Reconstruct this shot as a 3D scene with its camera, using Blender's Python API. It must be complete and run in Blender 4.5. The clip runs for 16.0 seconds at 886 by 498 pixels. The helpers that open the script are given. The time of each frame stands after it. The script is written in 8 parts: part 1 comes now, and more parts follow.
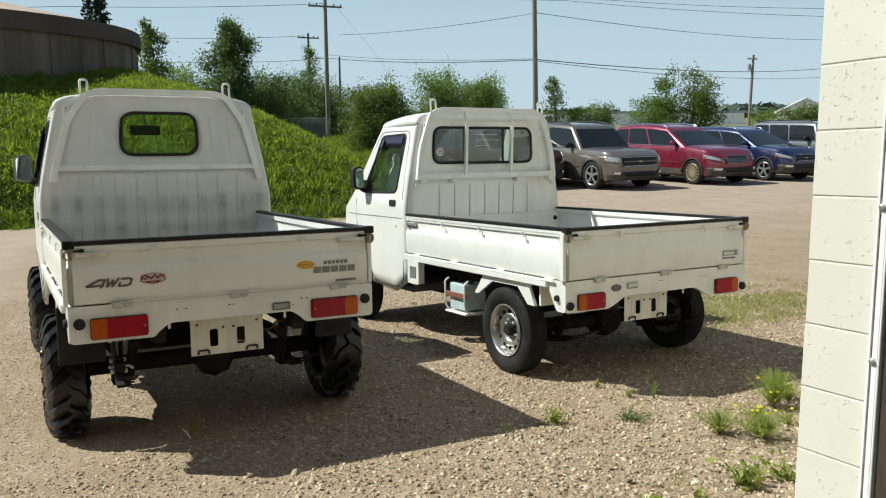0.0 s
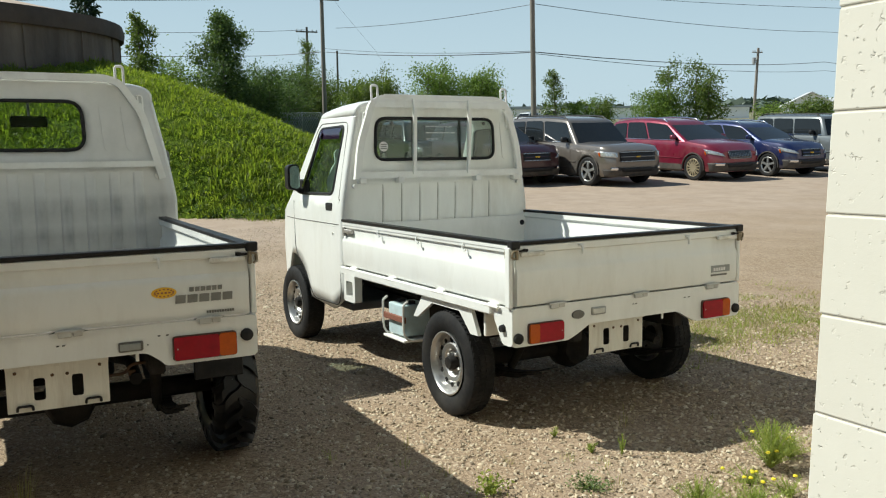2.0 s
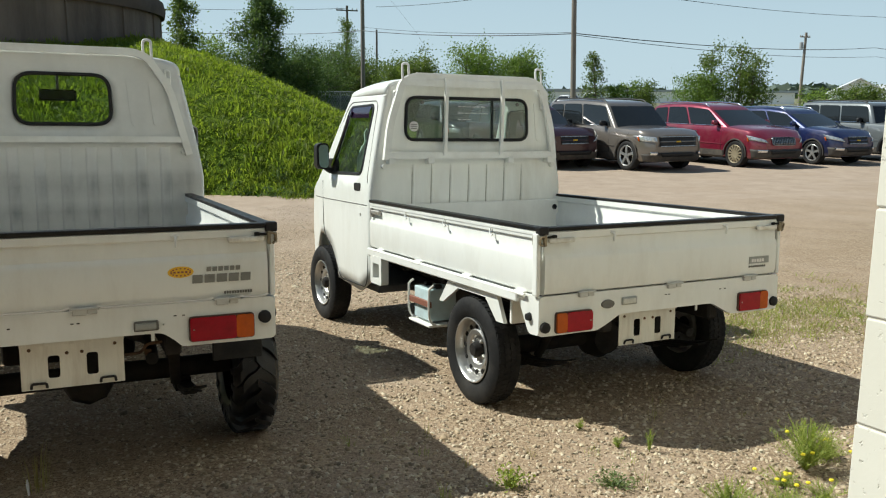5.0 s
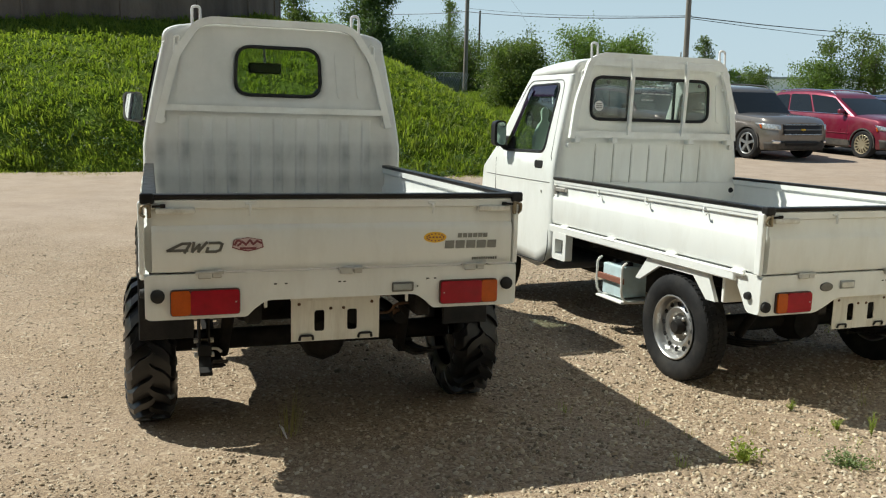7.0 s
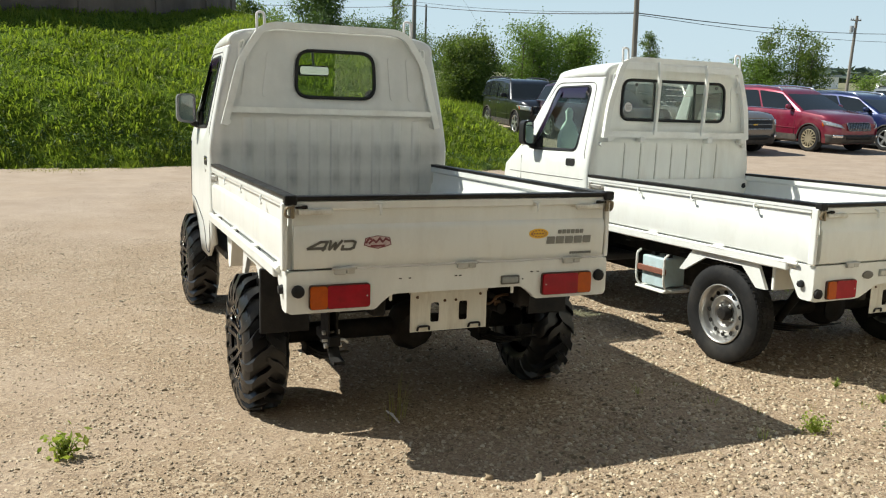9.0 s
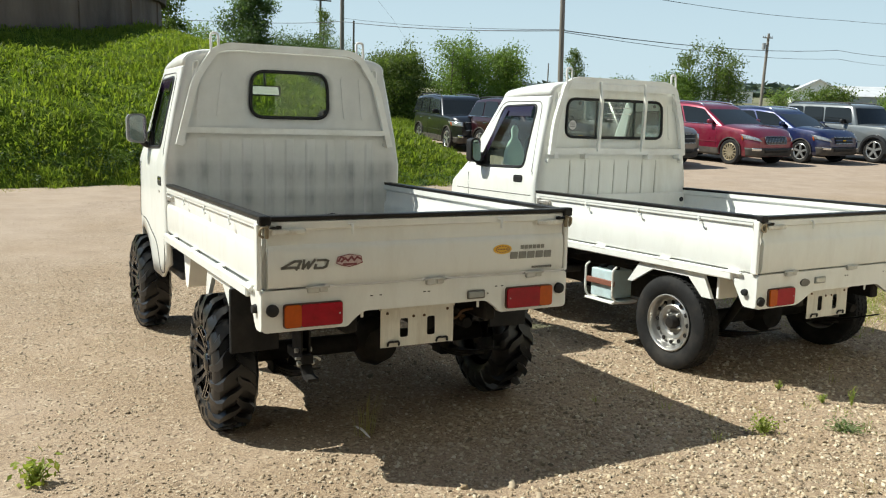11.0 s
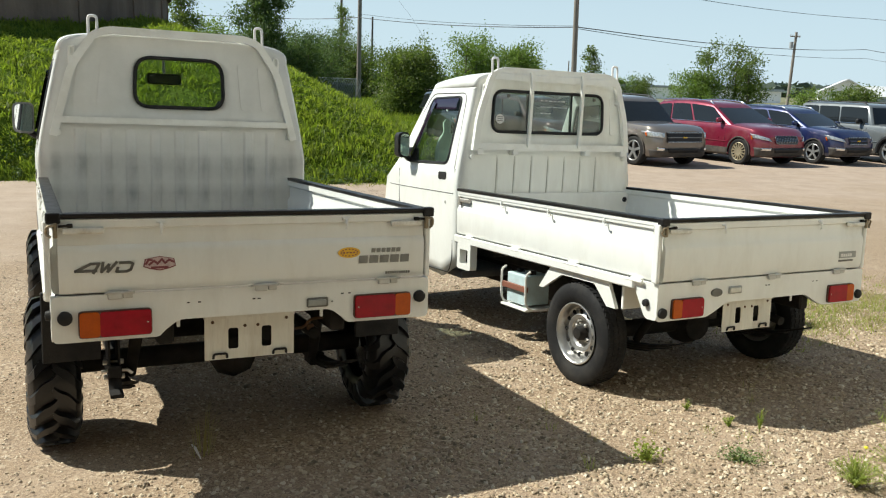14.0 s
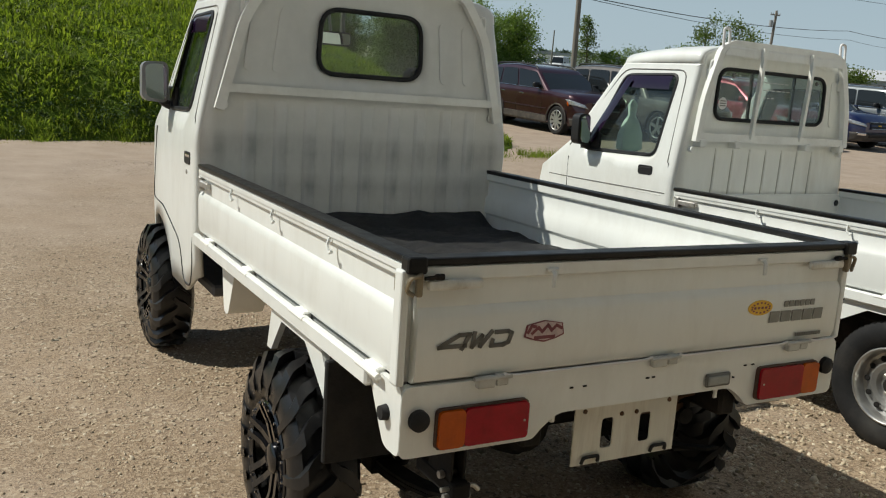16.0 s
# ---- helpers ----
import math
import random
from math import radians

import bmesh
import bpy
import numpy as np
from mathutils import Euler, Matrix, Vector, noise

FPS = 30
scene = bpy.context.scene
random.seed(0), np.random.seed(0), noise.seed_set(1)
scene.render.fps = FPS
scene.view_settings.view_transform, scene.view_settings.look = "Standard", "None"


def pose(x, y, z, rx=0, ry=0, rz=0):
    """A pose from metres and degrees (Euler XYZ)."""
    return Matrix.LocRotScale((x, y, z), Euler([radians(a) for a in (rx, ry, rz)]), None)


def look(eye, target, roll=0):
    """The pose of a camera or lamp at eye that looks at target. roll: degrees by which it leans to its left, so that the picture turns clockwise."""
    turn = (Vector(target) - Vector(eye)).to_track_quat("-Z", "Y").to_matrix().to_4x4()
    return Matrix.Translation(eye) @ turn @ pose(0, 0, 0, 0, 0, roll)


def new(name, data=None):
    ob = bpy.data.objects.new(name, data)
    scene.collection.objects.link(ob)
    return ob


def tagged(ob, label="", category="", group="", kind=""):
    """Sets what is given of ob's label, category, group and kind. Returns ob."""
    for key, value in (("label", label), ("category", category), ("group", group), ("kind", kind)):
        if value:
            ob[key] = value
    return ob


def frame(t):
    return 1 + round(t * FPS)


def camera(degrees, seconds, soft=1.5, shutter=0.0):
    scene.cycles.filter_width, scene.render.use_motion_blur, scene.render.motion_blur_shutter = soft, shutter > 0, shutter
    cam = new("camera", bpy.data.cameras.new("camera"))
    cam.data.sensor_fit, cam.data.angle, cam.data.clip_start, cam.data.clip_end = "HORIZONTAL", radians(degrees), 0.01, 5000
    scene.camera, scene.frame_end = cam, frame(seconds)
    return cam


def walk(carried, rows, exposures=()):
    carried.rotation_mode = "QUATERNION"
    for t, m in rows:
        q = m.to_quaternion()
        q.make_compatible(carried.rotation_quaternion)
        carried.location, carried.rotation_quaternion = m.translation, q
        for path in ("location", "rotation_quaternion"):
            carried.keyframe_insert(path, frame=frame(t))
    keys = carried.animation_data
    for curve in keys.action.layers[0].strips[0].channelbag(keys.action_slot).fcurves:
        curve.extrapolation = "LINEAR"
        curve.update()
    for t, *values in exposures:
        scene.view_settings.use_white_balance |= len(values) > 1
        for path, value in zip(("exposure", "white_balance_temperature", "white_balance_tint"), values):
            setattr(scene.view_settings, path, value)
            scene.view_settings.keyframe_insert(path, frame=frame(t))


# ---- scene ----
cam = camera(55.1, 16.0, soft=1.15)
# the yard falls gently away from the building: LOT turns its own square frame into the level world,
# with the rear of the lifted truck at the origin
LOT = Vector((-0.0181, -0.0518, 0.9985)).rotation_difference(Vector((0, 0, 1))).to_matrix().to_4x4() @ Matrix.Translation((-1.5, -4.2, 0))
PATH = [
    (0, (0.536, 0.235, 1.319), (1.453, 2.001, 1.118), -0.8),
    (0.5, (0.762, 0.374, 1.317), (1.679, 2.14, 1.117), -0.9),
    (1, (0.914, 0.598, 1.291), (1.826, 2.367, 1.092), -1.1),
    (1.5, (1.085, 0.786, 1.315), (1.997, 2.554, 1.105), -1.1),
    (2, (1.329, 0.897, 1.323), (2.236, 2.667, 1.111), -0.9),
    (2.5, (1.408, 0.939, 1.311), (2.291, 2.719, 1.081), -0.5),
    (3, (1.432, 0.95, 1.309), (2.3, 2.735, 1.061), -0.2),
    (5.3, (1.414, 0.982, 1.322), (2.224, 2.793, 1.064), 0.3),
    (5.5, (1.392, 0.967, 1.317), (2.166, 2.792, 1.049), 0.7),
    (6, (1.234, 0.963, 1.305), (1.915, 2.822, 1.018), 1.5),
    (6.5, (0.945, 0.959, 1.294), (1.611, 2.823, 1.005), 1.5),
    (7, (0.811, 1.087, 1.283), (1.448, 2.959, 0.985), 1.5),
    (7.5, (0.644, 1.164, 1.287), (1.283, 3.036, 0.992), 1.3),
    (8, (0.385, 1.173, 1.302), (1.089, 3.016, 0.975), 0.8),
    (8.2, (0.317, 1.138, 1.305), (1.028, 2.977, 0.975), 1.1),
    (10.3, (-0.107, 1.063, 1.334), (0.783, 2.833, 1.063), 1.3),
    (10.5, (-0.104, 1.062, 1.336), (0.798, 2.826, 1.065), 1.3),
    (11, (-0.099, 1.063, 1.335), (0.821, 2.818, 1.063), 1.2),
    (11.5, (-0.078, 1.05, 1.34), (0.85, 2.8, 1.065), 1.2),
    (12, (0.028, 0.992, 1.341), (0.955, 2.743, 1.067), 1.2),
    (12.5, (0.252, 0.926, 1.332), (1.17, 2.682, 1.056), 1.3),
    (13, (0.394, 1.031, 1.327), (1.303, 2.791, 1.049), 1.3),
    (13.5, (0.595, 1.043, 1.331), (1.495, 2.807, 1.056), 1.2),
    (14, (0.722, 1.063, 1.326), (1.588, 2.844, 1.047), 1.7),
    (14.5, (0.56, 1.294, 1.284), (1.353, 3.101, 0.956), 2.2),
    (15, (0.379, 1.626, 1.338), (1.17, 3.433, 1.006), 2.1),
    (15.5, (0.26, 2.105, 1.37), (1.061, 3.907, 1.041), 2.1),
    (15.8, (0.098, 2.39, 1.340), (0.950, 4.166, 1.011), 2.65),
    (16, (-0.012, 2.634, 1.342), (0.934, 4.361, 0.989), 3.9),
]
walk(cam, [(t, LOT @ look(eye, target, roll)) for t, eye, target, roll in PATH], [(t, e + 0.07, k, g) for t, e, k, g in ((0, 0.25, 6290, 2), (6.5, 0.25, 6300, 2), (7.0, 0.25, 6330, 3), (7.5, 0.18, 6380, 4), (8.0, 0.42, 6420, 5), (10.5, 0.42, 6400, 3), (14.5, 0.47, 6420, 4), (15.0, 0.38, 6420, 5), (15.4, -0.05, 6420, 5), (16, -0.18, 6420, 5))])

# ---- world, sun, exposure ----
SUN_TO = (LOT.to_3x3() @ Vector((-0.75, 0.51, 1.02))).normalized()
sun_up = math.asin(SUN_TO.z)
sun_round = math.atan2(SUN_TO.x, SUN_TO.y)
world = bpy.data.worlds.new("sky")
scene.world = world
world.use_nodes = True
wn = world.node_tree.nodes
sky = wn.new("ShaderNodeTexSky")
sky.sky_type = "NISHITA"
sky.sun_disc = False
sky.sun_elevation, sky.sun_rotation = sun_up, sun_round
sky.air_density, sky.dust_density, sky.ozone_density = 1.0, 0.0, 2.5
wn["Background"].inputs["Strength"].default_value = 0.061
# pale summer haze that thickens evenly towards the horizon
way = wn.new("ShaderNodeTexCoord")
parts_ = wn.new("ShaderNodeSeparateXYZ")
haze = wn.new("ShaderNodeValToRGB")
haze.color_ramp.interpolation = "EASE"
haze.color_ramp.elements[0].position, haze.color_ramp.elements[0].color = 0.0, (0.92, 0.92, 0.92, 1)
haze.color_ramp.elements[1].position, haze.color_ramp.elements[1].color = 0.42, (0.12, 0.12, 0.12, 1)
veil = wn.new("ShaderNodeMix")
veil.data_type = "RGBA"
veil.inputs[7].default_value = (7.3, 8.9, 10.2, 1)
world.node_tree.links.new(way.outputs["Generated"], parts_.inputs[0])
world.node_tree.links.new(parts_.outputs["Z"], haze.inputs[0])
world.node_tree.links.new(haze.outputs[0], veil.inputs[0])
world.node_tree.links.new(sky.outputs[0], veil.inputs[6])
world.node_tree.links.new(veil.outputs[2], wn["Background"].inputs["Color"])
sun_data = bpy.data.lights.new("sun", "SUN")
sun_data.energy, sun_data.angle, sun_data.color = 5.0, radians(0.55), (1.0, 0.955, 0.88)
sun = new("sun", sun_data)
sun.matrix_world = look((0, 0, 0), tuple(-SUN_TO))


# ---- building blocks ----
def part(name, bm, material, parent=None, label="", smooth=None):
    """One mesh object from a bmesh, under a thing or a part."""
    me = bpy.data.meshes.new(name)
    bmesh.ops.recalc_face_normals(bm, faces=bm.faces)
    bm.to_mesh(me)
    bm.free()
    for m in material if isinstance(material, (list, tuple)) else [material]:
        me.materials.append(m)
    if smooth is not None:
        me.shade_smooth()
        me.set_sharp_from_angle(angle=radians(smooth))
    ob = new(name, me)
    if parent is not None:
        ob.parent = parent
    if label:
        tagged(ob, label)
    return ob


def thing(name, m, label, category, group="", kind=""):
    ob = new(name)
    ob.matrix_world = m
    return tagged(ob, label, category, group, kind)


def raw(name, verts, faces, material, parent=None, label="", smooth=None):
    """One mesh object from arrays, for large meshes."""
    me = bpy.data.meshes.new(name)
    verts, faces = np.asarray(verts, np.float32), np.asarray(faces, np.int32)
    k = faces.shape[1]
    me.vertices.add(len(verts))
    me.vertices.foreach_set("co", verts.ravel())
    me.loops.add(faces.size)
    me.loops.foreach_set("vertex_index", faces.ravel())
    me.polygons.add(len(faces))
    me.polygons.foreach_set("loop_start", np.arange(0, faces.size, k, dtype=np.int32))
    me.update(calc_edges=True)
    me.materials.append(material)
    if smooth is not None:
        me.shade_smooth()
        if smooth < 180:
            me.set_sharp_from_angle(angle=radians(smooth))
    ob = new(name, me)
    if parent is not None:
        ob.parent = parent
    if label:
        tagged(ob, label)
    return ob


def B():
    return bmesh.new()


def box(bm, x0, x1, y0, y1, z0, z1, bevel=0.0, seg=2):
    m = Matrix.Translation(((x0 + x1) / 2, (y0 + y1) / 2, (z0 + z1) / 2)) @ Matrix.Diagonal((abs(x1 - x0), abs(y1 - y0), abs(z1 - z0), 1))
    r = bmesh.ops.create_cube(bm, size=1, matrix=m)
    if bevel:
        es = list({e for v in r["verts"] for e in v.link_edges})
        bmesh.ops.bevel(bm, geom=es, offset=bevel, segments=seg, affect="EDGES", profile=0.5)
    return bm


def prism(bm, pts, put, a0, a1):
    """A polygon of (u, v) drawn out from a0 to a1; put(u, v, a) gives the place."""
    lo = [bm.verts.new(put(u, v, a0)) for u, v in pts]
    hi = [bm.verts.new(put(u, v, a1)) for u, v in pts]
    n = len(pts)
    bm.faces.new(lo[::-1])
    bm.faces.new(hi)
    for i in range(n):
        bm.faces.new((lo[i], lo[(i + 1) % n], hi[(i + 1) % n], hi[i]))
    return bm


XZ = lambda u, v, a: (u, a, v)
YZ = lambda u, v, a: (a, u, v)


def tube(bm, pts, r, seg=8, cap=True):
    """A round bar along pts; r one radius or one for each point."""
    pts = [Vector(p) for p in pts]
    rs = r if isinstance(r, (list, tuple)) else [r] * len(pts)
    rings, ref = [], None
    for i, p in enumerate(pts):
        d = (pts[min(i + 1, len(pts) - 1)] - pts[max(i - 1, 0)]).normalized()
        if ref is None:
            ref = d.orthogonal().normalized()
        ref = (ref - d * ref.dot(d)).normalized()
        side = d.cross(ref)
        rings.append([bm.verts.new(p + (ref * math.cos(k * math.tau / seg) + side * math.sin(k * math.tau / seg)) * rs[i]) for k in range(seg)])
    for a, b in zip(rings, rings[1:]):
        for k in range(seg):
            bm.faces.new((a[k], a[(k + 1) % seg], b[(k + 1) % seg], b[k]))
    if cap:
        bm.faces.new(rings[0][::-1])
        bm.faces.new(rings[-1])
    return bm


def bar(bm, pts, w, h, up):
    """A flat bar along pts: w across, h along the direction up."""
    pts, up = [Vector(p) for p in pts], Vector(up).normalized()
    rings = []
    for i, p in enumerate(pts):
        d = (pts[min(i + 1, len(pts) - 1)] - pts[max(i - 1, 0)]).normalized()
        side = d.cross(up).normalized()
        rings.append([bm.verts.new(p + side * a * w / 2 + up * b * h / 2) for a, b in ((-1, -1), (1, -1), (1, 1), (-1, 1))])
    for a, b in zip(rings, rings[1:]):
        for k in range(4):
            bm.faces.new((a[k], a[(k + 1) % 4], b[(k + 1) % 4], b[k]))
    bm.faces.new(rings[0][::-1])
    bm.faces.new(rings[-1])
    return bm


def lathe(bm, prof, centre=(0, 0, 0), seg=32, axis="x", cap=True):
    """A profile of (along the axis, radius) turned round the axis."""
    cx, cy, cz = centre
    rings = []
    for a, r in prof:
        ring = []
        for k in range(seg):
            c, s = math.cos(k * math.tau / seg) * r, math.sin(k * math.tau / seg) * r
            ring.append(bm.verts.new({"x": (cx + a, cy + c, cz + s), "y": (cx + c, cy + a, cz + s), "z": (cx + c, cy + s, cz + a)}[axis]))
        rings.append(ring)
    for a, b in zip(rings, rings[1:]):
        for k in range(seg):
            bm.faces.new((a[k], a[(k + 1) % seg], b[(k + 1) % seg], b[k]))
    for ring in (rings[0], rings[-1]) if cap else ():
        bm.faces.new(ring)
    return bm


def loft(bm, rings, close=False, caps=False):
    vs = [[bm.verts.new(p) for p in ring] for ring in rings]
    n = len(vs[0])
    for a, b in zip(vs, vs[1:]):
        for k in range(n if close else n - 1):
            bm.faces.new((a[k], a[(k + 1) % n], b[(k + 1) % n], b[k]))
    if caps:
        bm.faces.new(vs[0])
        bm.faces.new(vs[-1][::-1])
    return bm


def rounded(pts, r, seg=4):
    """A polygon with its corners rounded."""
    out, n = [], len(pts)
    for i in range(n):
        p, a, b = Vector(pts[i]), Vector(pts[i - 1]), Vector(pts[(i + 1) % n])
        ra = min(r, (a - p).length * 0.45, (b - p).length * 0.45)
        s, e = p + (a - p).normalized() * ra, p + (b - p).normalized() * ra
        for k in range(seg + 1):
            t = k / seg
            q = s * (1 - t) ** 2 + p * 2 * t * (1 - t) + e * t * t
            out.append((q.x, q.y))
    return out


def ray_out(pts, c, ang):
    """Where the ray from c leaves the polygon pts."""
    d, best = Vector((math.cos(ang), math.sin(ang))), 0.0
    for i in range(len(pts)):
        a, e = Vector(pts[i]) - c, Vector(pts[(i + 1) % len(pts)]) - Vector(pts[i])
        den = d.x * e.y - d.y * e.x
        if abs(den) < 1e-12:
            continue
        s = (a.x * e.y - a.y * e.x) / den
        t = (a.x * d.y - a.y * d.x) / den
        if s > 1e-9 and -1e-9 <= t <= 1 + 1e-9:
            best = max(best, s)
    return c + d * best


def holed(bm, outer, hole, put, rings=6, extra=48):
    """A panel with the outline outer and an opening hole, both seen whole from the middle of the opening."""
    c = Vector((sum(p[0] for p in hole) / len(hole), sum(p[1] for p in hole) / len(hole)))
    angs = sorted({round(math.atan2(p[1] - c.y, p[0] - c.x), 5) for p in list(outer) + list(hole)} | {round(-math.pi + k * math.tau / extra, 5) for k in range(extra)})
    angs = [a for i, a in enumerate(angs) if i == 0 or a - angs[i - 1] > 1e-4]
    vs = []
    for a in angs:
        p, q = ray_out(hole, c, a), ray_out(outer, c, a)
        vs.append([bm.verts.new(put(*(p.lerp(q, k / rings)))) for k in range(rings + 1)])
    n = len(vs)
    for i in range(n):
        for k in range(rings):
            bm.faces.new((vs[i][k], vs[(i + 1) % n][k], vs[(i + 1) % n][k + 1], vs[i][k + 1]))
    return bm


def sheet(bm, pts, put):
    bm.faces.new([bm.verts.new(put(u, v)) for u, v in pts])
    return bm


def thicken(ob, t, offset=-1.0):
    m = ob.modifiers.new("thickness", "SOLIDIFY")
    m.thickness, m.offset = t, offset
    return ob


# ---- the lie of the land ----
SLOPE = LOT.to_3x3() @ Vector((0, 0, 1))


def smooth01(a):
    a = np.clip(a, 0, 1)
    return a * a * (3 - 2 * a)


def ground_z(x, y):
    """Height of the yard: it falls from the building, then levels out."""
    h = (SLOPE.x * x + SLOPE.y * y) / SLOPE.z
    # a shallow rut under the lifted truck's rear wheels
    return -0.55 * np.tanh(h / 0.55) - 0.030 * np.exp(-(x / 1.15) ** 4 - ((y - 0.68) / 0.65) ** 2)


def foot_y(x):
    """Where the mound's foot meets the track."""
    return 13.5 - 1.35 * smooth01((x - 2.4) / 1.9) + 0.10 * np.sin(x * 1.9) + 0.05 * np.sin(x * 5.3 + 1)


def hill_z(x, y):
    """Height of the grass mound over the yard's level."""
    front = y - 12.7 - 0.12 * np.sin(x * 0.9) - 0.02 * (x - 2)
    side = (8.2 + 0.20 * (y - 13) - x) * 0.97
    d = -np.log(np.exp(-np.clip(front, -9, 40) / 1.6) + np.exp(-np.clip(side, -9, 40) / 1.6)) * 1.6 + 0.9
    d = np.maximum(d, 0)
    end = smooth01((x - 0.3) / 3.0)
    bank = np.where(x < 7, 1 - (1 - np.clip((y - foot_y(x)) / 1.7, 0, 1)) ** 2, 1)
    return bank * ((5.1 + 0.4 * end) * (1 - np.exp(-((d / (9.5 - 1.4 * end)) ** 1.25))) + 0.07 * np.sin(x * 0.8 + 1) * np.sin(y * 0.6) * smooth01(d / 4))


def place(x, y, rz=0.0, up=0.0):
    return pose(x, y, float(ground_z(x, y)) + up, 0, 0, rz)

# ---- materials ----
def material(name):
    m = bpy.data.materials.new(name)
    m.use_nodes = True
    nt = m.node_tree
    return m, nt, nt.nodes["Principled BSDF"]


def coords(nt, space="Object"):
    return nt.nodes.new("ShaderNodeTexCoord").outputs[space]


def noise_tex(nt, vec, scale, detail=4.0, rough=0.6, stretch=None):
    if stretch:
        mp = nt.nodes.new("ShaderNodeMapping")
        mp.inputs["Scale"].default_value = stretch
        nt.links.new(vec, mp.inputs["Vector"])
        vec = mp.outputs[0]
    n = nt.nodes.new("ShaderNodeTexNoise")
    n.inputs["Scale"].default_value, n.inputs["Detail"].default_value, n.inputs["Roughness"].default_value = scale, detail, rough
    nt.links.new(vec, n.inputs["Vector"])
    return n.outputs["Fac"]


def ramp(nt, fac, stops):
    r = nt.nodes.new("ShaderNodeValToRGB")
    while len(r.color_ramp.elements) < len(stops):
        r.color_ramp.elements.new(0.5)
    for e, (p, c) in zip(r.color_ramp.elements, stops):
        e.position, e.color = p, (*c, 1) if len(c) == 3 else c
    nt.links.new(fac, r.inputs[0])
    return r.outputs["Color"]


def mixed(nt, fac, a, b, blend="MIX"):
    n = nt.nodes.new("ShaderNodeMix")
    n.data_type, n.blend_type = "RGBA", blend
    for sock, v in ((n.inputs[0], fac), (n.inputs[6], a), (n.inputs[7], b)):
        if isinstance(v, (int, float)):
            sock.default_value = v
        elif isinstance(v, tuple):
            sock.default_value = (*v, 1) if len(v) == 3 else v
        else:
            nt.links.new(v, sock)
    return n.outputs[2]


def bumped(nt, bsdf, height, strength, dist):
    b = nt.nodes.new("ShaderNodeBump")
    b.inputs["Strength"].default_value, b.inputs["Distance"].default_value = strength, dist
    nt.links.new(height, b.inputs["Height"])
    nt.links.new(b.outputs[0], bsdf.inputs["Normal"])


def grey(v):
    return (v, v, v)


def surf(name, base, rough=0.5, metal=0.0, var=0.12, scale=6.0, dirt=None, dirt_amount=0.5, dirt_scale=3.0, bump=0.0, bump_scale=80.0, coat=0.0, stretch=None):
    """A plain solid: colour that varies at two scales, stains of a dirt colour, fine relief."""
    m, nt, p = material(name)
    vec = coords(nt)
    lo, hi = tuple(c * (1 - var) for c in base), tuple(min(1, c * (1 + var)) for c in base)
    col = ramp(nt, noise_tex(nt, vec, scale, 5, 0.65, stretch), [(0.3, lo), (0.7, hi)])
    if dirt:
        d = ramp(nt, noise_tex(nt, vec, dirt_scale, 8, 0.7, stretch), [(0.45, grey(0)), (0.75, grey(dirt_amount))])
        col = mixed(nt, d, col, dirt)
    nt.links.new(col, p.inputs["Base Color"])
    r = ramp(nt, noise_tex(nt, vec, scale * 2.3, 4), [(0.3, grey(max(0.02, rough * 0.85))), (0.7, grey(min(1, rough * 1.15)))])
    nt.links.new(r, p.inputs["Roughness"])
    p.inputs["Metallic"].default_value = metal
    p.inputs["Coat Weight"].default_value = coat
    p.inputs["Coat Roughness"].default_value = 0.08
    if bump:
        bumped(nt, p, noise_tex(nt, vec, bump_scale, 4), 0.6, bump)
    return m


M_WHITE = surf("white_paint", (0.765, 0.775, 0.74), 0.34, 0, 0.03, 3.0, (0.40, 0.36, 0.28), 0.26, 2.4, coat=0.25, stretch=(2.2, 2.2, 0.8))
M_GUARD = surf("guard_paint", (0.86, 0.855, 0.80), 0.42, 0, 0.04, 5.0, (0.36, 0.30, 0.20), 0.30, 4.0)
M_WALL_R = surf("stained_cab_wall", (0.89, 0.89, 0.825), 0.5, 0, 0.04, 4.0, (0.46, 0.40, 0.29), 0.34, 1.7, stretch=(2.2, 2.2, 0.55))
M_BRACKET = surf("stained_bracket_paint", (0.72, 0.70, 0.62), 0.55, 0, 0.06, 6.0, (0.27, 0.20, 0.12), 0.55, 3.2, stretch=(4, 4, 0.5))
M_WHITE_WORN = surf("worn_white_paint", (0.85, 0.845, 0.79), 0.5, 0, 0.05, 5.0, (0.38, 0.35, 0.29), 0.28, 2.8, stretch=(1, 1, 0.45))
M_CREASE = surf("dark_crease", (0.44, 0.42, 0.36), 0.7, 0, 0.15, 30.0, (0.66, 0.65, 0.60), 0.6, 12.0)
M_BEDFLOOR = surf("scratched_bed_floor", (0.42, 0.43, 0.42), 0.55, 0.2, 0.2, 9.0, (0.22, 0.20, 0.17), 0.5, 4.0)
M_RUBBER = surf("black_rubber", (0.018, 0.018, 0.019), 0.62, 0, 0.25, 12.0, (0.10, 0.09, 0.075), 0.25, 7.0, bump=0.002, bump_scale=120)
M_TYRE = surf("tyre_rubber", (0.015, 0.015, 0.0155), 0.75, 0, 0.2, 9.0, (0.09, 0.08, 0.065), 0.3, 6.0, bump=0.001, bump_scale=90)
M_TYRE_MUD = surf("mud_tyre_rubber", (0.008, 0.008, 0.009), 0.32, 0, 0.25, 9.0, (0.06, 0.052, 0.045), 0.14, 8.0, bump=0.001, bump_scale=60)
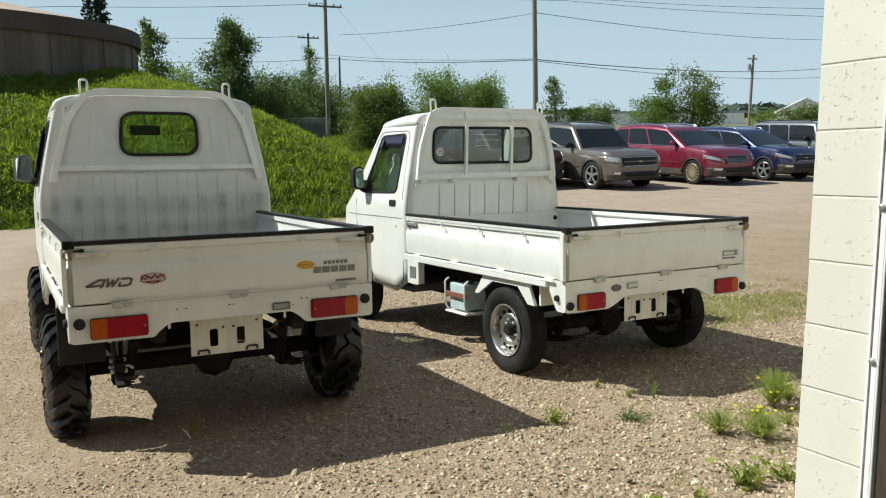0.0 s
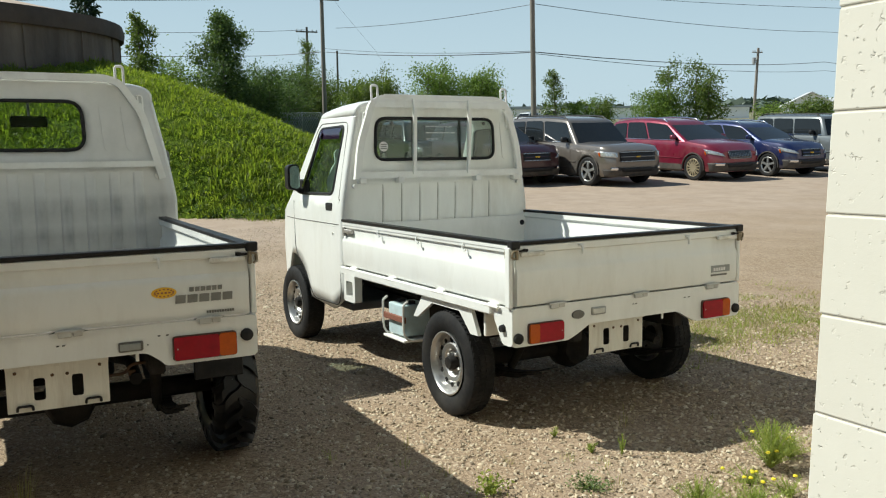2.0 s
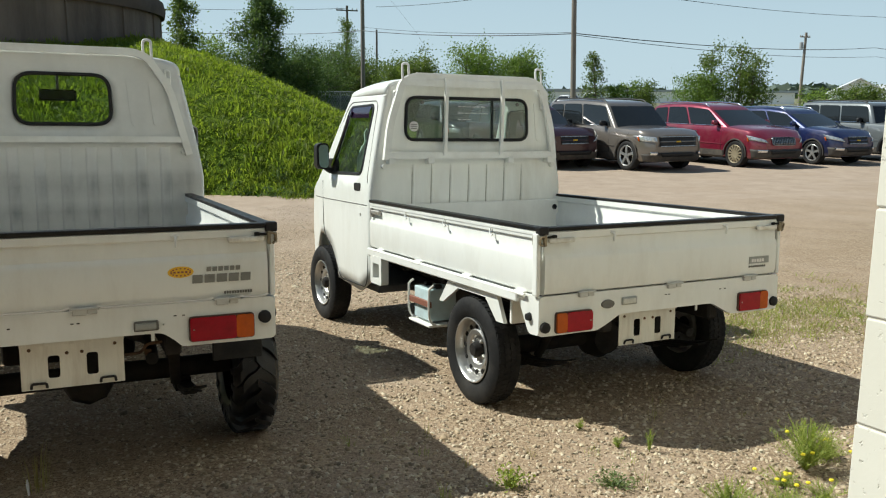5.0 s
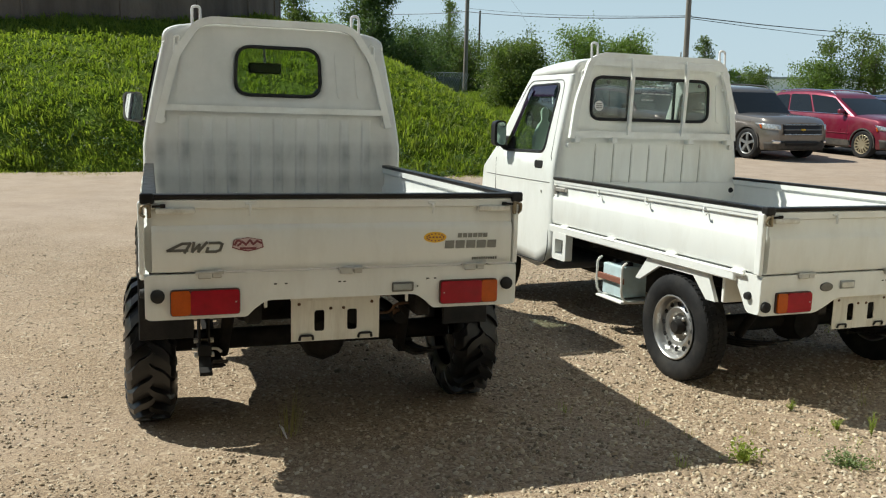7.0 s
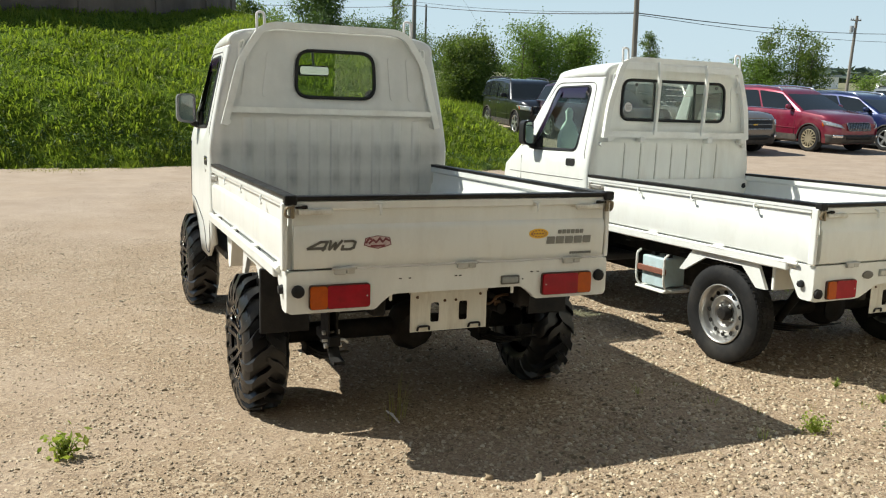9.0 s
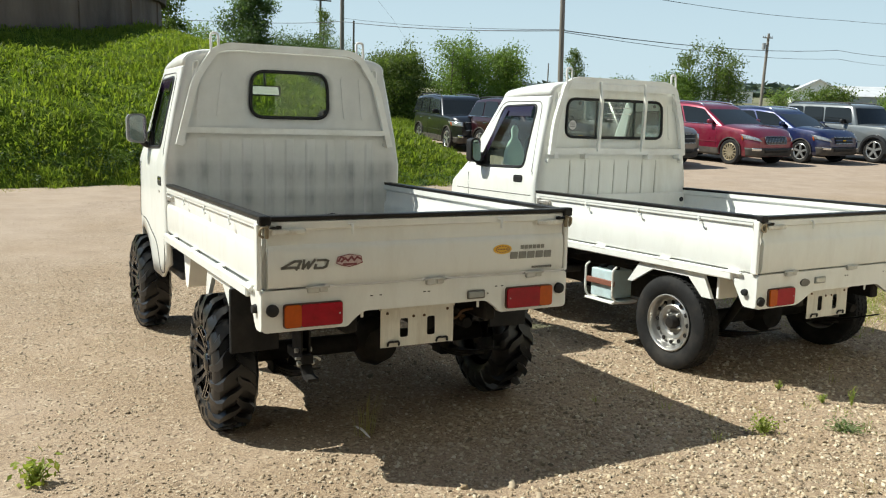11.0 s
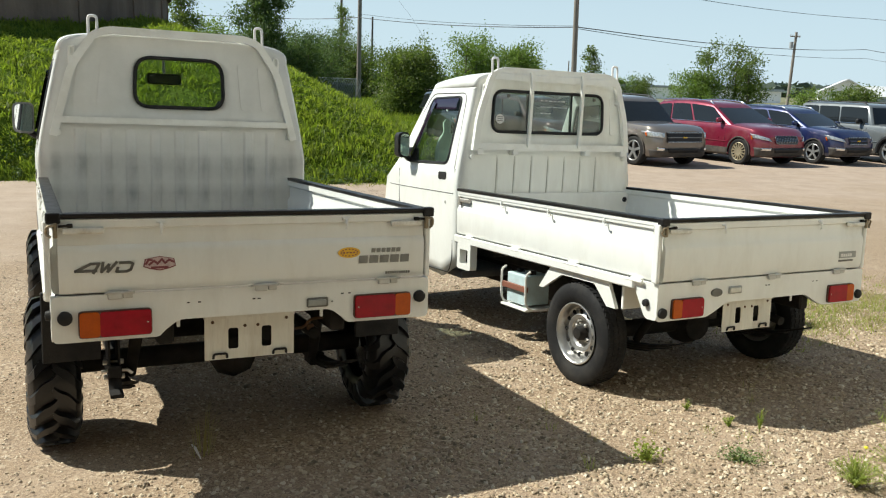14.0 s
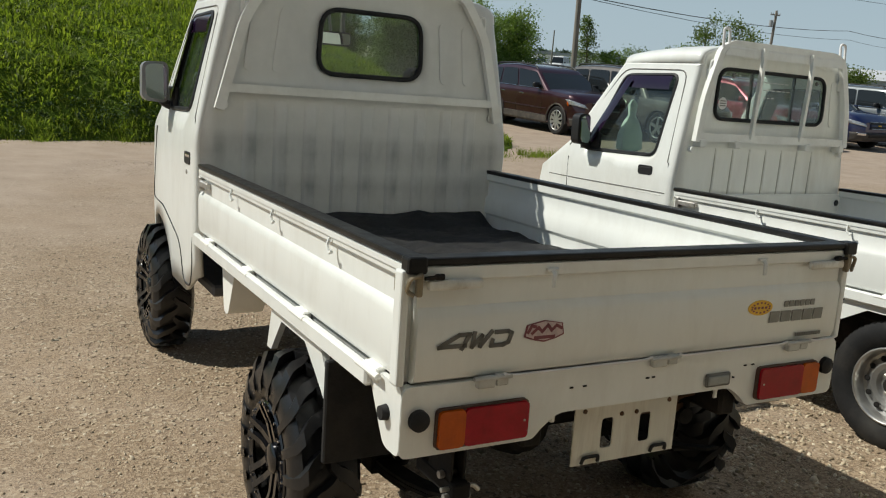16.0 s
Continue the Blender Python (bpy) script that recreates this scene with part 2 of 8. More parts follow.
M_BRASS = surf("dull_brass_latch", (0.30, 0.25, 0.17), 0.5, 0.6, 0.2, 20.0, (0.08, 0.06, 0.04), 0.5, 14.0)
M_LATCHED = surf("grimy_latch_paint", (0.70, 0.69, 0.63), 0.5, 0, 0.06, 9.0, (0.25, 0.19, 0.11), 0.7, 16.0)
M_BLACK = surf("black_plastic", (0.022, 0.022, 0.023), 0.45, 0, 0.2, 15.0)
M_TRIM = surf("black_edge_trim", (0.012, 0.0115, 0.011), 0.38, 0, 0.3, 12.0, (0.08, 0.07, 0.065), 0.25, 9.0)
M_UNDER = surf("underbody_black", (0.014, 0.013, 0.012), 0.8, 0.0, 0.35, 8.0, (0.055, 0.042, 0.03), 0.5, 5.0, bump=0.002)
M_RUST = surf("rusty_steel", (0.16, 0.09, 0.05), 0.8, 0.3, 0.35, 9.0, (0.05, 0.04, 0.035), 0.6, 6.0)
M_ALLOY = surf("car_alloy", (0.50, 0.50, 0.49), 0.3, 0.7, 0.1, 9.0)
M_STEEL = surf("silver_wheel_paint", (0.48, 0.48, 0.47), 0.36, 0.85, 0.08, 8.0, (0.25, 0.21, 0.16), 0.35, 6.0)
M_ZINC = surf("zinc_latch", (0.52, 0.51, 0.48), 0.45, 0.8, 0.15, 20.0, (0.22, 0.14, 0.08), 0.5, 14.0)
M_HINGE = surf("greyed_hinge_paint", (0.50, 0.50, 0.47), 0.5, 0.1, 0.1, 14.0, (0.22, 0.19, 0.14), 0.5, 18.0)
M_CHROME = surf("chrome", (0.75, 0.75, 0.76), 0.12, 1.0, 0.03, 8.0)
M_RIMBLACK = surf("gloss_black_alloy", (0.012, 0.012, 0.014), 0.22, 0.3, 0.2, 9.0, coat=0.6)
M_RED = surf("red_lens", (0.30, 0.003, 0.012), 0.22, 0, 0.2, 30.0, coat=0.15, bump=0.0006, bump_scale=260)
M_AMBER = surf("amber_lens", (0.44, 0.080, 0.004), 0.22, 0, 0.15, 30.0, coat=0.15, bump=0.0006, bump_scale=260)
M_CLEARLENS = surf("clear_lens", (0.55, 0.54, 0.48), 0.2, 0.1, 0.15, 40.0, coat=0.5)
for lens in (M_RED, M_AMBER):
    lens.node_tree.nodes["Principled BSDF"].inputs["Specular IOR Level"].default_value = 0.25
    lens.node_tree.nodes["Principled BSDF"].inputs["Coat Weight"].default_value = 0.0
M_GREYLETTER = surf("grey_lettering", (0.13, 0.125, 0.11), 0.45, 0, 0.1, 20.0)
M_GREYBAR = surf("grey_word_bar", (0.20, 0.195, 0.175), 0.45, 0, 0.12, 25.0)
M_LAMPEDGE = surf("lamp_surround", (0.075, 0.038, 0.025), 0.6, 0, 0.3, 30.0)
M_YELLOW = surf("yellow_sticker", (0.80, 0.47, 0.03), 0.45, 0, 0.08, 20.0)
M_MAROON = surf("maroon_sticker", (0.20, 0.05, 0.06), 0.45, 0, 0.15, 20.0)
M_PINK = surf("faded_pink_sticker", (0.52, 0.40, 0.39), 0.45, 0, 0.2, 60.0)
M_STICKER = surf("pale_sticker", (0.72, 0.70, 0.68), 0.45, 0, 0.06, 20.0)
M_GREYSTICKER = surf("grey_label", (0.30, 0.31, 0.29), 0.5, 0, 0.12, 25.0)
M_SEAT = surf("dark_seat_cloth", (0.045, 0.047, 0.05), 0.9, 0, 0.2, 30.0, bump=0.001, bump_scale=300)
M_COVER = surf("pale_plastic_bag", (0.66, 0.76, 0.66), 0.35, 0, 0.12, 9.0, bump=0.006, bump_scale=14)
M_DASH = surf("grey_dash", (0.10, 0.10, 0.105), 0.7, 0, 0.1, 12.0)
M_VISOR = surf("purple_smoked_visor", (0.016, 0.007, 0.022), 0.15, 0, 0.15, 6.0, coat=0.5)
M_BATTERY = surf("pale_blue_box", (0.46, 0.58, 0.60), 0.5, 0, 0.1, 9.0, (0.25, 0.2, 0.15), 0.3, 8.0)
M_HEADLAMP = surf("car_headlamp", (0.50, 0.52, 0.53), 0.12, 0.45, 0.45, 22.0, coat=0.8)
M_CLAD = surf("dusty_dark_cladding", (0.050, 0.044, 0.038), 0.7, 0, 0.2, 8.0, (0.16, 0.13, 0.10), 0.5, 4.0)
M_GRILLE = surf("dull_bright_grille", (0.34, 0.34, 0.34), 0.28, 0.9, 0.1, 9.0)
for dull in (M_BLACK, M_RUBBER, M_TYRE, M_UNDER, M_TRIM):
    dull.node_tree.nodes["Principled BSDF"].inputs["Specular IOR Level"].default_value = 0.22
M_WOOD = surf("red_brown_wood", (0.20, 0.075, 0.045), 0.7, 0, 0.25, 14.0, stretch=(1, 8, 8))
M_CONCRETE = surf("weathered_concrete", (0.165, 0.130, 0.100), 0.9, 0, 0.4, 0.9, (0.05, 0.04, 0.033), 0.95, 0.6, bump=0.03, bump_scale=6, stretch=(1, 1, 0.16))
M_TANKROOF = surf("brown_tank_roof", (0.40, 0.31, 0.24), 0.9, 0, 0.2, 0.6, (0.36, 0.30, 0.23), 0.5, 0.4, bump=0.02, bump_scale=5)
M_TANKRIM = surf("dark_roof_rim", (0.075, 0.055, 0.042), 0.9, 0, 0.25, 0.8, (0.15, 0.11, 0.08), 0.5, 0.6)
def block_material():
    """Painted concrete block: smooth coats of cream paint over small open pits."""
    m, nt, p = material("cream_painted_block")
    vec = nt.nodes.new("ShaderNodeNewGeometry").outputs["Position"]
    col = ramp(nt, noise_tex(nt, vec, 2.5, 6, 0.65), [(0.3, (0.625, 0.605, 0.53)), (0.7, (0.685, 0.665, 0.59))])
    info = nt.nodes.new("ShaderNodeObjectInfo").outputs["Random"]
    col = mixed(nt, ramp(nt, info, [(0.0, grey(0.0)), (1.0, grey(0.5))]), col, (0.60, 0.575, 0.50))
    pits = ramp(nt, noise_tex(nt, vec, 70, 3, 0.55), [(0.635, grey(1.0)), (0.68, grey(0.0))])
    few = ramp(nt, noise_tex(nt, vec, 5, 3), [(0.42, grey(0.0)), (0.62, grey(1.0))])
    skin = mixed(nt, few, grey(1.0), pits)
    col = mixed(nt, ramp(nt, skin, [(0.0, grey(0.35)), (1.0, grey(0.0))]), col, (0.38, 0.35, 0.29))
    nt.links.new(col, p.inputs["Base Color"])
    p.inputs["Roughness"].default_value = 0.65
    bumped(nt, p, mixed(nt, 0.14, skin, noise_tex(nt, vec, 90, 5, 0.7)), 0.8, 0.003)
    return m


M_BLOCK = block_material()
M_JOINT = surf("painted_mortar", (0.56, 0.53, 0.46), 0.85, 0, 0.08, 9.0, bump=0.002, bump_scale=120)
M_JAMB = surf("white_metal_jamb", (0.82, 0.82, 0.81), 0.4, 0, 0.03, 5.0, (0.55, 0.5, 0.42), 0.25, 6.0)
M_DARKWOOD = surf("dark_woody_brown", (0.045, 0.03, 0.02), 0.8, 0, 0.3, 6.0, stretch=(8, 8, 1))
M_FLOOR = surf("shop_floor_concrete", (0.28, 0.27, 0.25), 0.8, 0, 0.15, 2.0, (0.1, 0.09, 0.08), 0.5, 1.5, bump=0.002)
M_INNER = surf("shop_wall", (0.62, 0.62, 0.58), 0.85, 0, 0.08, 2.0)
M_POLE = surf("weathered_pole", (0.235, 0.205, 0.175), 0.9, 0, 0.2, 3.0, (0.11, 0.09, 0.07), 0.5, 2.0, stretch=(4, 4, 0.4))
M_POLEDARK = surf("dark_pole", (0.10, 0.085, 0.07), 0.9, 0, 0.2, 3.0)
M_WIRE = surf("cable", (0.05, 0.05, 0.055), 0.6)
M_INSUL = surf("insulator", (0.32, 0.33, 0.34), 0.3)
M_FENCE = surf("galvanised_fence", (0.33, 0.35, 0.36), 0.5, 0.6, 0.1, 3.0)
M_SCREEN = surf("slate_screen", (0.11, 0.13, 0.16), 0.7, 0, 0.15, 2.0)
M_HOUSE = surf("white_siding", (0.88, 0.89, 0.90), 0.6, 0, 0.04, 0.6)
M_ROOFING = surf("grey_roofing", (0.52, 0.53, 0.54), 0.7, 0, 0.12, 0.8)
M_SHED = surf("grey_shed", (0.36, 0.39, 0.41), 0.6, 0, 0.08, 0.4)
M_BARK = surf("bark", (0.13, 0.105, 0.08), 0.95, 0, 0.3, 12.0, bump=0.01, bump_scale=20)


def car_paint(name, base, flake=0.4, dust=0.22):
    return surf(name, base, 0.32, flake, 0.06, 3.0, (0.30, 0.25, 0.19), dust, 1.8, coat=1.0)


def glass(name, tint, rough=0.02, dust=0.0):
    """A thin pane: most light goes straight through, the rest is mirrored."""
    m, nt, p = material(name)
    nt.nodes.remove(p)
    out = nt.nodes["Material Output"]
    t, g, mx, f = nt.nodes.new("ShaderNodeBsdfTransparent"), nt.nodes.new("ShaderNodeBsdfGlossy"), nt.nodes.new("ShaderNodeMixShader"), nt.nodes.new("ShaderNodeLayerWeight")
    t.inputs["Color"].default_value = (*tint, 1)
    g.inputs["Roughness"].default_value = rough
    f.inputs["Blend"].default_value = 0.5
    pw_, add_ = nt.nodes.new("ShaderNodeMath"), nt.nodes.new("ShaderNodeMath")
    pw_.operation, add_.operation = "POWER", "MULTIPLY_ADD"
    pw_.inputs[1].default_value, add_.inputs[1].default_value, add_.inputs[2].default_value = 4.0, 0.9, 0.07
    nt.links.new(f.outputs["Facing"], pw_.inputs[0])
    nt.links.new(pw_.outputs[0], add_.inputs[0])
    nt.links.new(add_.outputs[0], mx.inputs[0])
    nt.links.new(t.outputs[0], mx.inputs[1])
    nt.links.new(g.outputs[0], mx.inputs[2])
    if dust:
        film, both = nt.nodes.new("ShaderNodeBsdfDiffuse"), nt.nodes.new("ShaderNodeMixShader")
        film.inputs["Color"].default_value = (0.62, 0.74, 0.64, 1)
        veil_ = ramp(nt, noise_tex(nt, coords(nt), 7, 5, 0.6), [(0.3, grey(dust * 0.4)), (0.7, grey(dust * 1.8))])
        nt.links.new(veil_, both.inputs[0])
        nt.links.new(mx.outputs[0], both.inputs[1])
        nt.links.new(film.outputs[0], both.inputs[2])
        mx = both
    nt.links.new(mx.outputs[0], out.inputs["Surface"])
    return m


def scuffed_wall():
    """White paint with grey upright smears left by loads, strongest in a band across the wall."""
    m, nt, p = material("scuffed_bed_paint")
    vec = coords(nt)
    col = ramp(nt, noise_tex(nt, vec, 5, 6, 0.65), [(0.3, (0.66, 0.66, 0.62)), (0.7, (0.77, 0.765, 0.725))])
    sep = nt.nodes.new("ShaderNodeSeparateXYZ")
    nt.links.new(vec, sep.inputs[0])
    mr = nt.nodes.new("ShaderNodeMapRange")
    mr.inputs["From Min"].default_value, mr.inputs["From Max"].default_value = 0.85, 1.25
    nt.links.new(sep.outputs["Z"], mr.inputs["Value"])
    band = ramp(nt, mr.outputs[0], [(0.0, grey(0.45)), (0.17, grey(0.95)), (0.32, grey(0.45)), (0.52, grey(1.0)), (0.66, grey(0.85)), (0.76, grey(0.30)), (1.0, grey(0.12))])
    # the smears darken in stripes at the pitch of the pressed ribs
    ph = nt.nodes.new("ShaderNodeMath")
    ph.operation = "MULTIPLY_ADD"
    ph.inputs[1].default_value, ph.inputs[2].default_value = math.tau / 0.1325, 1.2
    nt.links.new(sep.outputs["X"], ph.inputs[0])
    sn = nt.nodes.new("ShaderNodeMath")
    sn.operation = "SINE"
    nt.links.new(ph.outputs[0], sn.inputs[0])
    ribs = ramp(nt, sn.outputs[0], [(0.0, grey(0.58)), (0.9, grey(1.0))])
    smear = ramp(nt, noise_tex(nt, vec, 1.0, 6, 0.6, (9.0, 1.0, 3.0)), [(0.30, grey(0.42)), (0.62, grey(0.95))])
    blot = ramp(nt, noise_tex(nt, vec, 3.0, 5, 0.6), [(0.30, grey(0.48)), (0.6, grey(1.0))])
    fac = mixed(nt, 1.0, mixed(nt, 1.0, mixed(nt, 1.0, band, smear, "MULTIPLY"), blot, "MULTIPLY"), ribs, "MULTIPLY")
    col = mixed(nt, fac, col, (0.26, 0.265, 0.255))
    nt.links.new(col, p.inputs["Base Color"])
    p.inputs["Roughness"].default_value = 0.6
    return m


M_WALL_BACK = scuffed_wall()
M_GLASS = glass("cab_glass", (0.80, 0.86, 0.82))
M_DUSTYGLASS = glass("dusty_rear_glass", (0.74, 0.82, 0.78), dust=0.10)
M_SIDEGLASS = glass("green_side_glass", (0.56, 0.66, 0.60), dust=0.02)
M_CARGLASS = surf("tinted_car_glass", (0.016, 0.019, 0.021), 0.04, 0, 0.1, 2.0)
M_CARGLASS.node_tree.nodes["Principled BSDF"].inputs["Specular IOR Level"].default_value = 0.45
M_SHELL = surf("grey_mirror_shell", (0.26, 0.265, 0.27), 0.35, 0.2, 0.05, 6.0)
M_MIRROR = surf("mirror_glass", (0.85, 0.88, 0.9), 0.03, 1.0, 0.02, 3.0)


def leaf_material(name, a, b, c, trans=0.35):
    """Leaves: colour by piece, some light through."""
    m, nt, p = material(name)
    isl = nt.nodes.new("ShaderNodeNewGeometry").outputs["Random Per Island"]
    col = ramp(nt, isl, [(0.0, a), (0.5, b), (1.0, c)])
    big = noise_tex(nt, coords(nt), 0.7, 3)
    col = mixed(nt, ramp(nt, big, [(0.35, grey(0.0)), (0.7, grey(0.45))]), col, tuple(v * 0.6 for v in a))
    col = mixed(nt, ramp(nt, noise_tex(nt, coords(nt), 3.2, 4), [(0.38, grey(0.0)), (0.72, grey(0.55))]), col, tuple(v * 1.25 for v in c))
    nt.links.new(col, p.inputs["Base Color"])
    p.inputs["Roughness"].default_value = 0.55
    p.inputs["Specular IOR Level"].default_value = 0.3
    tr = nt.nodes.new("ShaderNodeBsdfTranslucent")
    nt.links.new(mixed(nt, 1.0, col, (1.25, 1.35, 0.6), "MULTIPLY"), tr.inputs["Color"])
    mx = nt.nodes.new("ShaderNodeMixShader")
    mx.inputs[0].default_value = trans
    nt.links.new(p.outputs[0], mx.inputs[1])
    nt.links.new(tr.outputs[0], mx.inputs[2])
    nt.links.new(mx.outputs[0], nt.nodes["Material Output"].inputs["Surface"])
    return m


M_LEAF = leaf_material("leaf_green", (0.0590, 0.0956, 0.0244), (0.1010, 0.1471, 0.0398), (0.1685, 0.2061, 0.0613), 0.45)
M_LEAF_DARK = leaf_material("leaf_dark", (0.0517, 0.0905, 0.0337), (0.0878, 0.1381, 0.0481), (0.1420, 0.1940, 0.0719), 0.4)
M_LEAF_LIGHT = leaf_material("leaf_light", (0.1021, 0.1653, 0.0329), (0.1565, 0.2301, 0.0524), (0.2177, 0.2875, 0.0899), 0.45)
M_NEEDLE = leaf_material("spruce_needles", (0.012, 0.028, 0.014), (0.020, 0.040, 0.020), (0.03, 0.055, 0.028), 0.15)
M_GRASS = leaf_material("mound_grass", (0.1043, 0.1544, 0.0202), (0.1600, 0.2249, 0.0304), (0.2524, 0.2827, 0.0591), 0.6)
M_DRYGRASS = leaf_material("dry_grass", (0.30, 0.245, 0.12), (0.40, 0.335, 0.17), (0.26, 0.25, 0.10), 0.4)
M_WEED = leaf_material("weed_green", (0.1764, 0.2565, 0.0525), (0.2646, 0.3206, 0.0749), (0.3879, 0.4007, 0.1199), 0.45)
M_WEEDBLUE = leaf_material("grey_green_weed", (0.13, 0.195, 0.0884), (0.182, 0.247, 0.1105), (0.247, 0.286, 0.1436), 0.4)
M_FLOWER = surf("yellow_flower", (0.75, 0.62, 0.03), 0.6)
# leaf colours paled and blued to carry the distance haze
M_FAR = leaf_material("far_woods", (0.075, 0.105, 0.085), (0.09, 0.12, 0.095), (0.11, 0.14, 0.105), 0.1)


def ground_material():
    m, nt, p = material("gravel_ground")
    vec = coords(nt)
    big = noise_tex(nt, vec, 0.32, 5, 0.6)
    mid = noise_tex(nt, vec, 2.2, 6, 0.65)
    sand = ramp(nt, mid, [(0.3, (0.312, 0.243, 0.190)), (0.7, (0.421, 0.336, 0.265))])
    v = nt.nodes.new("ShaderNodeTexVoronoi")
    v.inputs["Scale"].default_value = 78
    nt.links.new(vec, v.inputs["Vector"])
    # shade between the loose stones is put into this darker grit colour
    stones = ramp(nt, v.outputs["Color"], [(0.05, (0.050, 0.036, 0.025)), (0.3, (0.197, 0.138, 0.085)), (0.55, (0.313, 0.230, 0.147)), (0.8, (0.428, 0.340, 0.235)), (1.0, (0.576, 0.498, 0.381))])
    v2 = nt.nodes.new("ShaderNodeTexVoronoi")
    v2.inputs["Scale"].default_value = 190
    nt.links.new(vec, v2.inputs["Vector"])
    fine = ramp(nt, v2.outputs["Color"], [(0.05, (0.065, 0.042, 0.030)), (0.5, (0.280, 0.197, 0.122)), (1.0, (0.491, 0.396, 0.277))])
    grit = mixed(nt, ramp(nt, noise_tex(nt, vec, 9, 3), [(0.4, grey(0.0)), (0.6, grey(1.0))]), fine, stones)
    sep = nt.nodes.new("ShaderNodeSeparateXYZ")
    nt.links.new(vec, sep.inputs[0])
    # the yard is bare packed sand beyond the gravel apron
    mr = nt.nodes.new("ShaderNodeMapRange")
    mr.inputs["From Min"].default_value, mr.inputs["From Max"].default_value = 4.0, 11.0
    mr.inputs["To Min"].default_value, mr.inputs["To Max"].default_value = -0.25, 0.40
    nt.links.new(sep.outputs["Y"], mr.inputs["Value"])
    # and more packed towards the track on the tank's side
    mx_ = nt.nodes.new("ShaderNodeMapRange")
    mx_.inputs["From Min"].default_value, mx_.inputs["From Max"].default_value = 0.3, -1.4
    mx_.inputs["To Min"].default_value, mx_.inputs["To Max"].default_value = 0.0, 0.16
    nt.links.new(sep.outputs["X"], mx_.inputs["Value"])
    side_ = nt.nodes.new("ShaderNodeMath")
    nt.links.new(mr.outputs[0], side_.inputs[0])
    nt.links.new(mx_.outputs[0], side_.inputs[1])
    add = nt.nodes.new("ShaderNodeMath")
    nt.links.new(side_.outputs[0], add.inputs[0])
    nt.links.new(big, add.inputs[1])
    bare = ramp(nt, add.outputs[0], [(0.35, grey(0.10)), (0.85, grey(0.80))])
    col = mixed(nt, bare, grit, sand)
    # pale dust lies in patches
    dust = ramp(nt, noise_tex(nt, vec, 1.4, 6, 0.62), [(0.46, grey(0.0)), (0.62, grey(0.20))])
    col = mixed(nt, dust, col, (0.47, 0.375, 0.29))
    col = mixed(nt, ramp(nt, noise_tex(nt, vec, 0.8, 6, 0.7), [(0.5, grey(0)), (0.8, grey(0.35))]), col, (0.303, 0.211, 0.133))
    nt.links.new(col, p.inputs["Base Color"])
    p.inputs["Roughness"].default_value = 0.95
    p.inputs["Specular IOR Level"].default_value = 0.2
    hgt = mixed(nt, 0.5, v.outputs["Distance"], v2.outputs["Distance"])
    bumped(nt, p, mixed(nt, bare, hgt, mixed(nt, 0.6, noise_tex(nt, vec, 40, 5), grey(0.5))), 0.5, 0.009)
    return m


def turf_material():
    m, nt, p = material("turf")
    vec = coords(nt)
    col = ramp(nt, noise_tex(nt, vec, 1.1, 8, 0.7), [(0.25, (0.05, 0.085, 0.010)), (0.55, (0.09, 0.135, 0.016)), (0.8, (0.15, 0.19, 0.028))])
    nt.links.new(col, p.inputs["Base Color"])
    p.inputs["Roughness"].default_value = 0.95
    p.inputs["Specular IOR Level"].default_value = 0.05
    bumped(nt, p, noise_tex(nt, vec, 9, 6), 0.6, 0.12)
    return m


def far_ground_material():
    m, nt, p = material("far_fields")
    vec = coords(nt)
    col = ramp(nt, noise_tex(nt, vec, 0.02, 6, 0.6), [(0.3, (0.10, 0.12, 0.045)), (0.55, (0.20, 0.18, 0.10)), (0.75, (0.13, 0.15, 0.06))])
    nt.links.new(col, p.inputs["Base Color"])
    p.inputs["Roughness"].default_value = 0.95
    return m


M_GROUND = ground_material()
M_TURF = turf_material()


def pebble_material():
    m, nt, p = material("pebbles")
    isl = nt.nodes.new("ShaderNodeNewGeometry").outputs["Random Per Island"]
    col = ramp(nt, isl, [(0.0, (0.061, 0.046, 0.033)), (0.15, (0.178, 0.130, 0.084)), (0.42, (0.375, 0.279, 0.178)), (0.62, (0.440, 0.372, 0.283)), (0.85, (0.562, 0.464, 0.323)), (1.0, (0.693, 0.622, 0.492))])
    where = nt.nodes.new("ShaderNodeSeparateXYZ")
    nt.links.new(nt.nodes.new("ShaderNodeNewGeometry").outputs["Position"], where.inputs[0])
    track = nt.nodes.new("ShaderNodeMapRange")
    track.inputs["From Min"].default_value, track.inputs["From Max"].default_value = 0.2, -1.3
    track.inputs["To Max"].default_value = 0.26
    nt.links.new(where.outputs["X"], track.inputs["Value"])
    col = mixed(nt, track.outputs[0], col, (0.43, 0.345, 0.263))
    nt.links.new(mixed(nt, 0.3, col, ramp(nt, noise_tex(nt, coords(nt), 90, 3), [(0.3, (0.211, 0.156, 0.095)), (0.7, (0.526, 0.428, 0.280))])), p.inputs["Base Color"])
    p.inputs["Roughness"].default_value = 0.85
    return m


M_PEBBLE = pebble_material()

# ---- ground, mound, building ----
def grid_mesh(name, xs, ys, zf, material, kind="structure", label="", category="ground"):
    X, Y = np.meshgrid(xs, ys)
    v = np.stack([X, Y, zf(X, Y)], -1).reshape(-1, 3)
    nx, ny = len(xs), len(ys)
    i = (np.arange(ny - 1)[:, None] * nx + np.arange(nx - 1)[None]).ravel()
    f = np.stack([i, i + 1, i + nx + 1, i + nx], -1)
    ob = raw(name, v, f, material, smooth=180)
    return tagged(ob, label, category, kind=kind)


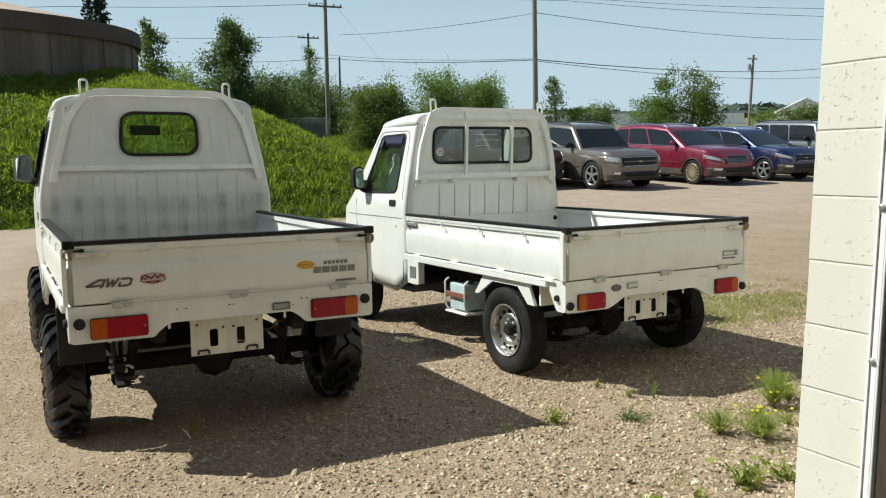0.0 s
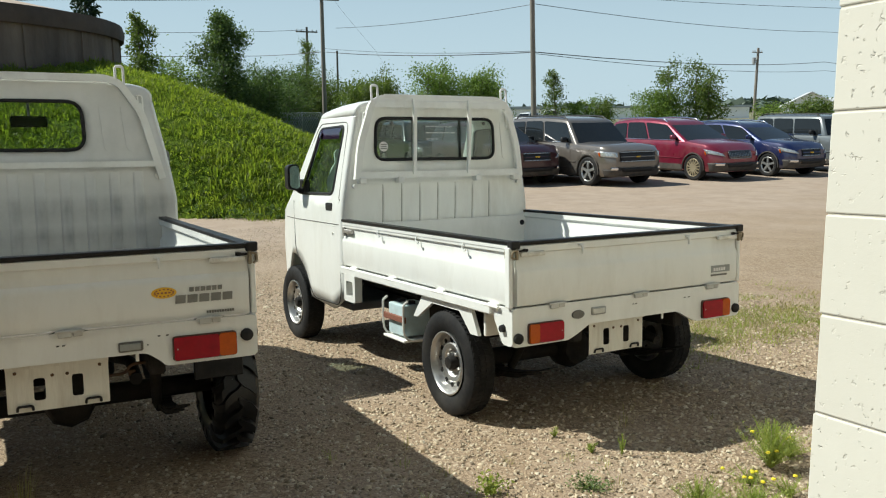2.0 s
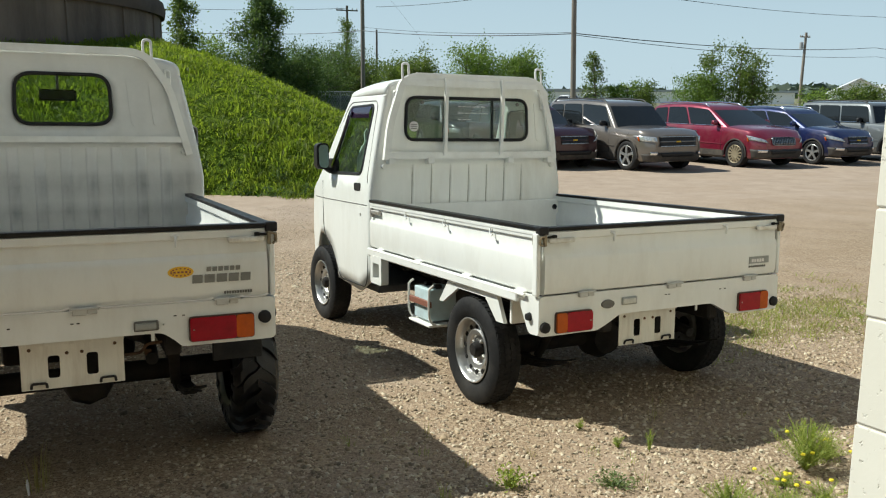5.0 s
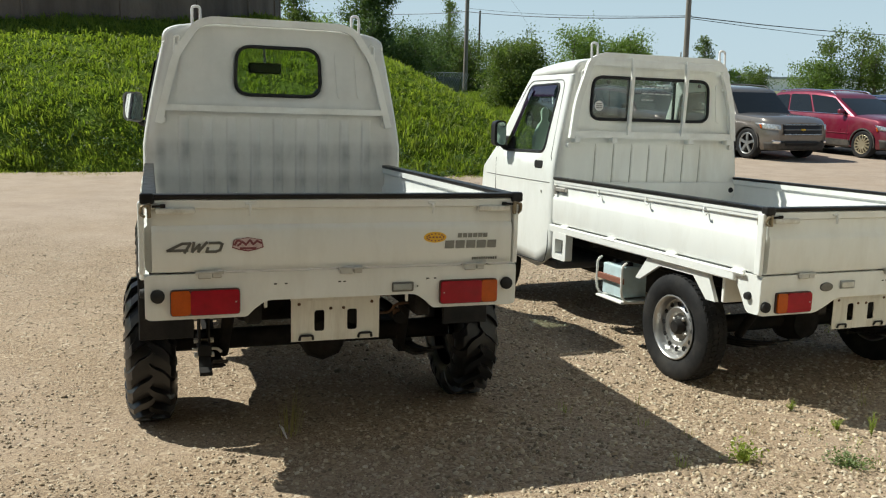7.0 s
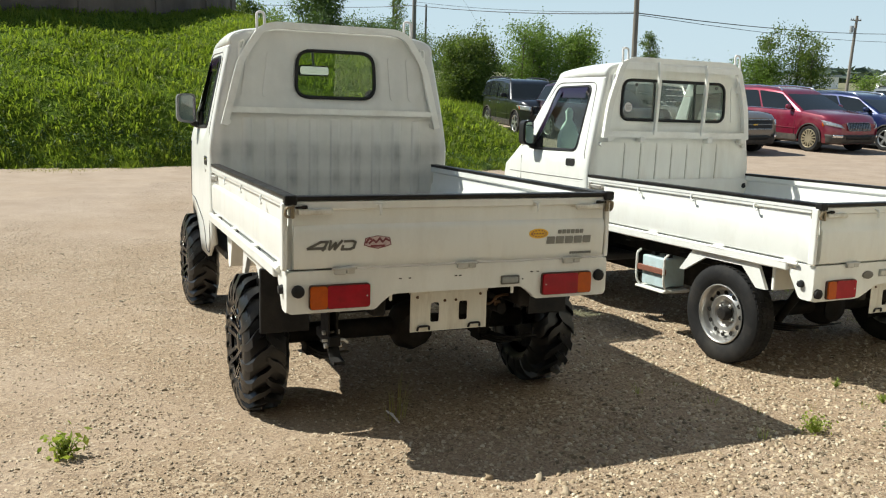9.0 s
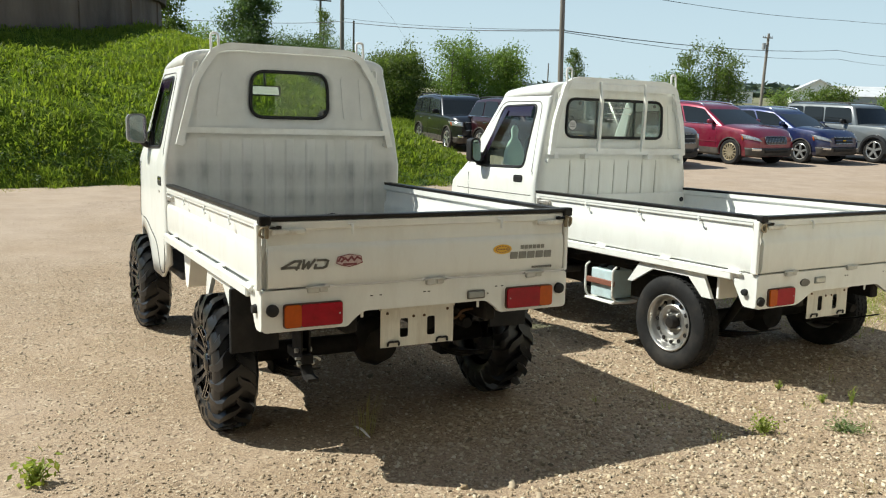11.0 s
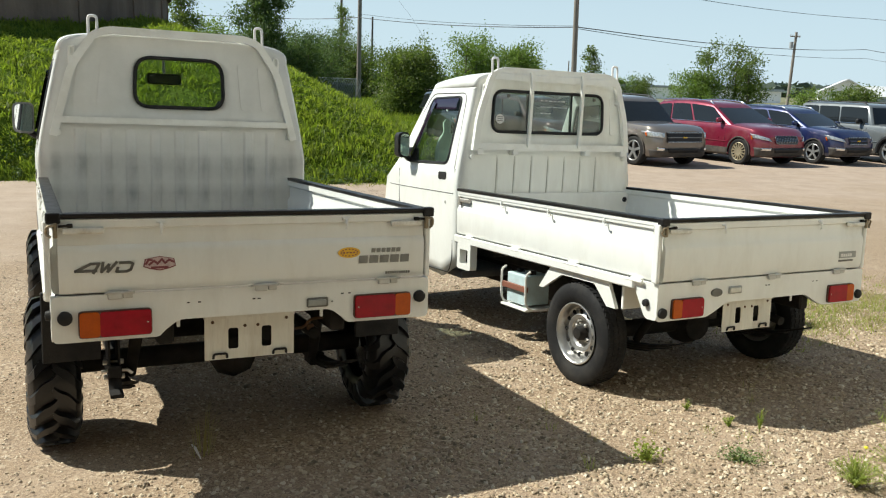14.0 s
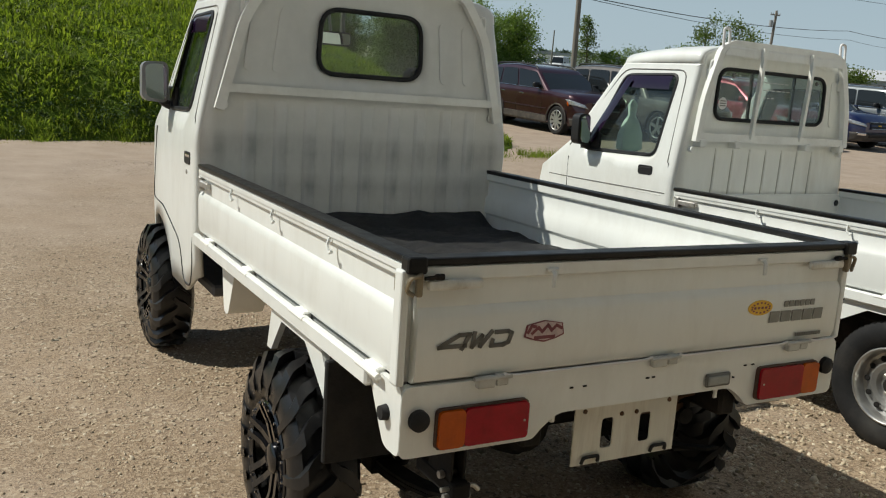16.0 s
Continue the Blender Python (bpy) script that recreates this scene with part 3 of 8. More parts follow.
def spread(a, b, n, near=0.0, power=2.2):
    t = np.linspace(-1, 1, n)
    return near + np.where(t < 0, (near - a), (b - near)) * np.sign(t) * np.abs(t) ** power


def rough_ground(x, y):
    return ground_z(x, y) + 0.012 * np.sin(x * 1.7 + 0.4 * y) * np.sin(y * 1.3) * smooth01((np.abs(y - 1.5) - 3.5) / 3)


grid_mesh("ground", spread(-3000, 3000, 220, 2.0, 4.5), spread(-3000, 4000, 240, 3.0, 4.5), rough_ground, M_GROUND, label="tan gravel and packed sand yard in full sun", category="gravel yard")


xs = np.concatenate([np.linspace(-60, -8, 30)[:-1], np.linspace(-8, 16, 120)[:-1], np.linspace(16, 48, 33)])
ys = np.concatenate([np.linspace(11.5, 24, 80)[:-1], np.linspace(24, 80, 50)])


def is_lawn(x, y):
    """Level grass beside the mound and the rough strip behind the parked cars."""
    near = (x < 8.5 + 0.25 * (y - 13)) & (y > 17.5 - 0.35 * (x - 6)) & (y > 13)
    return near | (y > 26)


def lawn_z(x, y):
    lawn = is_lawn(x, y)
    return ground_z(x, y) + np.maximum(hill_z(x, y), np.where(lawn, 0.04 + 0.55 * smooth01((y - 27) / 20), 0)) - np.where((hill_z(x, y) < 0.02) & ~lawn, 0.15, 0)


grid_mesh("grass_mound", xs, ys, lawn_z, M_TURF, label="steep bright green grass mound below the tank", category="grass mound")


def grass_mound_blades(count, seed):
    """Lush grass and herbs in overlapping tussocks, each leaf bent away from its tussock."""
    r = np.random.RandomState(seed)
    nt_ = count // 15
    k = r.randint(0, nt_, count * 3)
    cx, cy = r.uniform(-12, 12, nt_), 11.5 + 16.5 * r.uniform(0, 1, nt_) ** 1.35
    off = r.normal(0, 1, (count * 3, 2)) * r.uniform(0.07, 0.17, nt_)[k][:, None]
    x, y = cx[k] + off[:, 0], cy[k] + off[:, 1]
    tall = r.uniform(0.35, 1.35, nt_)[k]
    broad = (r.rand(nt_) < 0.30)[k]
    hz = hill_z(x, y)
    keep = (hz > 0.05 + 0.04 * np.sin(cx[k] * 5.3) * np.sin(cx[k] * 2.1 + 1)) | is_lawn(x - 0.1, y - 0.1)
    x, y, tall, broad, off = (q[keep][:count] for q in (x, y, tall, broad, off))
    n = len(x)
    z = np.maximum(lawn_z(x, y), ground_z(x, y)) - 0.02
    patch = np.sin(x * 1.3 + 2) * np.sin(y * 0.9 + x * 0.4) * 0.5 + 0.5
    dome = np.exp(-(off ** 2).sum(1) / 0.03)
    h = tall * (0.07 + 0.12 * r.rand(n)) * (0.6 + 0.5 * patch) * (0.55 + 0.8 * dome)
    w = np.where(broad, 0.012 + 0.010 * r.rand(n), 0.006 + 0.009 * r.rand(n))
    a = r.uniform(0, math.tau, n)
    lean = off * 0.55 + r.normal(0, 0.045, (n, 2))
    p = np.stack([x, y, z], -1)
    s = np.stack([np.cos(a), np.sin(a), 0 * a], -1) * w[:, None]
    mid = p + np.stack([lean[:, 0] * 0.4, lean[:, 1] * 0.4, h * 0.7], -1)
    top = p + np.stack([lean[:, 0] * 1.2, lean[:, 1] * 1.2, h * np.where(broad, 0.75, 1.0)], -1)
    v = np.stack([p - s * 0.5, p + s * 0.5, mid + s, mid - s, top], 1).reshape(-1, 3)
    i = np.arange(n)[:, None] * 5
    f = np.concatenate([i + np.array(q) for q in ((0, 1, 2), (0, 2, 3), (3, 2, 4))])
    tagged(raw("mound_grass", v, f, M_GRASS), "long lush green grass covering the mound", "grass", kind="stuff")


def mound_foot_weeds(count, seed):
    """Ragged leafy weeds in uneven clumps along the foot of the mound."""
    r = np.random.RandomState(seed)
    clumps = count // 70
    cx = r.uniform(-11, 7.2, clumps)
    cy = foot_y(cx) + r.uniform(0.02, 0.75, clumps)
    size = r.uniform(0.4, 1.2, clumps) * (0.65 + 0.5 * np.sin(cx * 2.7) * np.sin(cx * 1.1 + 2))
    k = r.randint(0, clumps, count)
    d = r.normal(0, 1, (count, 3)) * np.array([0.13, 0.10, 0.0]) * size[k][:, None]
    x, y = cx[k] + d[:, 0], cy[k] + d[:, 1]
    z = np.maximum(lawn_z(x, y), ground_z(x, y)) + size[k] * 0.26 * r.rand(count) ** 1.3 * np.exp(-(d[:, 0] ** 2) / 0.03)
    p = np.stack([x, y, z], -1)
    e = r.normal(0, 1, (count, 3)) * np.array([1, 1, 0.6])
    e /= np.linalg.norm(e, axis=1)[:, None]
    g = np.cross(e, r.normal(0, 1, (count, 3)))
    g /= np.linalg.norm(g, axis=1)[:, None]
    l, w = r.uniform(0.025, 0.065, count)[:, None], r.uniform(0.008, 0.020, count)[:, None]
    v = np.stack([p, p + e * l * 0.5 + g * w, p + e * l, p + e * l * 0.5 - g * w], 1).reshape(-1, 3)
    f = np.arange(count * 4).reshape(-1, 4)
    tagged(raw("foot_weeds", v, f, M_LEAF_DARK), "ragged leafy weeds along the mound's foot", "weeds", kind="stuff")


def block_wall():
    """The building's block wall by the open door; its own square frame is the lot's."""
    joint, bh = 0.004, 0.1975
    x_edge, y_out, y_in = 2.697, 2.03, 1.772
    lean = Matrix.Translation((x_edge, 0, 0)) @ Matrix.Rotation(radians(2.6), 4, "Y") @ Matrix.Translation((-x_edge, 0, 0))
    wall = thing("wall_north", LOT @ lean, "cream-painted concrete block wall beside the open doorway", "wall", kind="structure")
    bm = B()
    box(bm, x_edge + 0.003, 9.0, y_in + 0.003, y_out - 0.003, -0.3, 5.0)
    part("mortar", bm, M_JOINT, wall)
    protos = {}
    for row in range(-1, 25):
        z0 = row * bh + 0.022
        half = row % 2
        x = x_edge
        k = 0
        while x < 5.2:
            w = 0.203 if (k == 0 and half) else 0.406
            key = round(w, 3)
            if key not in protos:
                bm = B()
                box(bm, 0, w - joint, y_in, y_out, 0, bh - joint, 0.003, 2)
                protos[key] = part("block", bm, M_BLOCK, wall)
                ob = protos[key]
            else:
                ob = new("block", protos[key].data)
                ob.parent = wall
            ob.location = (x, random.uniform(-0.0015, 0.0015), z0)
            x += w
            k += 1
    # the rest of the shop, which closes the place round the camera
    def slab(name, b, mat, label, category):
        bm = B()
        box(bm, *b)
        ob = part(name, bm, mat)
        ob.matrix_world = LOT
        return tagged(ob, label, category, kind="structure")
    # unseen outer walls, raised to 5 m to bounce sunlight onto the trucks
    slab("wall_left", (-9.0, -1.6, y_in, y_out, -0.3, 5.0), M_BLOCK, "cream-painted wall on the far side of the doorway", "wall")
    slab("wall_lintel", (-1.6, 2.80, y_in, y_out, 3.15, 5.0), M_BLOCK, "cream-painted lintel over the open doorway", "wall")
    slab("wall_back", (-9.0, 9.0, -8.2, -8.0, -0.3, 5.0), M_INNER, "plain inner wall of the workshop", "wall")
    slab("wall_west", (-9.2, -9.0, -8.2, y_out, -0.3, 5.0), M_INNER, "plain inner wall of the workshop", "wall")
    slab("wall_east", (9.0, 9.2, -8.2, y_out, -0.3, 5.0), M_INNER, "plain inner wall of the workshop", "wall")
    slab("ceiling", (-9.2, 9.2, -8.2, y_out, 5.0, 5.2), M_INNER, "plain workshop ceiling", "ceiling")
    slab("floor", (-9.0, 9.0, -8.0, y_in, -0.2, 0.012), M_FLOOR, "bare concrete workshop floor", "floor")
    jamb = thing("door_frame", LOT @ lean, "white painted metal door jamb with bolts", "door frame", kind="structure")
    bm = B()
    box(bm, x_edge - 0.012, x_edge + 0.10, y_in - 0.008, y_in - 0.002, 0.0, 3.05, 0.002, 1)
    box(bm, x_edge - 0.012, x_edge - 0.004, y_in - 0.002, y_in + 0.026, 0.0, 3.05, 0.002, 1)
    part("jamb_angle", bm, M_JAMB, jamb)
    bm = B()
    box(bm, x_edge - 0.018, x_edge - 0.012, y_in + 0.018, y_in + 0.026, 0.0, 3.05, 0.001, 1)
    part("weather_strip", bm, M_JAMB, jamb)
    for z in (0.30, 0.74, 1.18, 1.62, 2.06, 2.5):
        bm = B()
        lathe(bm, [(-0.022, 0.004), (-0.020, 0.009), (-0.012, 0.0095), (-0.004, 0.0095)], (x_edge, y_in + 0.012, z), 8)
        part("bolt", bm, M_ZINC, jamb)
    # added dark sheet past the jamb, standing for the unlit interior
    bm = B()
    box(bm, x_edge + 0.0, x_edge + 1.3, y_in - 0.06, y_in - 0.012, 0.012, 3.05, 0.004, 1)
    ob = part("dark_inner_sheet", bm, M_DARKWOOD)
    ob.matrix_world = LOT @ lean
    tagged(ob, "dark brown sheet standing for the unlit interior", "door", kind="structure")


block_wall()

# ---- the two small flat-bed trucks ----
def bent(pts, seg=5, most=9.0):
    """Round the inner corners of a 3D polyline."""
    out = [Vector(pts[0])]
    for a, p, b in zip(pts, pts[1:], pts[2:]):
        a, p, b = Vector(a), Vector(p), Vector(b)
        r = min(min((a - p).length, (b - p).length) * 0.4, most)
        s, e = p + (a - p).normalized() * r, p + (b - p).normalized() * r
        out += [s * (1 - t) ** 2 + p * 2 * t * (1 - t) + e * t * t for t in (k / seg for k in range(seg + 1))]
    return out + [Vector(pts[-1])]


def road_wheel(parent, x, y, z, side):
    """A narrow van tyre on a silver steel wheel. side: -1 faces the truck's left."""
    R, W = 0.272, 0.150
    hub = new("wheel")
    hub.parent, hub.location = parent, (x, y, z)
    s = side
    bm = B()
    prof = [(-W * 0.36, 0.165), (-W * 0.47, 0.19), (-W * 0.5, 0.225), (-W * 0.47, 0.252), (-W * 0.40, 0.268), (-W * 0.2, R), (W * 0.2, R), (W * 0.40, 0.268), (W * 0.47, 0.252), (W * 0.5, 0.225), (W * 0.47, 0.19), (W * 0.36, 0.165)]
    lathe(bm, prof, seg=56, cap=False)
    part("tyre", bm, M_TYRE, hub, "dusty black narrow road tyre", smooth=40)
    bm = B()
    for k in range(56):
        a = k * math.tau / 56
        for row, (x0, x1) in enumerate(((-0.056, -0.034), (-0.030, -0.004), (0.004, 0.030), (0.034, 0.056))):
            aa = a + (0.05 if row % 2 else 0)
            q = bmesh.ops.create_cube(bm, size=1, matrix=Matrix.Rotation(aa, 4, "X") @ Matrix.Translation(((x0 + x1) / 2, 0, R - 0.001 - (0.003 if row in (0, 3) else 0))) @ Matrix.Rotation(0.25 if row % 2 else -0.25, 4, "Z") @ Matrix.Diagonal((x1 - x0, 0.021, 0.010, 1)))
    part("tread", bm, M_TYRE, hub)
    bm = B()
    rim = [(-0.055, 0.168), (-0.050, 0.158), (0.0, 0.150), (0.050, 0.158), (0.066, 0.166), (0.068, 0.160), (0.060, 0.152), (0.038, 0.148), (0.022, 0.142), (0.016, 0.128), (0.026, 0.112), (0.034, 0.098), (0.028, 0.078), (0.012, 0.066), (0.010, 0.050), (0.010, 0.0)]
    lathe(bm, [(a * s, r) for a, r in rim], seg=48, cap=False)
    rim_ob = part("rim", bm, M_STEEL, hub, "silver painted steel rim", smooth=35)
    bm = B()
    lathe(bm, [(s * 0.0195, 0.0), (s * 0.0295, 0.013), (s * 0.0325, 0.013), (s * 0.0335, 0.0)], (0, 0.118, 0), 10)
    vent = part("vent_hole", bm, M_UNDER, hub)
    for k in range(1, 12):
        v2 = new("vent_hole", vent.data)
        v2.parent, v2.rotation_euler = hub, (k * math.tau / 12, 0, 0)
    bm = B()
    lathe(bm, [(s * 0.005, 0.040), (s * 0.044, 0.038), (s * 0.056, 0.030), (s * 0.058, 0.0)], seg=20)
    part("hub_cap", bm, M_UNDER, hub, smooth=40)
    for k in range(4):
        a = k * math.tau / 4 + 0.6
        bm = B()
        lathe(bm, [(s * 0.006, 0.012), (s * 0.026, 0.011), (s * 0.030, 0.006)], (0, math.cos(a) * 0.052, math.sin(a) * 0.052), 6)
        part("wheel_nut", bm, M_ZINC, hub)
    return hub


def mud_wheel(parent, x, y, z, side):
    """A big chevron-lug mud tyre on a black alloy."""
    R, W, s = 0.284, 0.190, side
    hub = new("wheel")
    hub.parent, hub.location = parent, (x, y, z)
    bm = B()
    prof = [(-W * 0.40, 0.165), (-W * 0.48, 0.185), (-W * 0.52, 0.22), (-W * 0.50, 0.255), (-W * 0.40, 0.280), (-W * 0.2, R), (W * 0.2, R), (W * 0.40, 0.280), (W * 0.50, 0.255), (W * 0.52, 0.22), (W * 0.48, 0.185), (W * 0.40, 0.165)]
    lathe(bm, prof, seg=48, cap=False)
    tyre = part("tyre", bm, M_TYRE_MUD, hub, "black deep-lug mud tyre", smooth=40)
    n = 19
    for lean_ in (-1, 1):
        rows = []
        for i in range(8):
            t = i / 7
            xx = lean_ * (-0.010 + t * (W * 0.545 + 0.010))
            rr = R + 0.028 - 0.050 * max(0, t - 0.72) / 0.28 - 0.004 * t - (0.030 if t > 0.95 else 0)
            aa, hw_ = t * 0.36 + 0.02 * math.sin(t * 9.0), 0.0135 + 0.006 * math.sin(t * 3.0)
            ring = []
            for da, dr in ((-hw_ * 1.25, -0.036), (-hw_, 0), (hw_, 0), (hw_ * 1.25, -0.036)):
                ang = aa + da / R
                ring.append((xx, math.cos(ang) * (rr + dr), math.sin(ang) * (rr + dr)))
            rows.append(ring)
        first = None
        for k in range(n):
            if first is None:
                bm = B()
                loft(bm, rows, close=True, caps=True)
                lug = first = part("tread_lug", bm, M_TYRE_MUD, hub, smooth=30)
            else:
                lug = new("tread_lug", first.data)
                lug.parent = hub
            lug.rotation_euler = ((k + (0.5 if lean_ > 0 else 0)) * math.tau / n, 0, 0)
    bm = B()
    lathe(bm, [(s * 0.088, 0.150), (s * 0.094, 0.166), (s * 0.090, 0.172), (s * 0.070, 0.168), (s * 0.045, 0.150), (-s * 0.05, 0.140), (-s * 0.06, 0.02)], seg=40, cap=False)
    part("rim", bm, M_RIMBLACK, hub, "gloss black alloy rim", smooth=35)
    for k in range(6):
        a = k * math.tau / 6 + 0.3
        bm = B()
        d, e = Vector((0, math.cos(a), math.sin(a))), Vector((0, -math.sin(a), math.cos(a)))
        for off in (-0.021, 0.021):
            bar(bm, [Vector((s * 0.050, 0, 0)) + d * 0.030 + e * off, Vector((s * 0.062, 0, 0)) + d * 0.10 + e * off * 1.05, Vector((s * 0.084, 0, 0)) + d * 0.158 + e * off * 1.2], 0.019, 0.034, (1, 0, 0))
        part("spoke", bm, M_RIMBLACK, hub)
    bm = B()
    lathe(bm, [(s * 0.03, 0.046), (s * 0.076, 0.044), (s * 0.084, 0.034), (s * 0.086, 0.0)], seg=20)
    part("centre_cap", bm, M_RIMBLACK, hub, smooth=40)
    bm = B()
    lathe(bm, [(s * 0.088, 0.005), (s * 0.0985, 0.004), (s * 0.099, 0.0)], (0, 0.160, 0), 6)
    bolt = part("rim_bolt", bm, M_CHROME, hub)
    for k in range(1, 18):
        b2 = new("rim_bolt", bolt.data)
        b2.parent, b2.rotation_euler = hub, (k * math.tau / 18, 0, 0)
    return hub




def gate_section(h, t=0.030):
    """(outward, up) outline of a pressed gate: bulged below, a swage, a top rail; the inner face is flat with a rail."""
    outer = [(-0.006, 0.0), (0.004, 0.006), (0.010, h * 0.10), (0.012, h * 0.54), (0.009, h * 0.60), (-0.001, h * 0.645), (-0.001, h * 0.86), (0.010, h * 0.885), (0.011, h * 0.985), (0.004, h)]
    inner = [(-t - 0.004, h), (-t - 0.004, h * 0.9), (-t + 0.010, h * 0.86), (-t + 0.010, h * 0.62), (-t - 0.004, h * 0.55), (-t - 0.004, h * 0.30), (-t + 0.008, h * 0.25), (-t + 0.008, 0.0)]
    return outer + inner


def kei_truck(name, m, label, zl, gate_top, roof, mud, semi, HW, cabw, belt, cy, gap, zbar, win, hoop):
    """A flat-bed mini truck; its origin is on the ground under the middle of the rear panel, +y ahead.
    zl: top of the tail lamps; HW, cabw: half widths of bed and cab; cy: cab back; gap: tailgate foot over the lamps; mud: lifted on mud tyres; semi: short bonnet with the front axle forward."""
    T = thing(name, m, label, "mini truck", group="two white mini trucks")
    gb = zl + gap
    gh = gate_top - gb
    bed_len = cy - 0.03
    floor_z = gb + 0.012
    paint = M_WHITE

    # -- bed --
    bm = B()
    box(bm, -HW + 0.020, HW - 0.020, 0.045, bed_len, floor_z - 0.05, floor_z, 0.004, 1)
    floor_ob = part("bed_floor", bm, M_BEDFLOOR, T, "scratched ribbed steel bed floor")
    for k in range(9):
        bm = B()
        x = -0.56 + k * 0.14
        box(bm, x - 0.03, x + 0.03, 0.05, bed_len - 0.03, floor_z - 0.002, floor_z + 0.007, 0.003, 1)
        part("floor_rib", bm, M_BEDFLOOR, floor_ob)
    for s in (-1, 1):
        gate = new("side_gate")
        gate.parent = T
        bm = B()
        prism(bm, gate_section(gh - 0.012), lambda u, v, a: (s * (HW + u - 0.012), a, gb + v), 0.035, bed_len)
        part("gate_panel", bm, paint, gate, "pressed white steel side gate", smooth=40)
        bm = B()
        prism(bm, rounded([(-0.040, 0.004), (0.005, 0.004), (0.008, 0.022), (-0.044, 0.022)], 0.006, 2), lambda u, v, a: (s * (HW + u - 0.004), a, gate_top - 0.016 + v), 0.020, bed_len + 0.004)
        part("edge_trim", bm, M_TRIM, gate, "black rubber edge trim")
        bm = B()
        prism(bm, [(-0.006, -0.030), (0.0015, -0.029), (0.0015, -0.015), (-0.006, -0.014)], lambda u, v, a: (s * (HW + u), a, gate_top + v), 0.03, bed_len - 0.01)
        part("rope_rail", bm, paint, gate)
        for y in (0.40, 0.88, 1.36):
            bm = B()
            yy = y + (0.04 if mud else 0)
            tube(bm, bent([(s * (HW + 0.004), yy + 0.018, gate_top - 0.03), (s * (HW + 0.012), yy + 0.016, gate_top - 0.052), (s * (HW + 0.011), yy, gate_top - 0.068), (s * (HW + 0.010), yy - 0.012, gate_top - 0.062)], 4), 0.0045, 6)
            part("rope_hook", bm, paint, gate)
        for y in (0.12, 0.62, 1.18, 1.72):
            bm = B()
            box(bm, s * HW - 0.010, s * HW + 0.016, y, y + 0.075, gb - 0.030, gb + 0.006, 0.004, 1)
            tube(bm, [(s * (HW + 0.014), y - 0.02, gb - 0.008), (s * (HW + 0.014), y + 0.10, gb - 0.008)], 0.008, 8)
            part("hinge", bm, M_WHITE_WORN, gate)
        bm = B()
        box(bm, s * (HW + 0.002) - 0.006, s * (HW + 0.002) + 0.016, bed_len - 0.16, bed_len - 0.03, gate_top - 0.080, gate_top - 0.055, 0.004, 1)
        box(bm, s * (HW + 0.002) - 0.006, s * (HW + 0.002) + 0.022, bed_len - 0.045, bed_len - 0.02, gate_top - 0.10, gate_top - 0.04, 0.004, 1)
        part("latch", bm, M_ZINC, gate)
    gate = new("tailgate")
    gate.parent = T
    bm = B()
    prism(bm, gate_section(gh - 0.012), lambda u, v, a: (a, -u + 0.012, gb + v), -HW + 0.026, HW - 0.026)
    panel = part("gate_panel", bm, paint, gate, "pressed white steel tailgate", smooth=40)
    bm = B()
    prism(bm, rounded([(-0.040, 0.004), (0.005, 0.004), (0.008, 0.022), (-0.044, 0.022)], 0.006, 2), lambda u, v, a: (a, -u + 0.004, gate_top - 0.016 + v), -HW + 0.020, HW - 0.020)
    part("edge_trim", bm, M_TRIM, gate, "black rubber edge trim")
    for s in (-1, 1):
        bm = B()
        box(bm, s * (HW - 0.012) - 0.022, s * (HW - 0.012) + 0.026, -0.010, 0.030, gate_top - 0.028, gate_top + 0.010, 0.007, 2)
        part("corner_cap", bm, M_TRIM, gate, "black rubber corner cap")
        # bolt latch: keeper at the corner, rod with a dark knob, painted handle below it
        bm = B()
        box(bm, s * (HW - 0.020) - 0.007, s * (HW - 0.020) + 0.007, -0.012, 0.004, gate_top - 0.076, gate_top - 0.024, 0.003, 1)
        box(bm, s * (HW + 0.008) - 0.008, s * (HW + 0.008) + 0.008, 0.004, 0.045, gate_top - 0.072, gate_top - 0.032, 0.003, 1)
        tube(bm, bent([(s * (HW - 0.020), -0.012, gate_top - 0.030), (s * (HW + 0.006), -0.012, gate_top - 0.034), (s * (HW + 0.009), -0.004, gate_top - 0.062), (s * (HW - 0.006), -0.012, gate_top - 0.072)], 4), 0.005, 6)
        lt = part("latch", bm, M_BRASS, gate, "dull brass corner latch")
        bm = B()
        tube(bm, [(s * (HW - 0.03), -0.010, gate_top - 0.036), (s * (HW - 0.075), -0.010, gate_top - 0.033)], 0.0045, 8)
        lathe(bm, [(-0.009, 0.0), (-0.009, 0.007), (0.009, 0.007), (0.009, 0.0)], (s * (HW - 0.066), -0.009, gate_top - 0.034), 10)
        part("latch_rod", bm, M_UNDER, lt)
        bm = B()
        x0, x1 = sorted((s * (HW - 0.040), s * (HW - 0.176)))
        box(bm, x0, x1, -0.014, 0.004, gate_top - 0.064, gate_top - 0.041, 0.007, 2)
        part("latch_handle", bm, M_LATCHED, gate, "white latch handle with rust-brown grime")
        bm = B()
        tube(bm, bent([(s * 0.345, 0.012, gate_top - 0.030), (s * 0.345, -0.013, gate_top - 0.036), (s * 0.345, -0.013, gate_top - 0.070)], 3), 0.006, 6)
        box(bm, s * 0.345 - 0.016, s * 0.345 + 0.016, -0.006, 0.006, gate_top - 0.034, gate_top - 0.026, 0.002, 1)
        part("rope_hook", bm, paint, gate)
        # corner post seam
        bm = B()
        box(bm, s * HW - 0.018, s * HW + 0.003, 0.002, 0.040, gb, gate_top - 0.02, 0.006, 2)
        part("corner_post", bm, paint, gate)
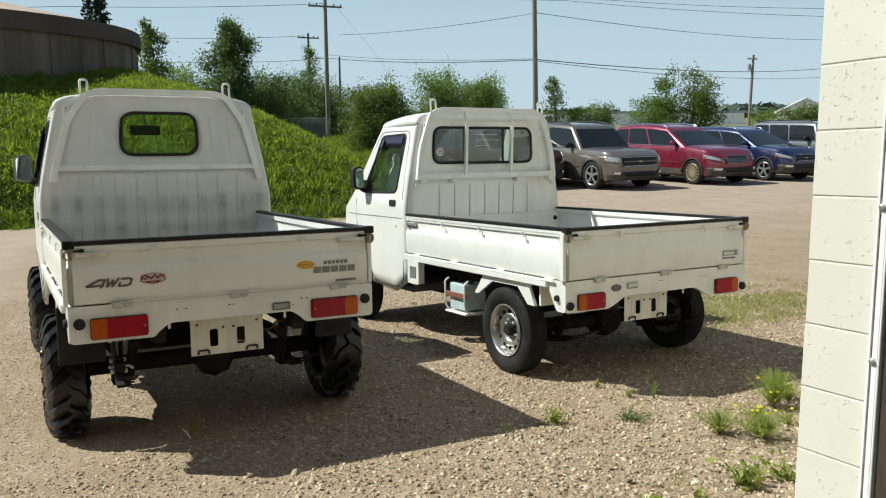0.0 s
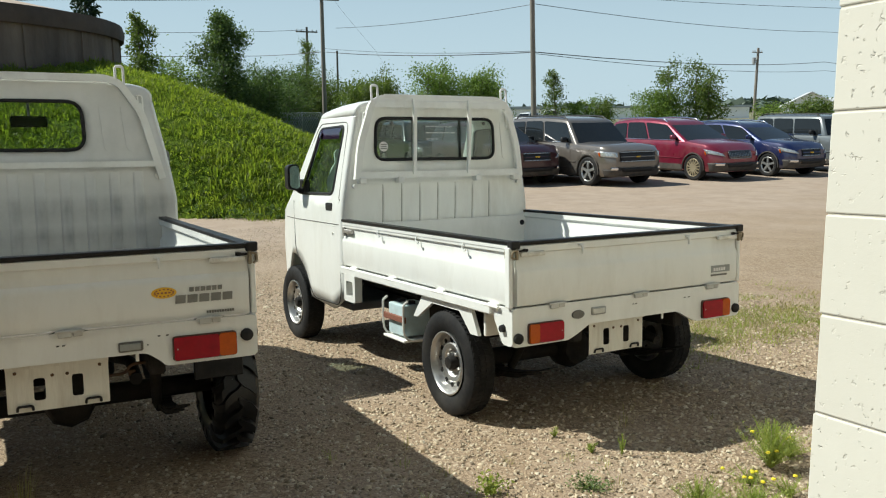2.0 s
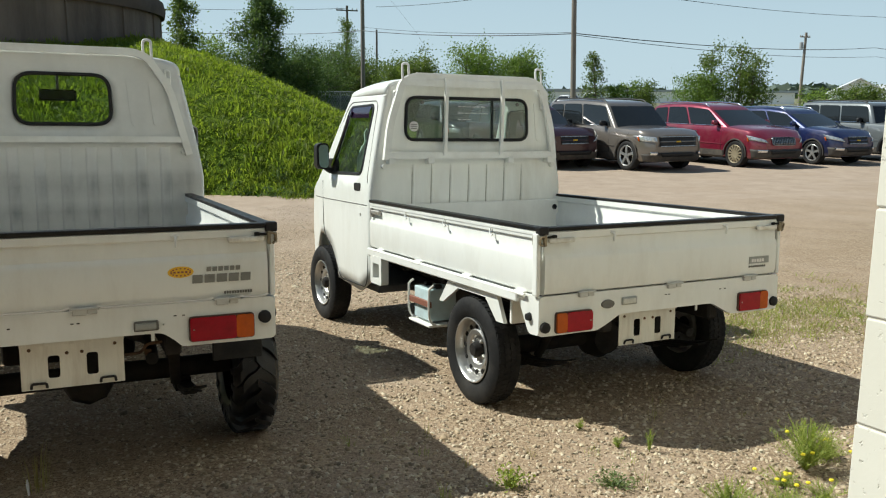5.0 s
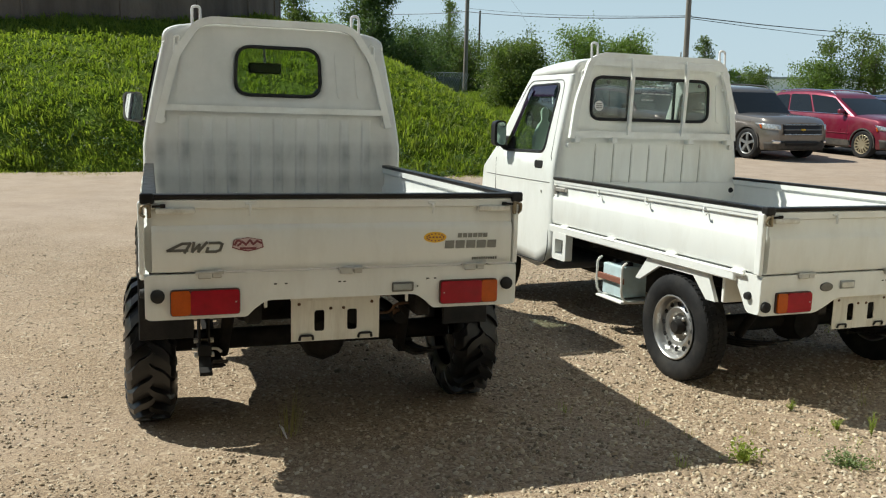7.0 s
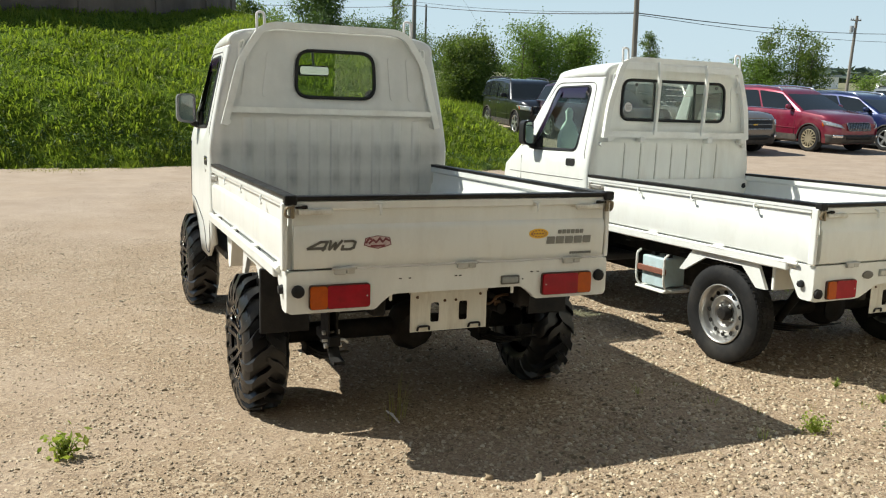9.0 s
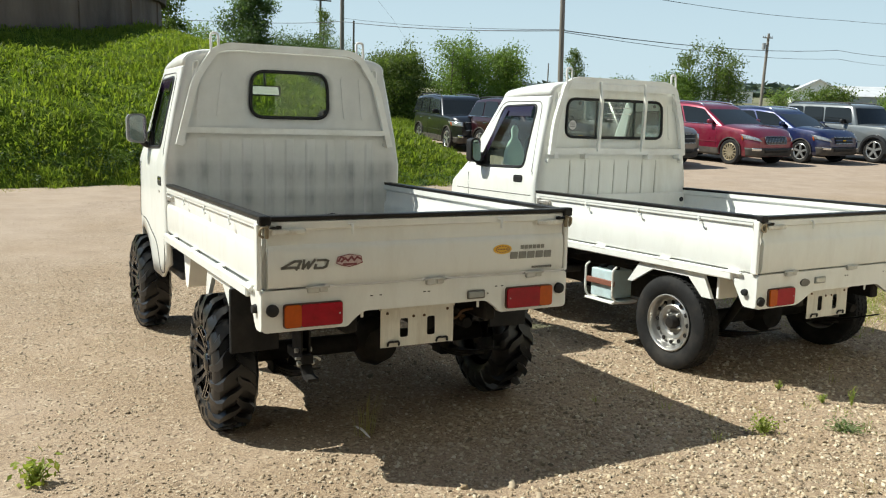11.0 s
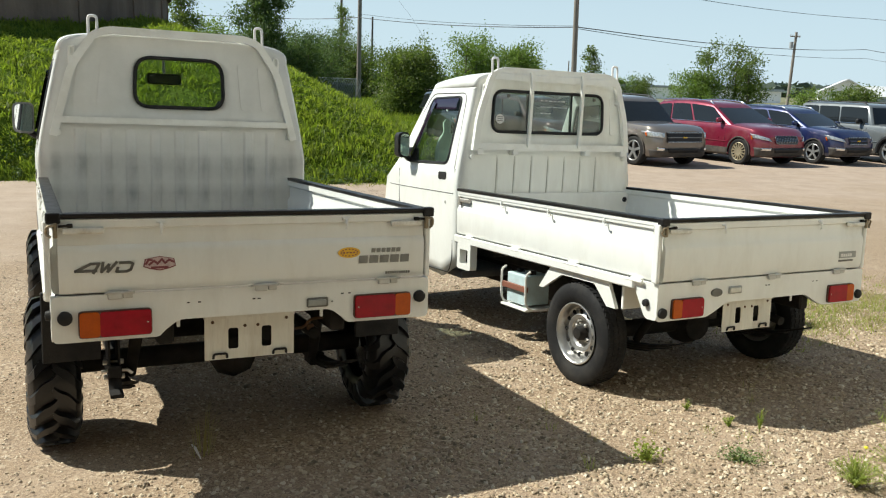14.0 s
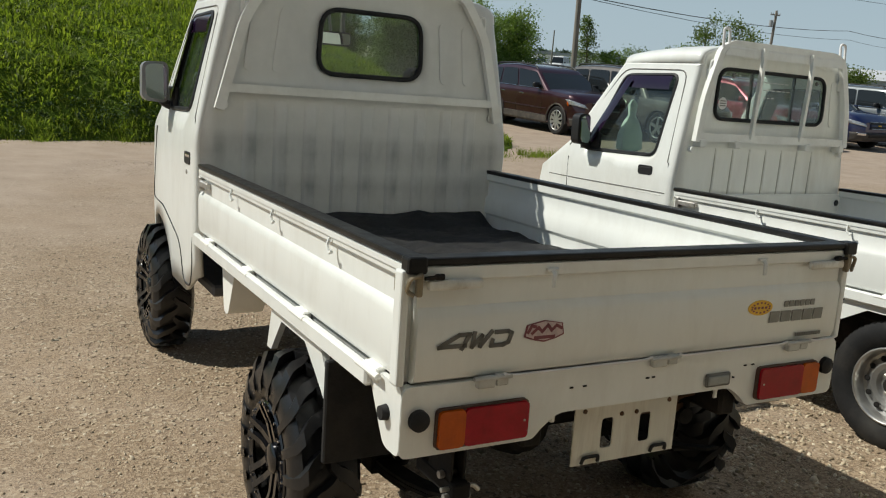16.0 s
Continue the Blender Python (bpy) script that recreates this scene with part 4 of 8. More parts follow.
    for x in (-0.488, 0.028, 0.524):
        bm = B()
        box(bm, x - 0.041, x + 0.006, -0.013, 0.004, gb - 0.020, gb + 0.007, 0.003, 1)
        tube(bm, [(x - 0.050, -0.010, gb + 0.003), (x + 0.048, -0.010, gb + 0.003)], 0.0055, 8)
        hg = part("hinge", bm, M_HINGE, gate)
        bm = B()
        box(bm, x + 0.009, x + 0.042, -0.011, 0.004, gb - 0.018, gb + 0.009, 0.003, 1)
        part("hinge_leaf", bm, M_HINGE, hg)
    if mud:
        bm = B()
        for x0, x1 in ((-0.46, -0.02), (0.07, 0.475), (0.57, HW - 0.03)):
            tube(bm, bent([(x0, -0.011, gb + 0.010), (x0 + 0.02, -0.010, gb + 0.004), (x1 - 0.02, -0.010, gb + 0.004), (x1, -0.011, gb + 0.010)], 3), 0.0035, 6)
        part("hinge_rod", bm, M_STICKER, gate, "thin bright hinge rod")

    # -- rear panel with its lamps --
    zb, zm = (zl - 0.106, zl - 0.048) if mud else (zl - 0.101, zl - 0.036)
    c0, c1 = (0.356, 0.288) if mud else (0.418, 0.285)
    outline = [(-HW, gb - 0.004), (-HW, zb), (-c0, zb), (-(c0 + c1) / 2 - 0.015, zb + 0.022), (-c1, zm), (c1, zm), ((c0 + c1) / 2 + 0.015, zb + 0.022), (c0, zb), (HW, zb), (HW, gb - 0.004)]
    bm = B()
    prism(bm, rounded(outline, 0.022, 3), XZ, 0.004, 0.030)
    for s in (-1, 1):
        prism(bm, rounded([(0.006, zb + 0.004), (0.085, zb + 0.004), (0.175, gb - 0.030), (0.175, gb - 0.004), (0.006, gb - 0.004)], 0.02, 3), lambda u, v, a: (s * a, u, v), HW - 0.014, HW + 0.001)
    # black strip behind the tailgate gap paints in the shade there
    bb = B()
    box(bb, -HW + 0.03, HW - 0.03, 0.034, 0.046, gb - 0.045, gb + 0.020)
    part("gap_shade", bb, M_UNDER, T)
    rear = part("rear_panel", bm, paint, T, "white steel rear panel", smooth=35)
    lw = 0.236 if mud else 0.193
    for s in (-1, 1):
        lamp = new("tail_lamp")
        lamp.parent = T
        xc = s * (0.504 if mud else 0.5525)
        bm = B()
        prism(bm, rounded([(xc - lw / 2 - 0.0035, zl - 0.0915), (xc + lw / 2 + 0.0035, zl - 0.0915), (xc + lw / 2 + 0.0035, zl + 0.0035), (xc - lw / 2 - 0.0035, zl + 0.0035)], 0.013, 3), XZ, -0.007, 0.010)
        part("lamp_housing", bm, M_LAMPEDGE, lamp, "rust-brown lamp surround")
        bm = B()
        lathe(bm, [(-0.0175, 0.0), (-0.017, 0.003), (-0.013, 0.0035)], (xc - s * (lw / 2 - 0.012), 0, zl - 0.044), 8, "y")
        part("lens_screw", bm, M_ZINC, lamp)
        split = xc + s * lw * 0.22
        for mat, a, b, nm in ((M_RED, split, xc - s * lw / 2, "red_lens"), (M_AMBER, xc + s * lw / 2, split, "amber_lens")):
            a, b = min(a, b), max(a, b)
            bm = B()
            prism(bm, rounded([(a, zl - 0.088), (b, zl - 0.088), (b, zl), (a, zl)], 0.012, 3), XZ, -0.016, 0.002)
            part(nm, bm, mat, lamp, smooth=30)
        bm = B()
        lathe(bm, [(-0.016, 0.0), (-0.015, 0.016), (-0.009, 0.024), (0.006, 0.025)], (s * (0.667 if mud else 0.705), 0, zl - (0.018 if mud else 0.060)), 18, "y")
        part("rubber_stop", bm, M_RUBBER, T, smooth=40)
        bm = B()
        lathe(bm, [(s * 0.020, 0.0), (s * 0.018, 0.016), (s * -0.004, 0.020)], (s * HW, 0.075, zl - 0.02), 14)
        part("rope_peg", bm, M_RUBBER, T, smooth=40)
    # licence plate bracket, with no plate
    px = -0.016 if mud else -0.072
    bm = B()
    y0 = 0.060
    pw, pt, pb = 0.172, zl - 0.052, zl - 0.228
    if not mud:
        pt, pb = zl - 0.036, zl - 0.205
    for h_ in (-1, 1):
        x0, x1 = sorted((px, px + h_ * pw))
        sx = px + h_ * 0.064
        holed(bm, [(x0, pb), (x1, pb), (x1, pt), (x0, pt)], rounded([(sx - 0.0195, pb + 0.038), (sx + 0.0195, pb + 0.038), (sx + 0.0195, pb + 0.120), (sx - 0.0195, pb + 0.120)], 0.010, 3), lambda u, v: (u, y0 + 0.002, v), 1, 12)
    bmesh.ops.remove_doubles(bm, verts=bm.verts, dist=0.0005)
    bar(bm, [(px - pw, y0 + 0.004, pt - 0.006), (px + pw, y0 + 0.004, pt - 0.006)], 0.02, 0.02, (0, 0, 1))
    for x, z in ((px - pw + 0.03, pt - 0.03), (px + pw - 0.03, pt - 0.03), (px - 0.02, pt - 0.05), (px + 0.03, pt - 0.05)):
        b2 = B()
        lathe(b2, [(-0.004, 0.0), (-0.003, 0.006), (0.002, 0.007)], (x, y0, z), 8, "y")
        part("screw", b2, M_RUST, T)
    for x in (-0.26, -0.22, -0.02, 0.0, 0.33, 0.36):
        b2 = B()
        box(b2, x, x + 0.010, 0.0015, 0.006, gb - 0.052, gb - 0.048)
        part("drain_slot", b2, M_UNDER, T)
    pl = thicken(part("plate_bracket", bm, M_BRACKET, T, "bare stained white plate bracket with two slots"), 0.004, 0)
    for h_ in (-1, 1):
        bm = B()
        x = px + h_ * (pw + 0.10)
        box(bm, x - 0.006, x + 0.006, 0.020, 0.028, zm - 0.032, zm + 0.02, 0.002, 1)
        part("hanger_tab", bm, paint, T)
    for x in (px - 0.115, px + 0.115):
        bm = B()
        tube(bm, bent([(x - 0.026, y0 - 0.003, pb + 0.006), (x - 0.024, y0 - 0.008, pb + 0.024), (x + 0.024, y0 - 0.008, pb + 0.024), (x + 0.026, y0 - 0.003, pb + 0.006)], 3), 0.005, 6)
        part("wire_clip", bm, M_BLACK, pl)
    bm = B()
    lx = 0.233 if mud else -0.237
    box(bm, lx - 0.044, lx + 0.044, -0.006, 0.006, zl - 0.036 if mud else zl + 0.004, zl + 0.002 if mud else zl + 0.042, 0.006, 2)
    rl = part("reverse_lamp", bm, M_GREYLETTER if mud else M_GREYSTICKER, T, "small reversing lamp")
    bm = B()
    rz = zl - 0.017 if mud else zl + 0.023
    box(bm, lx - 0.040, lx + 0.034, -0.010, -0.004, rz - 0.0125, rz + 0.0125, 0.004, 2)
    part("clear_lens", bm, M_GREYSTICKER if mud else M_CLEARLENS, rl)
    bm = B()
    if mud:
        box(bm, lx + 0.058, lx + 0.062, -0.002, 0.006, zl - 0.019, zl - 0.015)
        part("lamp_screw", bm, M_BLACK, T)
    else:
        lathe(bm, [(-0.005, 0.0), (-0.004, 0.028), (0.006, 0.030)], (-0.361, 0, zl + 0.017), 20, "y")
        ob = part("badge", bm, M_GREYLETTER, T, "dark oval badge")
        ob.scale = (1.25, 1, 0.7)
        ob.location = (0.361 * 0.25, 0, (zl + 0.017) * 0.3)

    # -- chassis and axles --
    axle_y = 0.690 if mud else 0.606
    wz = 0.302 if mud else 0.270
    base = 2.12 if mud else 2.28
    tx = 0.712 if mud else 0.672
    for s in (-1, 1):
        bm = B()
        box(bm, s * 0.33 - 0.03, s * 0.33 + 0.03, 0.04, 3.0, floor_z - 0.22, floor_z - 0.09, 0.008, 1)
        part("chassis_rail", bm, M_UNDER, T, "dirty black chassis rail")
        bm = B()
        box(bm, s * 0.50 - 0.02, s * 0.50 + 0.02, 0.10, bed_len, floor_z - 0.10, floor_z - 0.05, 0.006, 1)
        part("floor_bearer", bm, M_UNDER, T)
    for y in (0.09, 0.5, 1.0, 1.5, bed_len - 0.06):
        bm = B()
        box(bm, -HW + 0.05, HW - 0.05, y, y + 0.05, floor_z - 0.11, floor_z - 0.05, 0.006, 1)
        part("cross_member", bm, M_UNDER, T)
    bm = B()
    tube(bm, [(-tx + 0.06, axle_y, wz), (tx - 0.06, axle_y, wz)], 0.046, 12)
    lathe(bm, [(-0.10, 0.05), (-0.07, 0.10), (0.0, 0.125), (0.07, 0.10), (0.10, 0.05)], (0.05, axle_y, wz), 18)
    lathe(bm, [(-0.02, 0.05), (-0.10, 0.085), (-0.115, 0.03)], (0.05, axle_y, wz), 14, "y")
    part("rear_axle", bm, M_UNDER, T, "black rear axle with differential", smooth=40)
    for s in (-1, 1):
        bm = B()
        for k in range(3):
            n = 9
            L2 = 0.52 - 0.13 * k
            bar(bm, [(s * 0.44, axle_y + (i / (n - 1) * 2 - 1) * L2, wz - 0.055 - 0.012 * k + 0.10 * (i / (n - 1) * 2 - 1) ** 2 * (L2 / 0.52) ** 2) for i in range(n)], 0.055, 0.009, (0, 0, 1))
        box(bm, s * 0.44 - 0.035, s * 0.44 + 0.035, axle_y - 0.05, axle_y + 0.05, wz - 0.10, wz - 0.04, 0.004, 1)
        part("leaf_spring", bm, M_UNDER, T)
        bm = B()
        tube(bm, [(s * 0.40, axle_y - 0.10, wz - 0.04), (s * 0.37, axle_y - 0.30, floor_z - 0.10)], [0.022, 0.032], 10)
        part("shock_absorber", bm, M_UNDER, T, smooth=40)
    bm = B()
    tube(bm, bent([(0.24, 1.5, wz + 0.05), (0.24, 0.9, wz + 0.12), (0.30, 0.6, wz + 0.16), (0.26, 0.12, wz + 0.09 if not mud else wz + 0.19)], 4), 0.024, 10)
    tube(bm, [(0.10, 0.62, zl - 0.13), (0.10, 0.20, zl - 0.13)], 0.075, 16)
    part("exhaust", bm, M_UNDER, T, "dirty exhaust and silencer", smooth=40)
    bm = B()
    box(bm, -0.30, 0.28, 1.05, 1.70, wz - 0.02, floor_z - 0.10, 0.03, 2)
    part("fuel_tank", bm, M_UNDER, T, "dirty black fuel tank", smooth=40)
    bm = B()
    box(bm, -0.24, 0.24, 1.75, 2.75, wz - 0.03, floor_z - 0.12, 0.05, 2)
    part("engine", bm, M_UNDER, T, smooth=40)
    wheel = mud_wheel if mud else road_wheel
    for yy in (axle_y, axle_y + base):
        for s in (-1, 1):
            wheel(T, s * (tx if yy == axle_y else tx - 0.015) + (0.015 if mud else 0), yy, wz + ((0.006 if yy > 1 else -0.022) if mud else 0.002), s)
    # -- rear wheel housings --
    for s in (-1, 1):
        bm = B()
        zt = gb - 0.045
        a0, a1, t0_, t1_, zf = (0.425, 0.960, 0.585, 0.885, 0.530) if mud else (0.330, 0.948, 0.430, 0.800, 0.466)
        pts = [(a0 - 0.030, zf), (a0 + 0.040, zf), (t0_ + 0.045, zt - 0.035), (t1_ - 0.045, zt - 0.035), (a1 - 0.025, zf), (a1 + 0.015, zf), (t1_ + 0.045, zt + 0.012), (t0_ - 0.055, zt + 0.012)]
        prism(bm, pts, lambda u, v, a: (s * a, u, v), HW - 0.022, HW - 0.002)
        part("wheel_arch", bm, paint, T, "white angular wheel arch brace", smooth=35)
        bm = B()
        box(bm, s * HW - 0.02, s * HW + 0.004, 0.16, bed_len, gb - 0.050, gb - 0.001, 0.006, 1)
        part("bed_rail", bm, paint, T, "white bed side rail")
        bm = B()
        x0, x1 = sorted((s * (HW + (0.03 if mud else -0.03)), s * (HW - 0.18)))
        box(bm, x0, x1, a0 - 0.055, a0 - 0.035, wz + 0.09 if mud else zf + 0.0, zt - 0.01, 0.004, 1)
        part("mud_flap", bm, M_RUBBER if mud else M_WHITE_WORN, T, "black rubber mud flap" if mud else "white splash panel")
    # -- under the bed: boxes and brackets on the near side --
    if not mud:
        bm = B()
        yb = 1.235
        box(bm, -HW + 0.03, -HW + 0.20, yb - 0.10, yb + 0.10, 0.31, 0.490, 0.008, 2)
        bx = part("battery", bm, M_BATTERY, T, "pale blue battery in a carrier")
        bm = B()
        for yy in (yb - 0.13, yb + 0.13):
            tube(bm, bent([(-HW + 0.04, yy, 0.52), (-HW + 0.01, yy, 0.50), (-HW + 0.01, yy, 0.29), (-HW + 0.20, yy, 0.285)], 4), 0.007, 6)
        box(bm, -HW + 0.01, -HW + 0.22, yb - 0.135, yb + 0.135, 0.283, 0.297, 0.003, 1)
        part("battery_carrier", bm, M_WHITE_WORN, bx)
        bm = B()
        box(bm, -HW + 0.010, -HW + 0.026, yb - 0.135, yb + 0.135, 0.395, 0.430, 0.003, 1)
        part("wooden_strip", bm, M_WOOD, bx)
        for yy in (yb - 0.06, yb + 0.06):
            bm = B()
            box(bm, -HW + 0.08, -HW + 0.12, yy - 0.016, yy + 0.016, 0.485, 0.510, 0.003, 1)
            part("terminal", bm, M_BLACK, bx)
        bm = B()
        outer = [(1.70, 0.43), (1.87, 0.43), (1.87, 0.605), (1.70, 0.605)]
        holed(bm, rounded(outer, 0.02), rounded([(1.735, 0.465), (1.835, 0.465), (1.835, 0.560), (1.735, 0.560)], 0.012), lambda u, v: (-HW + 0.004, u, v), 1, 16)
        thicken(part("fuel_flap_bracket", bm, paint, T), 0.05, 0)
    else:
        bm = B()
        tube(bm, bent([(0.12, 0.16, zl - 0.155), (0.225, 0.15, zl - 0.150), (0.245, 0.14, zl - 0.115), (0.300, 0.14, zl - 0.112)], 4), 0.006, 7)
        box(bm, 0.235, 0.262, 0.135, 0.150, zl - 0.160, zl - 0.135, 0.003, 1)
        part("brake_pipe", bm, M_RUST, T, "rusty bent brake pipe", smooth=50)
        for y_, z_ in ((0.115, zl - 0.125), (0.115, zl - 0.215), (0.085, zl - 0.262)):
            bm = B()
            lathe(bm, [(-0.060, 0.0), (-0.059, 0.010), (-0.046, 0.010), (-0.046, 0.006), (0.0, 0.006), (0.0, 0.010), (0.012, 0.010), (0.013, 0.0)], (-0.483, y_, z_), 6)
            part("hitch_bolt", bm, M_ZINC, T)
        # tow hitch receiver, off to one side below the lamp
        hx = -0.505
        for dx in (-0.017, 0.017):
            bm = B()
            box(bm, hx + dx - 0.004, hx + dx + 0.004, 0.085, 0.20, zl - 0.235, zl - 0.09, 0.002, 1)
            part("tow_plate", bm, M_UNDER, T, "black steel tow plate")
        bm = B()
        box(bm, hx - 0.024, hx + 0.024, 0.06, 0.26, zl - 0.262, zl - 0.222, 0.004, 1)
        part("tow_bracket", bm, M_UNDER, T, "black steel tow bracket")
        bm = B()
        prism(bm, [(0.085, zl - 0.262), (0.110, zl - 0.262), (0.060, zl - 0.315), (-0.005, zl - 0.318), (-0.005, zl - 0.305), (0.050, zl - 0.300)], lambda u, v, a: (a, u, v), hx - 0.022, hx + 0.022)
        part("drawbar", bm, M_UNDER, T, "black drawbar tongue")
        bm = B()
        tube(bm, bent([(hx - 0.045, 0.085, zl - 0.240), (hx + 0.045, 0.085, zl - 0.240), (hx + 0.060, 0.085, zl - 0.255)], 3), 0.006, 8)
        part("hitch_pin", bm, M_ZINC, T)

    # -- cab, which sits a little off the bed's middle --
    bed_parts = set(T.children)
    cb = zl - 0.235                       # sill height
    edge = roof - 0.117                   # roof gutter
    front = 3.22 if semi else 3.16
    fy = axle_y + base                    # front axle

    def hw(y, z):
        w = cabw - 0.012 * max(0, (gb - z)) / 0.3
        if z > belt - 0.10:
            t = min(1.0, (z - belt + 0.10) / (edge - belt + 0.10))
            w -= (0.115 if mud else 0.110) * t ** 1.15
        d = y - cy
        if d < 0.022:
            w -= 0.018 * (1 - math.sqrt(max(0, 1 - (1 - max(d, 0) / 0.022) ** 2)))
        if y > 2.7:
            w -= 0.10 * ((y - 2.7) / 0.69) ** 2
        return w

    roof_front = 2.54 if semi else 2.54
    ws_base = (2.92, belt - 0.03) if semi else (2.80, belt - 0.03)
    arch = [(fy + 0.325 * math.cos(a), wz + 0.05 + 0.325 * math.sin(a)) for a in np.linspace(0.12, math.pi - 0.12, 12)]
    arch = [(min(y, front - 0.01), z) for y, z in arch]
    outer = [(cy, cb + 0.10), (cy, edge), (cy + 0.006, edge), (cy + 0.022, edge), (roof_front, edge + 0.005), ws_base, (front - 0.06, belt - 0.14), (front, zl + 0.16), (front, cb - 0.0)] + [(y, max(z, cb)) for y, z in arch] + [(cy + 0.20, cb)]
    sill_rear = cy + 0.155
    side_win = rounded([(sill_rear + 0.02, belt + 0.01), (sill_rear - 0.02, edge - 0.060), (roof_front - 0.04, edge - 0.065), (ws_base[0] - 0.22, belt + 0.0)], 0.05, 5)
    for s in (-1, 1):
        bm = B()
        holed(bm, outer, side_win, lambda u, v: (s * hw(u, v), u, v), 8, 72)
        side = part("cab_side", bm, paint, T, "white cab side with door", smooth=50)
        thicken(side, 0.02)
        # door shut lines
        bm = B()
        d_rear, d_front = cy + 0.055, (2.84 if semi else 2.86)
        line = [(d_rear, belt - 0.02), (d_rear, cb + 0.14), (d_rear + 0.05, cb + 0.035), (min(fy - 0.36, d_front - 0.2) if semi else cy + 0.24, cb + 0.03)]
        if semi:
            line += [(d_front - 0.20, cb + 0.20), (d_front, cb + 0.34), (d_front + 0.02, belt - 0.06)]
        else:
            line += [(cy + 0.30, cb + 0.20), (fy - 0.15, wz + 0.44), (fy + 0.20, wz + 0.44), (d_front, belt - 0.1)]
        tube(bm, [(s * (hw(u, v) + 0.0005), u, v) for u, v in [(p.x, p.y) for p in bent([Vector((u, v, 0)) for u, v in line], 4, 0.07)]], 0.0035, 5)
        door = part("door_seam", bm, M_BLACK, T)
        bm = B()
        line2 = [(d_rear + 0.01, belt - 0.02), (d_rear + 0.025, edge - 0.035), (roof_front - 0.02, edge - 0.03), (ws_base[0] - 0.05, belt + 0.01)]
        tube(bm, [(s * (hw(u, v) + 0.0005), u, v) for u, v in [(p.x, p.y) for p in bent([Vector((u, v, 0)) for u, v in line2], 4, 0.06)]], 0.0035, 5)
        part("window_seam", bm, M_GREYLETTER, T)
        # crease along the door
        bm = B()
        prism(bm, [(-0.003, -0.004), (0.002, 0.0), (-0.003, 0.004)], lambda u, v, a: (s * (hw(a, belt - 0.20) + u), a, belt - 0.20 + v), cy + 0.08, d_front)
        part("crease", bm, paint, T)
        if semi:
            bm = B()
            tube(bm, [(s * (hw(u, belt - 0.186) + 0.0005), u, belt - 0.186) for u in np.linspace(d_rear, front - 0.16, 8)], 0.003, 5)
            part("panel_seam", bm, M_GREYLETTER, T)
        bm = B()
        sheet(bm, side_win, lambda u, v: (s * (hw(u, v) - 0.012), u, v))
        g = part("side_window", bm, M_SIDEGLASS, T)
        bm = B()
        pts = [(s * (hw(u, v) - 0.002), u, v) for u, v in side_win + side_win[:1]]
        tube(bm, pts, 0.011, 6)
        part("window_seal", bm, M_BLACK, T)
        # smoked visor along the top of the window
        bm = B()
        n = 14
        rows = []
        for i in range(n):
            t = i / (n - 1)
            if t < 0.6:
                q = Vector((sill_rear + 0.02, edge - 0.068)).lerp(Vector((roof_front - 0.055, edge - 0.062)), t / 0.6)
                dv = Vector((0.0, -0.075))
            else:
                q = Vector((roof_front - 0.055, edge - 0.062)).lerp(Vector((ws_base[0] - 0.21, belt + 0.06)), (t - 0.6) / 0.4)
                dv = Vector((-0.075, -0.02))
            rows.append([(s * (hw(q.x, q.y) + 0.004), q.x, q.y), (s * (hw(q.x, q.y) + 0.022), q.x + dv.x * 0.5, q.y + dv.y * 0.5), (s * (hw(q.x, q.y) + 0.026), q.x + dv.x, q.y + dv.y)])
        loft(bm, rows)
        part("rain_visor", bm, M_VISOR, T, "purple smoked window visor", smooth=60)
        # handle and lock
        bm = B()
        hy, hz = cy + (0.22 if semi else 0.15), belt - (0.075 if semi else 0.19)
        w0 = hw(hy, hz)
        prism(bm, rounded([(hy - 0.055, hz - 0.026), (hy + 0.055, hz - 0.026), (hy + 0.055, hz + 0.026), (hy - 0.055, hz + 0.026)], 0.018, 4), lambda u, v, a: (s * (w0 + a), u, v), -0.004, 0.003)
        h = part("door_handle", bm, M_BLACK, T, "black recessed door handle")
        bm = B()
        box(bm, s * w0 - 0.004, s * w0 + 0.010, hy - 0.045, hy + 0.045, hz + 0.002, hz + 0.018, 0.004, 2)
        part("pull", bm, M_BLACK if semi else M_CHROME, h)
        bm = B()
        lathe(bm, [(s * -0.002, 0.010), (s * 0.004, 0.009), (s * 0.005, 0.0)], (s * hw(cy + 0.16, belt - 0.25), cy + 0.16, belt - 0.25), 10)
        part("door_lock", bm, M_ZINC, T)
        # door mirror
        my, mz = ws_base[0] - (0.25 if semi else 0.21), belt + (0.115 if semi else 0.115)
        mir = new("door_mirror")
        mir.parent = T
        wx = hw(my, mz)
        bm = B()
        tube(bm, bent([(s * (wx - 0.01), my + 0.0, belt + 0.0), (s * (wx + 0.05), my + 0.02, belt + 0.02), (s * (wx + 0.10), my + 0.02, mz - 0.02)], 4), 0.019, 8)
        box(bm, s * (wx + 0.005) - 0.014, s * (wx + 0.005) + 0.014, my - 0.07, my + 0.10, belt - 0.03, belt + 0.10, 0.012, 2)
        part("mirror_arm", bm, M_BLACK, mir)
        bm = B()
        x0, x1 = wx + (0.050 if semi else 0.035 if s < 0 else 0.020), wx + (0.140 if semi else 0.152 if s < 0 else 0.102)
        prism(bm, rounded([(x0, mz - 0.095), (x1, mz - 0.085), (x1, mz + 0.090), (x0, mz + 0.095)], 0.035, 4), lambda u, v, a: (s * u, a, v), my - 0.018, my + 0.045)
        part("mirror_shell", bm, M_BLACK if semi else M_SHELL, mir, "black mirror housing" if semi else "grey mirror housing", smooth=40)
        bm = B()
        mt = Matrix.Translation(((x0 + x1) / 2 * s, my - 0.021, mz))
